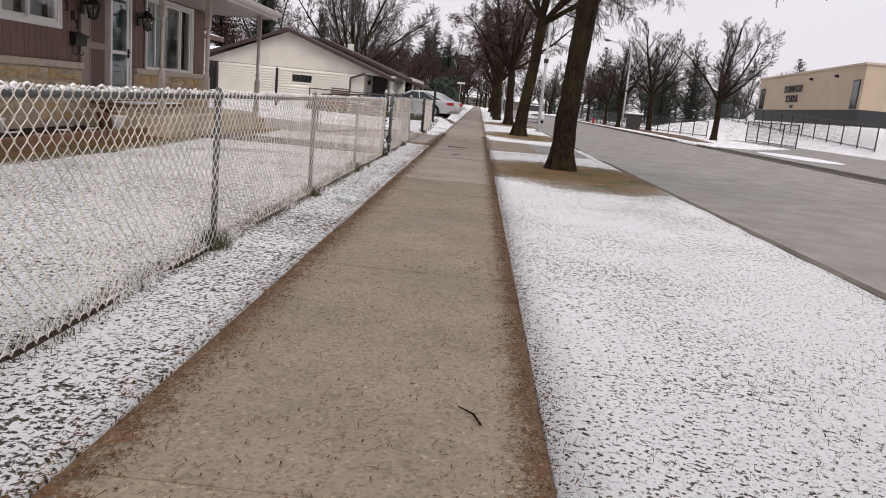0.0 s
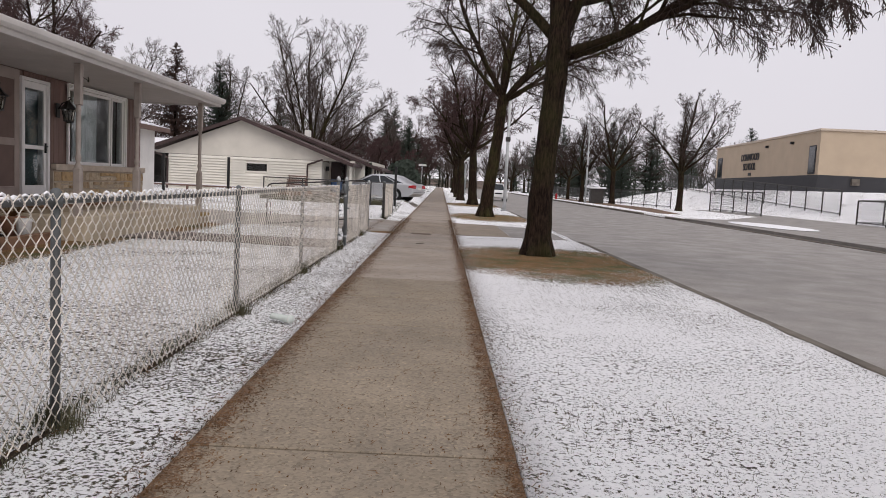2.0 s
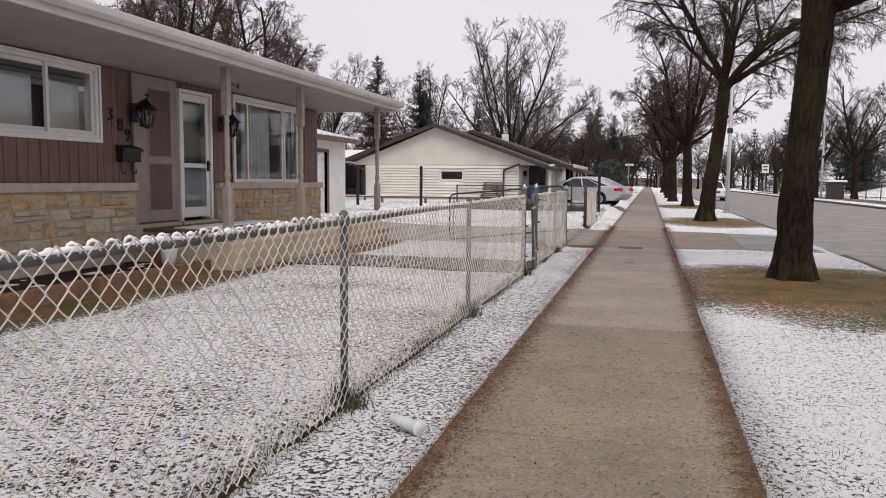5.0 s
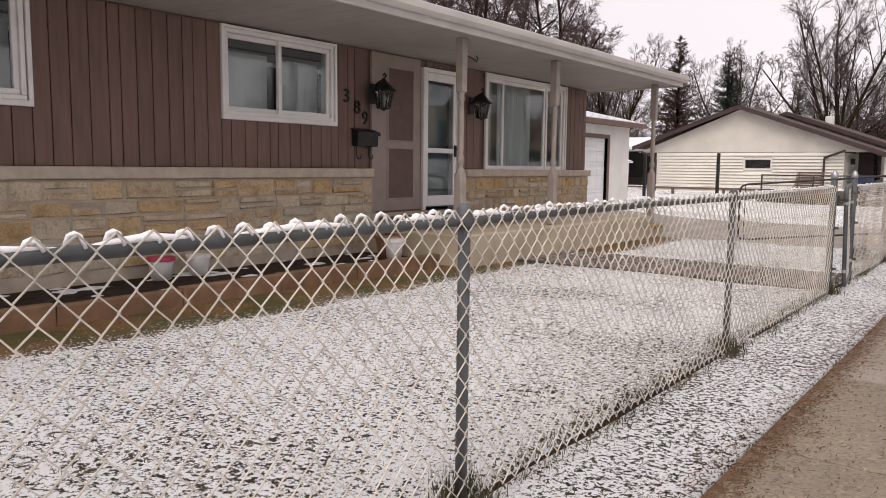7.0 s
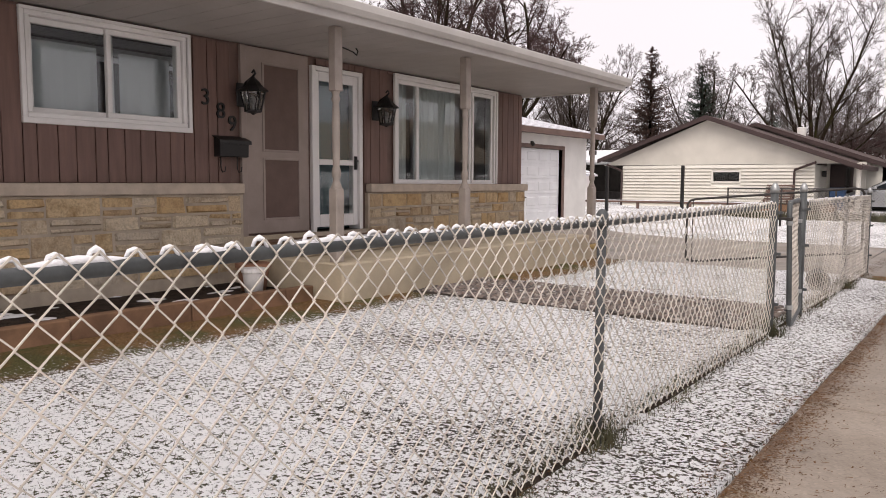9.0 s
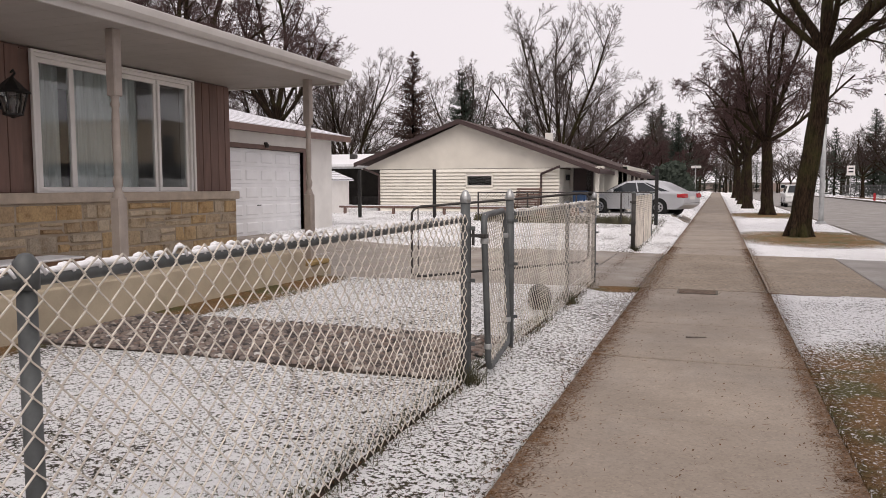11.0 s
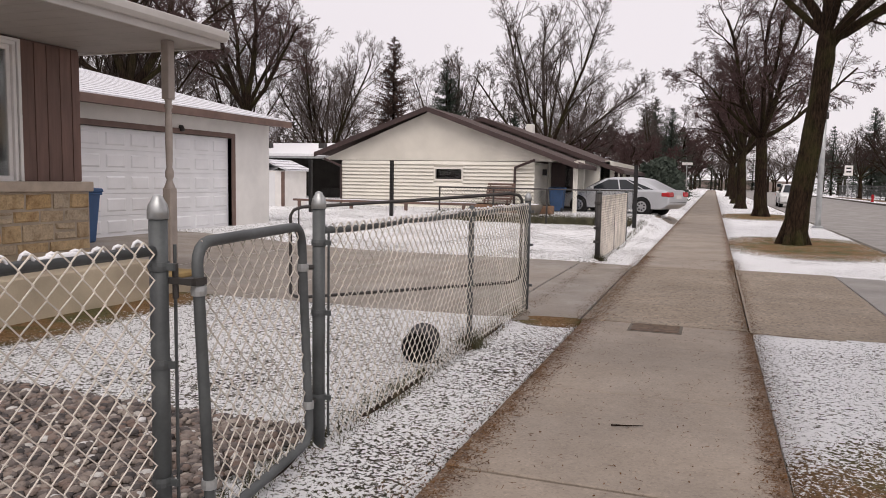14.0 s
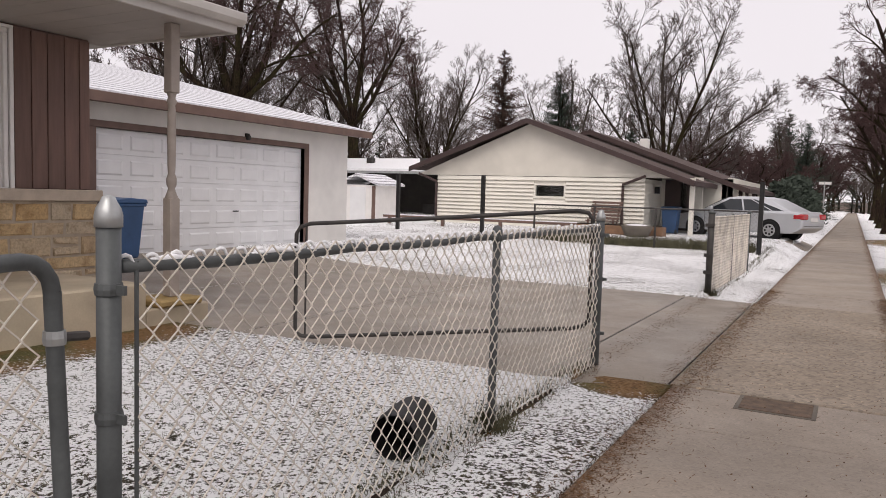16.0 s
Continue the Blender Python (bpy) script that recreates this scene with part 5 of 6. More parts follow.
# low reddish ornamental trees on the lawns down the street, and the wooded end of the street
tree_e = planted(bare_tree("tree", 83, [(0, 0, -0.1), (0.03, 0, 0.8), (0.0, 0.05, 1.5)], [0.2, 0.17, 0.17],
    [(0.98, (0.1, 0.2, 1.0), 4.2, 0.11), (0.95, (0.9, 0, 0.7), 3.6, 0.09), (0.95, (-0.9, 0.1, 0.7), 3.6, 0.09), (0.9, (0.1, 0.9, 0.7), 3.4, 0.08), (0.9, (-0.1, -0.9, 0.7), 3.4, 0.08), (0.97, (-0.5, -0.3, 1.0), 4.0, 0.09), (0.97, (0.5, -0.4, 1.0), 4.0, 0.09)],
    LIGHT, BARK, TWIG_RED, "low reddish bare ornamental tree on a lawn", False, 0.011), -7.4, 79.0, group="ornamental trees")
for x, y, turn, s in ((-5.2, 84, 50, 0.9), (-8.8, 73.5, 140, 0.95), (-3.6, 104, 220, 1.2), (-5.0, 120, 310, 1.4), (-10.5, 92, 10, 1.2)):
    replant(tree_e, x, y, turn, s)
for i in range(26):
    replant(tree_f if i % 5 else spruce_f, -12 + 2.1 * i + wood_rand.uniform(-1, 1), wood_rand.uniform(196, 226), wood_rand.uniform(0, 360), wood_rand.uniform(0.75, 1.05), "tree of the far woods" if i % 5 else "far dark green spruce tree")


# ---------------------------------------------------------------- neighbour's cream house
NY = 43.63
cream = thing("house", (-11.0, 50.0, 0.3), "cream siding bungalow with maroon trim and low gables", "house")
wing = part("wall", wall_with_holes(0, 0.2, -15.0, -6.7, 0.2, 2.24, [(-10.83, -9.63, 1.49, 1.99)]), CREAM, cream)
wing.data.transform(Matrix(((0, 1, 0, 0), (1, 0, 0, NY), (0, 0, 1, 0), (0, 0, 0, 1))))
for i in range(13):
    z = 0.38 + i * 0.145
    for a, b in ((-15.03, -10.86), (-9.6, -6.68)) if 1.4 < z + 0.1 and z < 1.99 else ((-15.03, -6.68),):
        s = Geo().prism([(NY - 0.085, z), (NY - 0.015, z + 0.125), (NY + 0.0, z + 0.138), (NY + 0.0, z)], "x", a, b)
        part("siding_board", s, CREAM, wing)
part("gable_panel", Geo().prism([(-16.0, 2.28), (-5.4, 2.28), (-11.08, 4.26)], "y", NY - 0.01, NY + 0.1), CREAM_PANEL, cream, "plain cream gable panel")
part("side_wall", Geo().box(-6.9, NY + 0.2, 0.2, -6.7, NY + 3.2, 2.24), CREAM, cream)
part("side_wall", Geo().box(-15.0, NY + 0.2, 0.2, -14.8, NY + 14, 2.24), CREAM, cream)
APX, SL = -11.08, 0.365
for nm, y0, y1, ax_, az, lft, rgt in (("roof", NY - 0.45, NY + 4.2, APX, 4.42, -16.15, -4.95), ("roof", NY + 4.0, NY + 15, -10.1, 4.36, -16.1, -3.75)):
    top = [(lft, az - (ax_ - lft) * SL), (ax_, az), (rgt, az - (rgt - ax_) * SL)]
    rf = part(nm, Geo().prism(top + [(x, z - 0.1) for x, z in reversed(top)], "y", y0, y1), ROOF_DARK, cream, "dark low gable shingle roof")
    part("barge_board", Geo().prism([(x, z + 0.005) for x, z in top] + [(x, z - 0.19) for x, z in reversed(top)], "y", y0 - 0.035, y0), MAROON, rf, "maroon barge board")
    part("eaves_board", Geo().box(top[2][0], y0, top[2][1] - 0.17, top[2][0] + 0.03, y1, top[2][1] - 0.0), MAROON, rf)
part("gable_panel", Geo().prism([(-16.0, 2.2), (-4.3, 2.2), (-10.1, 4.22)], "y", NY + 4.35, NY + 4.5), TAUPE, cream, "taupe second gable")
# recessed entry and street front
part("entry_wall", Geo().box(-6.7, NY + 2.6, 0.2, -5.2, NY + 2.8, 2.4), CREAM, cream)
ed = part("entry_door", Geo().box(-6.55, NY + 2.52, 0.4, -5.65, NY + 2.6, 2.3), MAROON, cream, "dark maroon entry door", bevel=0.01)
part("pane", Geo().box(-5.95, NY + 2.5, 0.5, -5.75, NY + 2.52, 2.2), GLASS, ed)
part("porch_post", Geo().box(-5.2, NY + 0.15, 0.2, -5.05, NY + 0.3, 2.3), CREAM, cream)
FRX = -4.35
FH = [(49.4, 50.5, 0.6, 2.1), (51.6, 52.5, 0.35, 2.1), (54.0, 56.0, 1.1, 2.1)]
front = part("wall", wall_with_holes(FRX - 0.2, FRX, NY + 4.2, NY + 14.6, 0.2, 2.45, FH), CREAM, cream)
# near-black sheet close behind the panes plays the unlit rooms
part("wall", Geo().box(FRX - 0.4, NY + 4.2, 0.2, FRX - 0.21, NY + 14.6, 2.4).box(-15, NY + 14.4, 0.2, FRX - 0.2, NY + 14.6, 2.4), INTERIOR, cream)
for k in range(14):
    z = 0.3 + k * 0.15
    part("siding_board", Geo().prism([(FRX + 0.03, z), (FRX + 0.008, z + 0.142), (FRX, z + 0.142), (FRX, z)], "y", NY + 4.2, 49.35), CREAM, front)
part("end_wall", Geo().box(-6.7, NY + 4.2, 0.2, FRX, NY + 4.4, 2.4), CREAM, cream)
for a, b, c, d in FH:
    w = part("window", Geo().box(FRX - 0.05, a, c, FRX + 0.03, a + 0.08, d).box(FRX - 0.05, b - 0.08, c, FRX + 0.03, b, d).box(FRX - 0.05, a + 0.08, d - 0.08, FRX + 0.03, b - 0.08, d).box(FRX - 0.05, a + 0.08, c, FRX + 0.03, b - 0.08, c + 0.08).box(FRX - 0.05, (a + b) / 2 - 0.03, c + 0.08, FRX + 0.02, (a + b) / 2 + 0.03, d - 0.08), MAROON, cream, "maroon framed window")
    part("pane", Geo().box(FRX - 0.03, a + 0.06, c + 0.06, FRX - 0.022, b - 0.06, d - 0.06), GLASS, w)
gw = part("window", Geo().box(-10.86, NY - 0.05, 1.94, -9.6, NY + 0.1, 2.02).box(-10.86, NY - 0.05, 1.46, -9.6, NY + 0.1, 1.54).box(-10.86, NY - 0.05, 1.54, -10.79, NY + 0.1, 1.94).box(-9.67, NY - 0.05, 1.54, -9.6, NY + 0.1, 1.94), CREAM, cream, "small slider window")
part("pane", Geo().box(-10.8, NY + 0.02, 1.53, -9.66, NY + 0.03, 1.95), GLASS, gw)
# dark sheet put behind the slider as the room's shade
part("room_back", Geo().box(-11.2, NY + 0.9, 0.3, -9.3, NY + 0.95, 2.2), INTERIOR, gw)
for x, x2 in ((-7.45, -6.6), (-15.05, -15.7)):
    dsp = Geo().tube([(x2, NY - 0.42, 2.32), (x, NY - 0.12, 2.02), (x, NY - 0.1, 1.9), (x, NY - 0.1, 0.4), (x - 0.1, NY - 0.25, 0.3)], 0.05, 6)
    part("downspout", dsp, MAROON, cream, "maroon downspout")
part("wall_lamp", Geo().box(-6.66, NY + 1.3, 1.75, -6.5, NY + 1.45, 2.0), BLACK, cream)
part("chimney", Geo().box(-9.6, 54, 4.0, -9.2, 54.4, 4.5), STUCCO, cream, bevel=0.03)

# slatted garden bench leaning on the wall
bench = thing("garden_bench", (-7.9, 42.9, 0.4), "weathered slatted wooden garden bench by the wall", "bench")
for x in (-8.35, -7.45):
    part("leg", Geo().tube([(x, 42.75, 0.3), (x, 43.3, 1.35)], 0.03, 5), BROWN_TRIM, bench)
    part("leg", Geo().box(x - 0.03, 42.45, 0.3, x + 0.03, 42.51, 0.8), BROWN_TRIM, bench)
for k in range(6):
    part("slat", Geo().box(-8.45, 42.9 + 0.07 * k, 0.78 + 0.11 * k, -7.35, 42.92 + 0.07 * k, 0.86 + 0.11 * k), BROWN_TRIM, bench)
for k in range(4):
    part("slat", Geo().box(-8.45, 42.45 + 0.11 * k, 0.72, -7.35, 42.54 + 0.11 * k, 0.75), BROWN_TRIM, bench)


def wheelie_bin(x, y, z, mat, label, s=1.0):
    b = thing("wheelie_bin", (x, y, z), label, "bin")
    g = Geo()
    g.v = [(x + sx * 0.24 * s, y + sy * 0.25 * s, z + 0.06) for sx, sy in ((-1, -1), (1, -1), (1, 1), (-1, 1))] + [(x + sx * 0.30 * s, y + sy * 0.32 * s, z + 0.96 * s) for sx, sy in ((-1, -1), (1, -1), (1, 1), (-1, 1))]
    g.f = [(3, 2, 1, 0), (4, 5, 6, 7), (0, 1, 5, 4), (1, 2, 6, 5), (2, 3, 7, 6), (3, 0, 4, 7)]
    part("body", g, mat, b, bevel=0.03)
    part("rim", Geo().box(x - 0.32 * s, y - 0.34 * s, z + 0.93 * s, x + 0.32 * s, y + 0.34 * s, z + 0.985 * s), mat, b, bevel=0.015)
    part("lid", Geo().prism([(y - 0.35 * s, z + 0.985 * s), (y + 0.36 * s, z + 0.985 * s), (y + 0.33 * s, z + 1.05 * s), (y, z + 1.075 * s), (y - 0.32 * s, z + 1.04 * s)], "x", x - 0.33 * s, x + 0.33 * s), mat, b, bevel=0.012)
    part("handle", Geo().tube([(x - 0.24 * s, y - 0.4 * s, z + 0.99 * s), (x + 0.24 * s, y - 0.4 * s, z + 0.99 * s)], 0.016, 6), mat, b)
    for sx in (-1, 1):
        part("wheel", Geo().tube([(x + sx * 0.22 * s, y - 0.27 * s, z + 0.1), (x + sx * 0.28 * s, y - 0.27 * s, z + 0.1)], 0.1, 12), PLASTIC_BLACK, b)
    return b


wheelie_bin(-11.05, 24.78, 0.2, NAVY, "dark navy wheeled bin beside the garage")
wheelie_bin(-11.0, 25.45, 0.2, BLUE, "blue wheeled recycling bin beside the garage")
wheelie_bin(-6.0, 44.8, 0.28, BLUE, "blue recycling bin by the neighbour's entry", 0.95)
planter = thing("planter_box", (-7.0, 42.3, 0.3), "weathered brown timber planter box", "planter")
part("box", Geo().box(-8.6, 41.7, 0.2, -5.6, 42.3, 0.62), TIMBER, planter, bevel=0.02)
part("soil", Geo().box(-8.5, 41.8, 0.62, -5.7, 42.2, 0.66), SOIL, planter)
urn = thing("planter_tub", (-6.6, 41.2, 0.3), "grey tub planter with snow", "planter")
part("tub", Geo().lathe(-6.3, 41.2, [(0.3, 0.2), (0.42, 0.45), (0.5, 0.62), (0.5, 0.68), (0.44, 0.68)], 14), KERB, urn, smooth=True)
part("snow", Geo().lathe(-6.3, 41.2, [(0.43, 0.66), (0.3, 0.7), (0.02, 0.72)], 12), SNOW, urn, smooth=True)

# tall black posts along the boundary, and the low fence between them
for x, top in ((-2.25, 2.03), (-10.0, 2.1), (-13.0, 2.1)):
    p = thing("fence_post", (x, 37.4, 0.2), "tall black steel boundary post", "post", "black boundary posts")
    part("post", Geo().box(x - 0.055, 37.35, -0.1, x + 0.055, 37.46, top), BLACK, p, bevel=0.01)
low = thing("chain_link_fence", (-4.5, 37.5, 0.0), "low dark chain-link fence across the neighbour's lawn", "fence")
for x in (-3.4, -4.9, -6.6, -8.4):
    part("post", Geo().tube([(x, 37.6, 0.0), (x, 37.6, 1.3)], 0.03, 8), DARK_STEEL, low)
part("top_rail", Geo().tube([(-2.3, 37.6, 1.28), (-8.4, 37.6, 1.28)], 0.022, 8), DARK_STEEL, low)
MESH_LOW = link_mesh(-8.4, -2.3, 0.25, 1.27, 0.003, at=lambda s, z, o: (s, 37.6 + o, z), sides=3)
part("mesh", MESH_LOW, DARK_STEEL, low, "dark wire mesh", raw=True)
rail2 = thing("timber_rail", (-10.0, 40.0, 0.3), "low brown timber rail with snow on top", "rail")
for k in range(4):
    part("post", Geo().box(-15.0 + 2.2 * k, 39.9, 0.1, -14.9 + 2.2 * k, 40.0, 0.62), BROWN_TRIM, rail2)
part("beam", Geo().box(-15.2, 39.88, 0.62, -7.9, 40.02, 0.70), BROWN_TRIM, rail2, bevel=0.01)
part("snow", Geo().box(-15.2, 39.89, 0.70, -7.9, 40.01, 0.73), SNOW, rail2, bevel=0.01)

# shed and carport behind the garage
shed = thing("garden_shed", (-16.1, 40.0, 0.2), "small white garden shed behind the garage", "shed")
part("wall", Geo().box(-17.2, 40.0, 0.1, -15.6, 41.6, 1.75), WHITE, shed, bevel=0.01)
part("roof", Geo().prism([(-17.35, 1.74), (-16.4, 2.1), (-15.45, 1.74), (-15.45, 1.82), (-16.4, 2.18), (-17.35, 1.82)], "y", 39.85, 41.75), ROOF_SNOW, shed)
part("door", Geo().box(-16.75, 39.975, 0.15, -16.05, 40.0, 1.68), WHITE_DOOR, shed, bevel=0.006)
part("post", Geo().box(-15.75, 39.95, 0.15, -15.62, 40.0, 1.72), BROWN_TRIM, shed)
cp = thing("carport", (-22.0, 52.0, 0.2), "open carport with snowy roof and dark interior", "carport")
part("fascia", Geo().box(-27.5, 49.84, 2.5, -17.6, 49.9, 2.74), GALV_LIGHT, cp, "pale grey carport fascia", bevel=0.01)
part("roof", Geo().add([(-27.8, 49.8, 2.75), (-17.4, 49.8, 2.75), (-17.4, 55.0, 3.55), (-27.8, 55.0, 3.55), (-27.8, 49.8, 2.62), (-17.4, 49.8, 2.62), (-17.4, 55.0, 3.4), (-27.8, 55.0, 3.4)], [(0, 1, 2, 3), (4, 5, 6, 7), (0, 1, 5, 4), (1, 2, 6, 5), (2, 3, 7, 6), (3, 0, 4, 7)]), SNOW, cp)
# shade under the carport roof is put into these walls' dark colour
part("back_wall", Geo().box(-27.5, 55.0, 0.1, -17.6, 55.2, 3.4).box(-27.6, 50.2, 0.1, -27.4, 55, 2.7), INTERIOR, cp)
for x in (-27.4, -22.5, -17.8):
    part("post", Geo().box(x, 50.0, 0.1, x + 0.15, 50.15, 2.75), BLACK, cp)
part("workbench", Geo().box(-21.5, 53.5, 0.1, -18.5, 54.5, 0.9), DARK_STEEL, cp, bevel=0.02)
for k, x in enumerate((-24.5, -21.0)):
    part("roof_vent", Geo().box(x, 52.2, 3.1, x + 0.35, 52.6, 3.42), DARK_STEEL, cp, bevel=0.02)
structure("neighbour_driveway", Geo().prism([(-1.43, 0.006), (-2.1, 0.285), (-6.65, 0.285), (-6.65, -0.2), (-1.43, -0.2)], "y", 43.9, 47.6), DRIVE, "damp concrete driveway of the cream house", "driveway")

# ---------------------------------------------------------------- vehicles
SILVER = surface("silver_car_paint", (0.55, 0.56, 0.58), 0.05, 2, 60, 0.28, 0.55, 0.0)
CAR_WHITE = surface("white_car_paint", (0.72, 0.72, 0.72), 0.05, 2, 60, 0.3, 0.0, 0.0)
RUBBER = surface("tyre_rubber", (0.018, 0.018, 0.018), 0.2, 8, 60, 0.85)
ALLOY = surface("alloy_rim", (0.45, 0.45, 0.46), 0.1, 8, 60, 0.35, 0.8, 0.05)
CAR_GLASS = surface("dark_car_glass", (0.02, 0.024, 0.028), 0.1, 3, 30, 0.06, 0.0, 0.0)
RED = surface("red_tail_lamp", (0.42, 0.02, 0.025), 0.1, 8, 60, 0.15, 0.0, 0.0)
LAMP = surface("clear_head_lamp", (0.75, 0.76, 0.75), 0.1, 8, 60, 0.12, 0.2, 0.0)


def car(m, L, W, body_side, belt, roof_line, paint, label, wheel_r, axles):
    """Nose towards +x in its own frame; body_side and roof_line are (x, z) outlines."""
    c = thing("car", (0, 0, 0), label, "car")

    def loft(layers, name, mat, smooth=True):
        g, n = Geo(), len(layers[0][1])
        for y, outline in layers:
            g.v += [(x, y, z) for x, z in outline]
        for k in range(len(layers) - 1):
            g.f += [(k * n + i, k * n + (i + 1) % n, (k + 1) * n + (i + 1) % n, (k + 1) * n + i) for i in range(n)]
        g.f += [tuple(range(n)), tuple(range((len(layers) - 1) * n, len(layers) * n))]
        return part(name, g, mat, c, smooth=smooth)

    def shrunk(o, s, dz=0.0):
        mx = sum(x for x, z in o) / len(o)
        return [(mx + (x - mx) * s, z - dz * (z > belt - 0.12)) for x, z in o]

    h = W / 2
    body = loft([(-h + 0.07, shrunk(body_side, 0.955, 0.04)), (-h + 0.015, shrunk(body_side, 0.985, 0.015)), (-h + 0.0, shrunk(body_side, 0.99, 0.04)), (-h + 0.1, body_side), (h - 0.1, body_side), (h, shrunk(body_side, 0.99, 0.04)), (h - 0.015, shrunk(body_side, 0.985, 0.015)), (h - 0.07, shrunk(body_side, 0.955, 0.04))][2:6], "body", paint, False)
    mod = body.modifiers.new("round", "BEVEL")
    mod.width, mod.segments, mod.limit_method = 0.05, 2, "ANGLE"
    top = loft([(-h + 0.34, [(x * 0.97, z) for x, z in roof_line]), (-h + 0.42, roof_line), (h - 0.42, roof_line), (h - 0.34, [(x * 0.97, z) for x, z in roof_line])], "roof", paint, False)
    # slope the cabin's sides: the foot is wider than the top
    for v in top.data.vertices:
        hi = max(z for x, z in roof_line)
        s = 1 - (v.co.z - belt) / (hi - belt)
        v.co.y += math.copysign(0.26 * s, v.co.y)
    mod = top.modifiers.new("round", "BEVEL")
    mod.width, mod.segments, mod.limit_method = 0.04, 2, "ANGLE"
    hi = max(z for x, z in roof_line)

    def side_y(z):
        return h - 0.34 + 0.26 * (1 - (z - belt) / (hi - belt)) + 0.004

    xs = sorted(x for x, z in roof_line)
    x0, x1 = xs[0], xs[-1]
    tops = [x for x, z in roof_line if z > hi - 0.07]
    ta, tb = min(tops), max(tops)
    z0, z1 = belt + 0.02, hi - 0.1
    cuts = [0.0, 0.16, 0.52, 1.0]
    for sg in (-1, 1):
        for u, v in zip(cuts, cuts[1:]):
            lo = lambda q: x0 + 0.22 + (x1 - x0 - 0.50) * q
            up = lambda q: ta + 0.06 + (tb - ta - 0.16) * q
            g = Geo().add([(lo(u) + 0.03, sg * side_y(z0), z0), (lo(v) - 0.03, sg * side_y(z0), z0), (up(v) - 0.03, sg * side_y(z1), z1), (up(u) + 0.03, sg * side_y(z1), z1)] + [(lo(u) + 0.03, sg * (side_y(z0) - 0.05), z0), (lo(v) - 0.03, sg * (side_y(z0) - 0.05), z0), (up(v) - 0.03, sg * (side_y(z1) - 0.05), z1), (up(u) + 0.03, sg * (side_y(z1) - 0.05), z1)], [(0, 1, 2, 3), (4, 5, 6, 7), (0, 1, 5, 4), (1, 2, 6, 5), (2, 3, 7, 6), (3, 0, 4, 7)])
            part("side_window", g, CAR_GLASS, c)
        part("mirror", Geo().box(x1 - 0.55, sg * (h - 0.02), belt, x1 - 0.42, sg * (h + 0.14), belt + 0.13), paint, c, bevel=0.03)
        part("tail_lamp", Geo().box(-L / 2 - 0.03, sg * (h - 0.42), belt - 0.24, -L / 2 + 0.32, sg * (h + 0.014), belt - 0.05), RED, c, "red tail lamp", bevel=0.04)
        part("head_lamp", Geo().box(L / 2 - 0.3, sg * (h - 0.45), belt - 0.34, L / 2 + 0.012, sg * (h - 0.02), belt - 0.18), LAMP, c, "clear head lamp", bevel=0.04)
        for z in (belt - 0.15,):
            for xh in (-0.75, 0.35):
                part("door_handle", Geo().box(xh, sg * (h - 0.01), z, xh + 0.2, sg * (h + 0.02), z + 0.03), paint, c, bevel=0.008)
        for xd in (-0.95, 0.02, 1.05):
            part("door_seam", Geo().box(xd - 0.005, sg * (h - 0.02), 0.35, xd + 0.005, sg * (h + 0.0035), belt - 0.03), RUBBER, c)
        for ax_ in axles:
            part("wheel_arch", Geo().tube([(ax_, sg * (h - 0.25), wheel_r), (ax_, sg * (h + 0.004), wheel_r)], wheel_r + 0.06, 20), RUBBER, c)
            w = part("wheel", Geo().tube([(ax_, sg * (h - 0.2), wheel_r), (ax_, sg * (h - 0.19), wheel_r), (ax_, sg * (h + 0.005), wheel_r), (ax_, sg * (h + 0.02), wheel_r)], [wheel_r - 0.03, wheel_r, wheel_r, wheel_r - 0.03], 22), RUBBER, c, "black tyre")
            part("rim", Geo().tube([(ax_, sg * (h + 0.018), wheel_r), (ax_, sg * (h + 0.03), wheel_r)], [wheel_r * 0.66, wheel_r * 0.62], 20), ALLOY, w, "silver alloy rim")
            for k in range(7):
                an = k * 6.283 / 7
                part("gap", Geo().tube([(ax_ + wheel_r * 0.4 * math.cos(an), sg * (h + 0.028), wheel_r + wheel_r * 0.4 * math.sin(an)), (ax_ + wheel_r * 0.4 * math.cos(an), sg * (h + 0.034), wheel_r + wheel_r * 0.4 * math.sin(an))], wheel_r * 0.12, 6), RUBBER, w)
    for name, xa, xb in (("rear_window", x0, ta), ("windscreen", x1, tb)):
        sgn = -1 if name == "rear_window" else 1
        za, zb = belt + 0.05, hi - 0.07
        fa, fb = (za - belt) / (hi - belt), (zb - belt) / (hi - belt)
        pa, pb = xa + (xb - xa) * fa + sgn * 0.012, xa + (xb - xa) * fb + sgn * 0.012
        g = Geo().add([(pa, -h + 0.24, za), (pa, h - 0.24, za), (pb, h - 0.42, zb), (pb, -h + 0.42, zb)] + [(pa - sgn * 0.03, -h + 0.24, za), (pa - sgn * 0.03, h - 0.24, za), (pb - sgn * 0.03, h - 0.42, zb), (pb - sgn * 0.03, -h + 0.42, zb)], [(0, 1, 2, 3), (4, 5, 6, 7), (0, 1, 5, 4), (1, 2, 6, 5), (2, 3, 7, 6), (3, 0, 4, 7)])
        part(name, g, CAR_GLASS, c)
    part("rear_plate", Geo().box(-L / 2 - 0.02, -0.26, belt - 0.3, -L / 2 + 0.01, 0.26, belt - 0.17), POT, c)
    part("bumper_seam", Geo().box(-L / 2 - 0.006, -h + 0.15, 0.5, -L / 2 + 0.02, h - 0.15, 0.515), RUBBER, c)
    part("grille", Geo().box(L / 2 - 0.02, -0.35, belt - 0.36, L / 2 + 0.012, 0.35, belt - 0.22), BLACK, c)
    c.matrix_basis = m
    return c


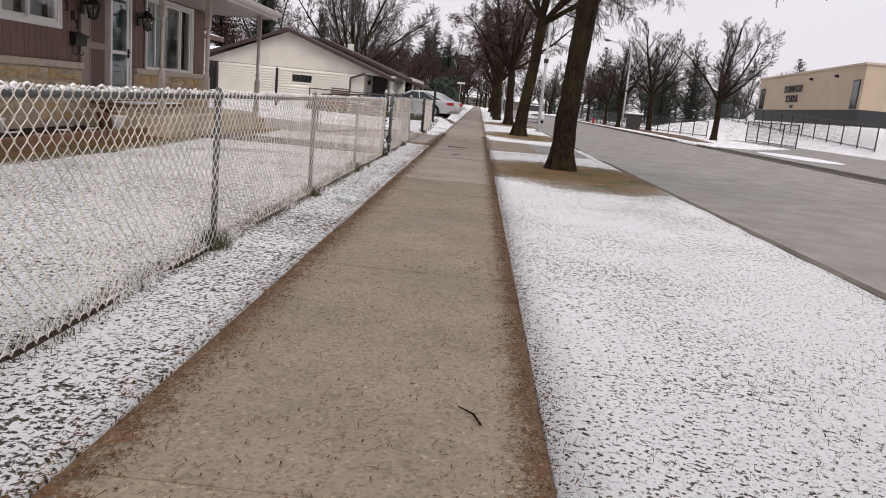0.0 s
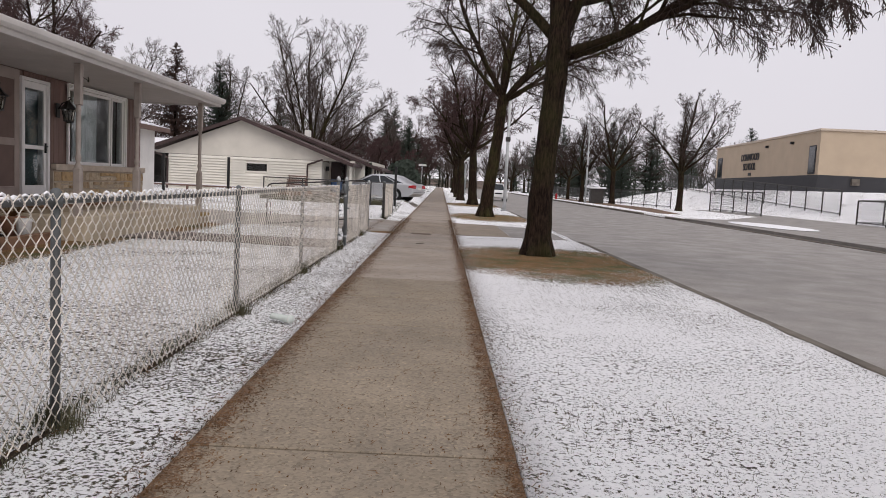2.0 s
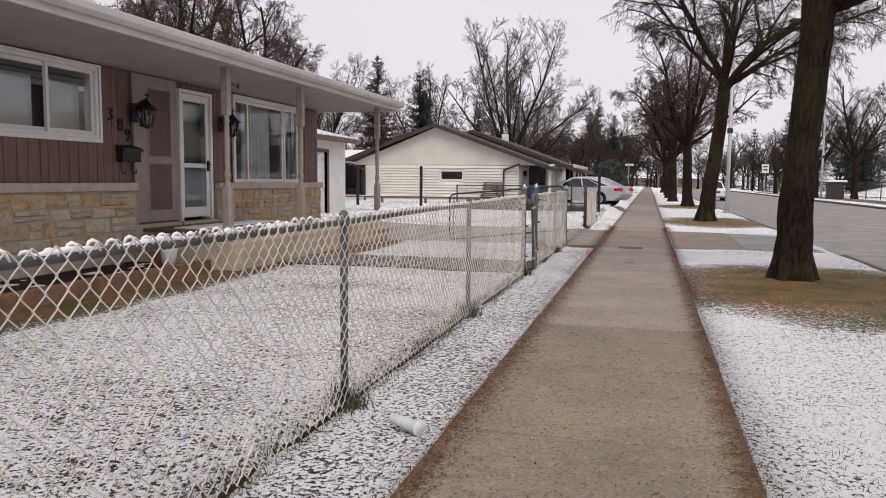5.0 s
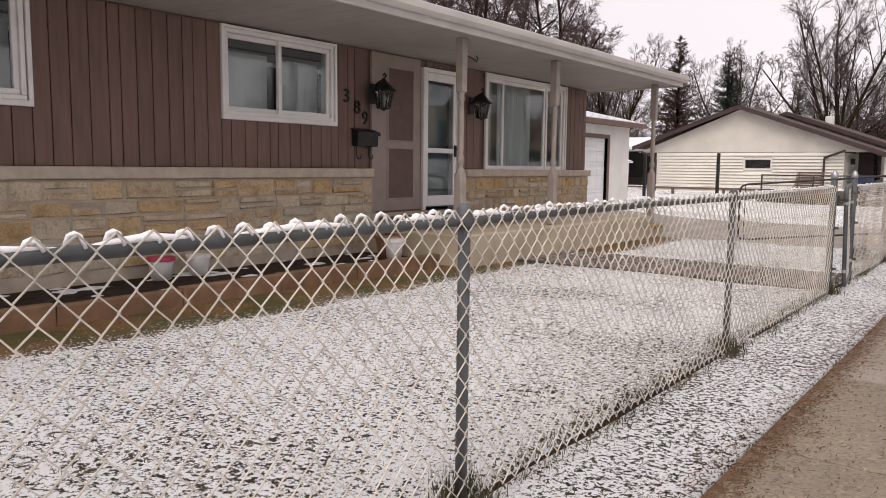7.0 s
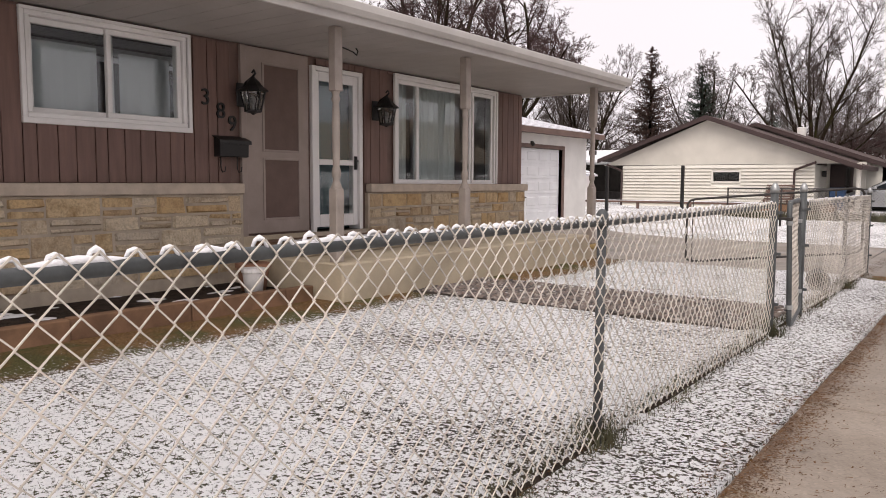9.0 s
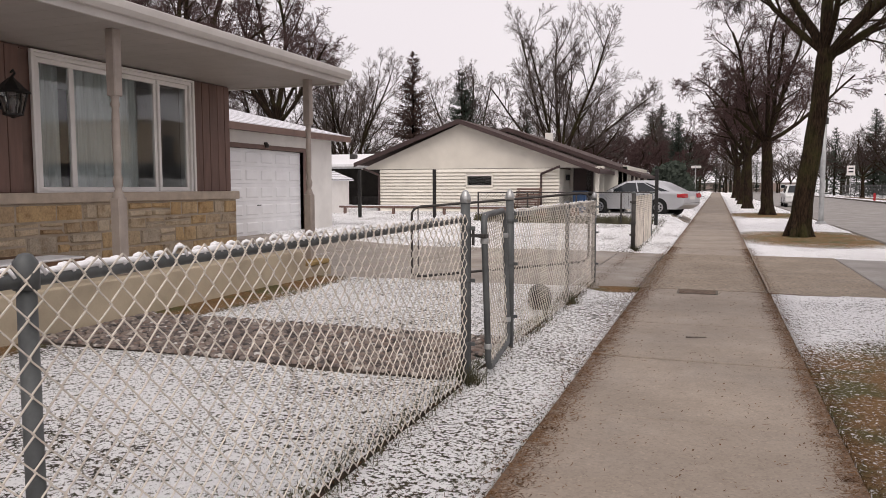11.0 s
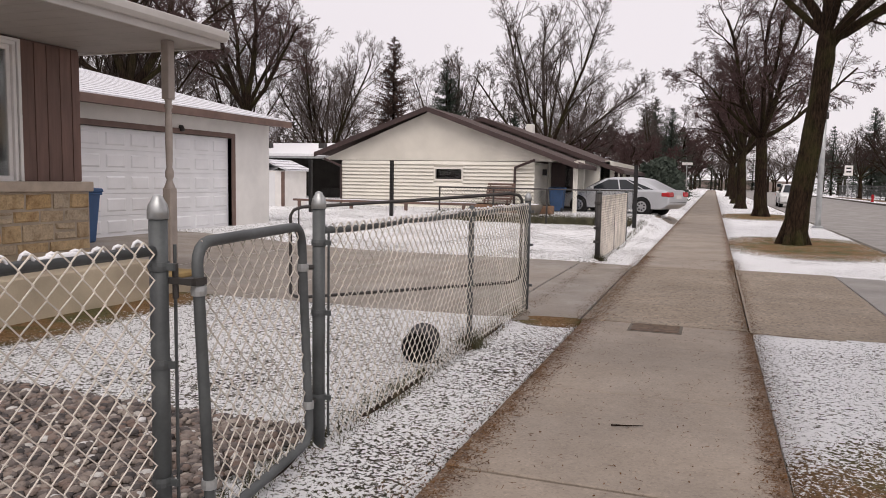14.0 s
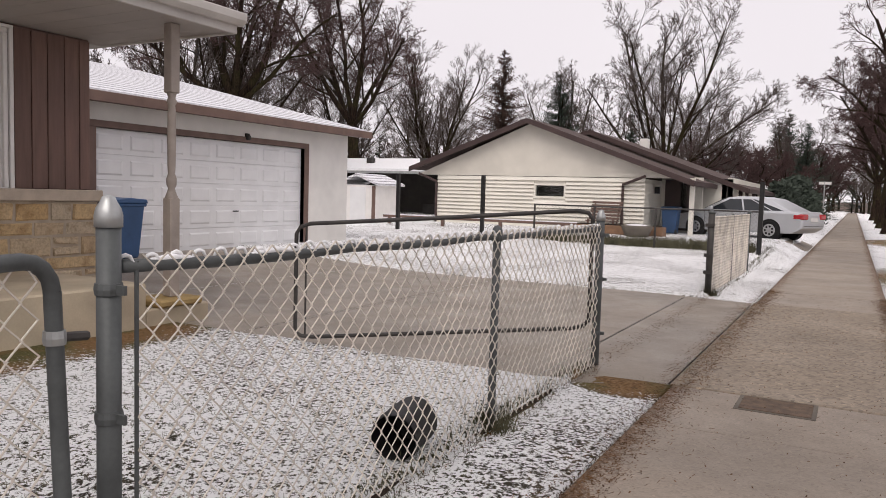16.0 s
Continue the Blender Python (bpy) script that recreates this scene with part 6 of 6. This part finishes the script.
sedan_side = [(-2.4, 0.42), (-2.42, 0.62), (-2.38, 0.86), (-2.3, 0.97), (-1.6, 0.99), (0.9, 0.95), (1.5, 0.88), (2.2, 0.74), (2.38, 0.6), (2.4, 0.35), (2.2, 0.22), (-2.1, 0.24)]
sedan_roof = [(-2.05, 0.95), (-1.2, 1.38), (-0.75, 1.45), (0.0, 1.45), (0.38, 1.39), (1.28, 0.93)]
car(pose(-3.62, 45.75, 0.285, 0, 0, 160), 4.82, 1.8, sedan_side, 0.95, sedan_roof, SILVER, "silver sedan dusted with snow on the driveway", 0.325, (-1.33, 1.4))
suv_side = [(-2.3, 0.45), (-2.35, 0.7), (-2.3, 1.08), (-1.6, 1.1), (1.0, 1.08), (1.7, 1.02), (2.25, 0.94), (2.33, 0.7), (2.33, 0.4), (2.1, 0.28), (-2.1, 0.3)]
suv_roof = [(-2.2, 1.05), (-1.95, 1.68), (-1.5, 1.74), (0.2, 1.74), (0.5, 1.68), (1.25, 1.05)]
car(pose(5.5, 78.0, ROAD_Z, 0, 0, -90), 4.66, 1.84, suv_side, 1.06, suv_roof, CAR_WHITE, "white sport utility car at the kerb", 0.36, (-1.35, 1.4))

# ---------------------------------------------------------------- school across the street
TAN = surface("tan_school_panel", (0.46, 0.365, 0.265), 0.06, 0.6, 20, 0.75, relief=0.1)
CHAR = surface("charcoal_band", (0.028, 0.028, 0.033), 0.15, 1, 20, 0.7, relief=0.1)
school = thing("school", (40.0, 85.0, 2.0), "two-storey tan school with charcoal base band", "school")
P = [(33.6, 70.0), (37.2, 105.0), (75.0, 105.0), (75.0, 66.0)]
part("wall", Geo().prism(P, "z", 3.82, 7.75), TAN, school, "tan upper wall")
part("base", Geo().prism(P, "z", 1.2, 3.82), CHAR, school, "charcoal lower wall")
part("coping", Geo().prism([(33.45, 69.85), (37.05, 105.15), (75.2, 105.15), (75.2, 65.85)], "z", 7.75, 7.95), LEDGE, school, "pale roof coping", bevel=0.02)


def on_facade(u, w, z0, z1, out, name, mat, label=""):
    """A box on the street side of the school, u metres from its near corner."""
    a, b = Vector((33.6, 70.0)), Vector((37.2, 105.0))
    d = (b - a).normalized()
    nrm = Vector((-d.y, d.x))
    q = [a + d * u + nrm * out, a + d * (u + w) + nrm * out, a + d * (u + w) - nrm * 0.05, a + d * u - nrm * 0.05]
    return part(name, Geo().prism([(p.x, p.y) for p in q], "z", z0, z1), mat, school, label)


for u, w in ((0.7, 1.6), (32.0, 2.2)):
    on_facade(u, w, 3.9, 6.5, 0.06, "window_frame", CHAR)
    on_facade(u + 0.12, w - 0.24, 4.0, 6.4, 0.08, "window_pane", CAR_GLASS, "dark tall window")
for u in (6.5, 14.0):
    on_facade(u, 0.35, 6.9, 7.15, 0.3, "flood_lamp", BLACK)
for x in (38.2, 52.0):
    part("downspout", Geo().box(x, 69.6, 1.6, x + 0.12, 69.75, 8.0), CHAR, school)
part("wall_vent", Geo().box(36.5, 69.5, 3.0, 37.2, 69.72, 3.6), KERB, school)
sd = (Vector((37.2, 105.0)) - Vector((33.6, 70.0))).normalized()
rot = Matrix(((-sd.x, 0, -sd.y, 0), (-sd.y, 0, sd.x, 0), (0, 1, 0, 0), (0, 0, 0, 1)))
for text, u, z in (("DONWOOD", 20.0, 5.75), ("SCHOOL", 20.0, 4.65)):
    p = Vector((33.6, 70.0)) + sd * u
    lettering(text, "sign_letters", Matrix.Translation((p.x - 0.12, p.y, z)) @ rot, 1.15, 0.04, CHAR, "dark letters of the school's name on tan wall", "sign")
on_facade(19.5, 1.0, 4.0, 4.35, 0.06, "emblem", CHAR)


def pipe_fence(a, b, n, h, name_label, wire=True):
    f = thing("pipe_fence", (a[0], a[1], 0), name_label, "fence", "school fences")
    a, b = Vector(a), Vector(b)
    zs = []
    for k in range(n + 1):
        p = a.lerp(b, k / n)
        z = ground_z(p.x, p.y)
        zs.append((p.x, p.y, z + h))
        part("post", Geo().tube([(p.x, p.y, z - 0.1), (p.x, p.y, z + h)], 0.05, 6), DARK_STEEL, f)
    part("top_rail", Geo().tube(zs, 0.045, 6), DARK_STEEL, f)
    part("bottom_rail", Geo().tube([(x, y, z - h + 0.2) for x, y, z in zs], 0.03, 6), DARK_STEEL, f)
    if wire:
        g, L = Geo(), (b - a).length
        m = int(L / 0.28)
        for k in range(m):
            p, q = a.lerp(b, k / m), a.lerp(b, (k + 1) / m)
            zp, zq = ground_z(p.x, p.y), ground_z(q.x, q.y)
            r = max(1, int(h / 0.28))
            for j in range(r):
                g.tube([(p.x, p.y, zp + 0.05 + j * h / r), (q.x, q.y, zq + 0.05 + (j + 1) * h / r - 0.05)], 0.008, 3, False)
                g.tube([(q.x, q.y, zq + 0.05 + j * h / r), (p.x, p.y, zp + 0.05 + (j + 1) * h / r - 0.05)], 0.008, 3, False)
        part("mesh", g, GALV, f, "thin wire mesh", raw=True)


pipe_fence((25.2, 61.5), (25.6, 74.0), 4, 1.9, "dark steel barrier by the school drive")
pipe_fence((26.8, 50.8), (29.5, 49.5), 2, 1.6, "short dark barrier by the school drive")
pipe_fence((26.8, 50.8), (26.5, 34.0), 5, 1.6, "dark chain-link fence along the school lot")
pipe_fence((22.3, 75.5), (18.0, 98.0), 8, 1.6, "dark chain-link fence along the school street")
pipe_fence((18.0, 98.5), (17.5, 140.0), 12, 1.6, "far dark chain-link fence along the street")
pipe_fence((29.0, 57.0), (32.5, 112.0), 18, 1.9, "chain-link fence below the snowy school bank")
# wet tarmac of the school's entrance
structure("school_lot", Geo().prism([(14.45, 26.0), (14.45, 47.0), (17.5, 48.5), (24.5, 60.0), (24.5, 75.5), (28.0, 75.5), (28.0, 60), (29.5, 47.5), (26.2, 26.0)], "z", -0.2, 0.03), ROAD, "wet grey tarmac of the school entrance", "pavement")
structure("far_walk", Geo().prism([(15.6, 56.5), (17.2, 56.5), (19.5, 72.0), (17.0, 130.0), (15.4, 130.0), (16.4, 72.0)], "z", -0.2, 0.028), WALK, "far sidewalk along the school street", "sidewalk")
island = Geo()
for k in range(20):
    an = 2 * math.pi * k / 20
    island.v.append((16.9 + 1.5 * math.cos(an), 41.0 + 4.2 * math.sin(an), 0.05))
island.v.append((16.9, 41.0, 0.10))
island.f = [(k, (k + 1) % 20, 20) for k in range(20)]
structure("snow_island", island, SNOW, "low snowy island in the school entrance", "ground", smooth=True)
hut = thing("kiosk", (15.5, 88.0, 0.0), "small dark notice kiosk with snowy top", "kiosk")
part("box", Geo().box(16.2, 84.0, 0.0, 17.6, 85.0, 1.6), DARK_STEEL, hut, bevel=0.03)
part("top", Geo().box(16.0, 83.8, 1.6, 17.8, 85.2, 1.8), SNOW, hut, bevel=0.05)


# ---------------------------------------------------------------- street furniture
def street_lamp(x, y, h, arm, label):
    t = thing("street_lamp", (x, y, 0), label, "street lamp", "street lamps")
    part("pole", Geo().tube([(x, y, -0.1), (x, y, 0.3), (x, y, h)], [0.12, 0.1, 0.07], 12), GALV_LIGHT, t, smooth=True)
    part("base", Geo().lathe(x, y, [(0.2, -0.05), (0.2, 0.05), (0.13, 0.09)], 12), GALV_LIGHT, t)
    part("arm", Geo().tube([(x, y, h - 0.3), (x + arm * 0.3, y, h + 0.25), (x + arm, y, h + 0.55)], 0.045, 8), GALV_LIGHT, t, smooth=True)
    part("lamp_head", Geo().tube([(x + arm, y, h + 0.55), (x + arm * 1.12, y, h + 0.57), (x + arm * 1.3, y, h + 0.58)], [0.07, 0.13, 0.05], 8), DARK_STEEL, t)
    part("bracket", Geo().box(x - 0.13, y - 0.12, 3.9, x + 0.13, y + 0.12, 4.15), DARK_STEEL, t, bevel=0.02)


street_lamp(3.5, 45.0, 8.6, 2.4, "galvanised street lamp pole at the kerb")
street_lamp(15.8, 85.0, 8.6, -2.4, "galvanised street lamp across the street")
street_lamp(2.9, 98.0, 8.6, 2.4, "distant galvanised street lamp")


def street_sign(x, y, h, w, hh, label):
    t = thing("traffic_sign", (x, y, 0), label, "sign")
    part("pole", Geo().tube([(x, y, -0.1), (x, y, h)], 0.035, 8), GALV_LIGHT, t)
    part("plate", Geo().box(x - w / 2, y - 0.05, h - hh, x + w / 2, y - 0.035, h), WHITE, t, bevel=0.004)
    for k in range(2):
        part("marking", Geo().box(x - w * 0.3, y - 0.056, h - hh * (0.35 + 0.35 * k), x + w * 0.3, y - 0.051, h - hh * (0.2 + 0.35 * k)), BLACK, t)


street_sign(15.0, 116.0, 4.0, 0.9, 1.2, "white traffic sign across the street")
nm = thing("street_name_sign", (-1.8, 66.0, 0), "small pale street name sign", "sign")
part("pole", Geo().tube([(-1.8, 66.0, -0.1), (-1.8, 66.0, 2.9)], 0.03, 8), GALV_LIGHT, nm)
part("plate", Geo().box(-2.1, 65.98, 2.72, -1.45, 66.02, 2.88), POT, nm)
hy = thing("fire_hydrant", (14.9, 100.0, 0), "red fire hydrant across the street", "hydrant")
part("barrel", Geo().lathe(14.9, 100.0, [(0.16, 0), (0.16, 0.06), (0.11, 0.08), (0.11, 0.55), (0.15, 0.58), (0.13, 0.68), (0.03, 0.76)], 10), RED, hy)
part("nozzle", Geo().tube([(14.73, 100, 0.45), (15.07, 100, 0.45)], 0.055, 8), RED, hy)


# distant bungalows down the street
def bungalow(x, y, w, d, mat, side):
    b = thing("bungalow", (x, y, 0), "distant low bungalow with snowy roof", "house", "distant bungalows")
    z = ground_z(x, y)
    part("wall", Geo().box(x - w / 2, y, z, x + w / 2, y + d, z + 2.5), mat, b)
    part("roof", Geo().prism([(y - 0.5, z + 2.5), (y + d / 2, z + 3.9), (y + d + 0.5, z + 2.5)], "x", x - w / 2 - 0.5, x + w / 2 + 0.5), SNOW, b)
    for k in (-0.3, 0.05, 0.3):
        wn_ = part("window", Geo().box(x + w * k, y - 0.04, z + 0.9, x + w * k + 1.2, y + 0.02, z + 2.0), WHITE, b)
        part("pane", Geo().box(x + w * k + 0.08, y - 0.05, z + 0.98, x + w * k + 1.12, y - 0.03, z + 1.92), CAR_GLASS, wn_)


for x, y, w, m_ in ((-13.5, 82, 9, TAUPE), (-12, 100, 9, CREAM), (-9, 104, 10, STUCCO), (-11, 130, 14, TAUPE), (8, 235, 26, TAUPE), (-30, 225, 20, CREAM), (-24, 100, 12, TAUPE), (-46, 60, 12, STUCCO), (-45, 34, 12, CREAM)):
    bungalow(x, y, w, 8, m_, 0)


# evergreen shrubs by the sidewalk
def shrub(x, y, r, h, seed):
    rand = random.Random(seed)
    g = Geo()
    for i in range(1500):
        an, u = rand.uniform(0, 6.283), rand.random() ** 0.5
        z = rand.uniform(0.02, 1)
        rr = r * u * (1 - 0.6 * z * z) * rand.uniform(0.8, 1.15)
        c = Vector((x + rr * math.cos(an), y + rr * math.sin(an), z * h + ground_z(x, y)))
        d = Vector((rand.uniform(-1, 1), rand.uniform(-1, 1), rand.uniform(-0.2, 1))).normalized() * 0.28
        s = d.orthogonal().normalized() * 0.09
        g.add([c, c + d * 0.6 + s, c + d, c + d * 0.6 - s], [(0, 1, 2, 3)])
    t = thing("shrub", (x, y, 0), "dark green evergreen shrub beside the sidewalk", "shrub")
    part("foliage", g, NEEDLE, t, raw=True)
    part("stem", Geo().tube([(x, y, -0.1), (x, y, h * 0.7)], 0.05, 6), BARK, t)


for i, (x, y, r, h) in enumerate(((-3.4, 58.5, 1.2, 2.2), (-3.0, 61.5, 1.3, 2.6), (-2.8, 64.0, 1.2, 2.0), (-3.6, 68, 1.4, 2.6), (-3.2, 75, 1.3, 2.2))):
    shrub(x, y, r, h, i)


# ---------------------------------------------------------------- yard and verge details
def cup():
    t = thing("paper_cup", (-1.6, 9.65, 0.03), "crushed white paper cup lying on snow", "litter")
    a = Vector((-1.72, 9.76, 0.055))
    d = Vector((0.26, -0.15, 0.0)).normalized()
    prof = [(0.0, 0.030), (0.004, 0.036), (0.08, 0.040), (0.17, 0.045), (0.235, 0.049), (0.24, 0.052), (0.246, 0.049)]
    g = Geo().tube([a + d * u for u, r in prof], [r for u, r in prof], 16)
    for i, v in enumerate(g.v):
        g.v[i] = (v[0], v[1], 0.055 + (v[2] - 0.055) * (0.8 + 0.15 * math.sin(v[1] * 40)))
    part("cup", g, PAPER, t, smooth=True)
    part("rim", Geo().tube([a + d * (0.243 + 0.0) + Vector((-d.y * 0.05 * math.cos(k), d.x * 0.05 * math.cos(k), 0.042 * math.sin(k))) for k in [i * 0.524 for i in range(13)]], 0.004, 5), POT, t)


cup()


def drain_pipe():
    t = thing("drain_pipe", (-2.5, 20.6, 0.0), "black corrugated drain pipe lying on the snowy lawn", "pipe")
    a, d = Vector((-2.28, 20.40, 0.18)), Vector((-0.22, 0.97, 0.0)).normalized()
    n = 15
    pts = [a + d * (0.36 * i / n) for i in range(n + 1)]
    rad = [0.138 if i % 2 else 0.126 for i in range(n + 1)]
    g = Geo().tube(pts, rad, 20, caps=False)
    k = len(g.v)
    g.tube(list(reversed(pts)), 0.117, 20, caps=False)
    part("pipe", g, PLASTIC_BLACK, t, smooth=True)
    # added black disc at the far end stands for the bore's darkness
    part("end_cap", Geo().tube([pts[-1] - d * 0.02, pts[-1] - d * 0.005], 0.119, 20), PLASTIC_BLACK, t)


drain_pipe()


def pot(x, y, z, r, h, mat, label, rim=None):
    t = thing("flower_pot", (x, y, z), label, "flower pot")
    part("body", Geo().lathe(x, y, [(r * 0.72, z), (r * 0.95, z + h * 0.85), (r * 0.95, z + h)], 16), mat, t, smooth=True)
    part("rim", Geo().lathe(x, y, [(r * 0.98, z + h * 0.84), (r * 1.05, z + h * 0.86), (r * 1.05, z + h + 0.004), (r * 0.9, z + h + 0.006)], 16), rim or mat, t)


pot(-8.0, 12.24, 0.15, 0.15, 0.25, POT, "white plastic flower pot with pink rim", PINK)
pot(-8.0, 12.72, 0.15, 0.14, 0.24, POT, "white plastic flower pot in the bed")
pot(-7.15, 15.22, 0.15, 0.13, 0.31, POT, "white plastic bucket at the bed's end")
pot(-7.5, 15.5, 0.15, 0.2, 0.32, CLAY, "terracotta pot with dead brown plant")
dead = thing("dead_plant", (-7.5, 15.5, 0.45), "withered brown plant in a pot", "plant")
g = Geo()
for k in range(60):
    an, u = rng.uniform(0, 6.283), rng.uniform(0.05, 0.24)
    g.tube([(-7.5, 15.5, 0.46), (-7.5 + u * 0.6 * math.cos(an), 15.5 + u * 0.6 * math.sin(an), 0.56), (-7.5 + u * math.cos(an), 15.5 + u * math.sin(an), 0.5 + rng.uniform(0, 0.14))], [0.006, 0.008, 0.003], 3)
part("stems", g, LITTER, dead, raw=True)["kind"] = "stuff"

# pebble path from the gate to the porch
structure("pebble_bed", Geo().box(-6.4, 17.12, -0.1, -2.3, 18.7, 0.065), surface("pebble_soil", (0.085, 0.07, 0.06), 0.3, 6, 40, 0.9, relief=0.6), "brown soil bed under pebbles", "path", bevel=0.02)
pebbles = Geo()
ico = [(0, 0, 1), (0.894, 0, 0.447), (0.276, 0.851, 0.447), (-0.724, 0.526, 0.447), (-0.724, -0.526, 0.447), (0.276, -0.851, 0.447), (0.724, 0.526, -0.447), (-0.276, 0.851, -0.447), (-0.894, 0, -0.447), (-0.276, -0.851, -0.447), (0.724, -0.526, -0.447)]
icf = [(0, 1, 2), (0, 2, 3), (0, 3, 4), (0, 4, 5), (0, 5, 1), (1, 6, 2), (2, 7, 3), (3, 8, 4), (4, 9, 5), (5, 10, 1), (2, 6, 7), (3, 7, 8), (4, 8, 9), (5, 9, 10), (1, 10, 6)]
for i in range(5200):
    x, y, s = rng.uniform(-6.3, -2.22), 17.9 + rng.uniform(-0.78, 0.78), rng.uniform(0.014, 0.036)
    sx, sy, sz = s * rng.uniform(0.8, 1.3), s * rng.uniform(0.8, 1.3), s * 0.6
    pebbles.add([(x + a * sx, y + b * sy, 0.07 + s * 0.25 + c * sz) for a, b, c in ico], icf)
structure("pebbles", pebbles, PEBBLE, "loose grey-brown river pebbles", "pebbles", smooth=True, raw=True, kind="stuff")

# soil strip and dead grass under the fence; grass through the snow; needles on the walk
blades = Geo()


def blade(x, y, h, lean, w=0.0035):
    z = ground_z(x, y) - 0.01
    an = rng.uniform(0, 6.283)
    dx, dy = math.cos(an), math.sin(an)
    blades.add([(x - dy * w, y + dx * w, z), (x + dy * w, y - dx * w, z), (x + dx * lean, y + dy * lean, z + h)], [(0, 1, 2)])


for i in range(9000):
    y = rng.uniform(0.5, 23.4) if rng.random() < 0.8 else rng.uniform(29.4, 40)
    blade(FX + rng.gauss(0, 0.05), y, rng.uniform(0.02, 0.08), rng.uniform(0.01, 0.06))
for y in (2.95, 6.5, 10.04, 13.53, 21.35, 29.5, 17.3):
    for i in range(260):
        blade(FX + rng.gauss(0.02, 0.06), y + rng.gauss(0, 0.07), rng.uniform(0.06, 0.2), rng.uniform(0.02, 0.09))
for i in range(60000):
    y = rng.uniform(0.5, 22.6)
    x = rng.uniform(-6.7, -1.45) if rng.random() < 0.62 else rng.uniform(0.35, 3.6)
    blade(x, y, rng.uniform(0.012, 0.04), rng.uniform(0.01, 0.05), rng.uniform(0.0015, 0.0035))
structure("grass", blades, BLADE, "dry winter grass blades poking through snow", "grass", raw=True, kind="stuff")
hedge_rand = Geo()
for i in range(5000):
    x, y = rng.uniform(-8.6, -2.4), 37.9 + rng.gauss(0, 0.16)
    z = ground_z(x, y)
    dx, dy = rng.uniform(-0.1, 0.1), rng.uniform(-0.1, 0.1)
    hedge_rand.add([(x - 0.008, y, z), (x + 0.008, y, z), (x + dx, y + dy, z + rng.uniform(0.12, 0.34))], [(0, 1, 2)])
structure("dry_grass_row", hedge_rand, BLADE, "row of dead grass along the low fence", "grass", raw=True, kind="stuff")
chips = Geo()
for i in range(52000):
    u = rng.random()
    y = rng.uniform(1.5, 31)
    if u < 0.08:
        x = FX + 0.04 + rng.gauss(0, 0.07)
    elif u < 0.5:
        x = -1.36 + rng.gauss(0, 0.10)
    elif u < 0.80:
        x = 0.29 + rng.gauss(0, 0.07)
    else:
        x = rng.uniform(-1.35, 0.3)
        if y > 14 and rng.random() < 0.6:
            continue
    if rng.random() < 0.1 and 14.4 < y < 20.5:
        x = rng.uniform(0.3, 3.4)
    big = rng.random() < 0.4
    L, w = (rng.uniform(0.003, 0.008), rng.uniform(0.002, 0.0045)) if big else (rng.uniform(0.005, 0.024), 0.0015)
    an = rng.uniform(0, 6.283)
    dx, dy = math.cos(an), math.sin(an)
    z = 0.008 + (0.022 if x > 0.33 or x < -1.42 else 0)
    chips.add([(x - dx * L - dy * w, y - dy * L + dx * w, z), (x - dx * L + dy * w, y - dy * L - dx * w, z), (x + dx * L + dy * w, y + dy * L - dx * w, z + 0.004), (x + dx * L - dy * w, y + dy * L + dx * w, z + 0.006)], [(0, 1, 2, 3)])
structure("leaf_litter", chips, LITTER, "brown needles and leaf bits on the walk", "leaf litter", raw=True, kind="stuff")
for x, y, an in ((-0.65, 19.6, 0.1), (0.05, 3.6, 1.9)):
    tw = thing("twig", (x, y, 0.01), "short dead twig on the sidewalk", "twig")
    part("stick", Geo().tube([(x, y, 0.012), (x + 0.1 * math.cos(an), y + 0.1 * math.sin(an), 0.016), (x + 0.2 * math.cos(an + 0.2), y + 0.2 * math.sin(an + 0.2), 0.012)], [0.006, 0.005, 0.003], 5), BARK, tw)
structure("soil_strip", Geo().box(FX - 0.02, -6, -0.1, FX + 0.018, 23.4, 0.03), SOIL, "bare soil strip under the fence", "ground", bevel=0.02)
plate = thing("utility_cover", (-0.63, 23.0, 0.0), "dark square utility cover set in the sidewalk", "cover")
part("plate", Geo().box(-0.86, 22.82, -0.02, -0.38, 23.2, 0.009), RUSTY, plate, bevel=0.003)
part("rim", Geo().box(-0.89, 22.79, -0.02, -0.35, 23.23, 0.004), KERB, plate)

# ---------------------------------------------------------------- sidewalk slabs
walk_bed = structure("sidewalk", Geo().box(-1.42, -12, -0.28, 0.33, DRIVE_Y0 - 0.02, -0.03).box(-1.42, DRIVE_Y1 + 0.02, -0.28, 0.33, 220, -0.03), KERB, "concrete sidewalk of cast slabs with dirty edges", "sidewalk")
def slab_mesh(mat):
    me = Geo().box(-0.868, -0.866, -0.06, 0.868, 0.866, 0.0).mesh("slab", 0.007)
    me.materials.append(mat)
    return me


OLD_SLAB, SMOOTH_SLAB = slab_mesh(WALK), slab_mesh(WALK_SMOOTH)
spots = [(2.9 + 1.746 * k + 0.873, 1.0) for k in range(-8, 11)] + [(22.67, 0.645)] + [(DRIVE_Y1 + 0.89 + 1.746 * k, 1.0) for k in range(106)]
for y, share in spots:
    s = new("slab", SMOOTH_SLAB if y > 14 else OLD_SLAB)
    s.parent = walk_bed
    s.scale = (1, share, 1)
    s.location = (-0.54, y, rng.uniform(-0.004, 0.003))
    s.rotation_euler = (rng.uniform(-0.002, 0.002), rng.uniform(-0.002, 0.002), 0)
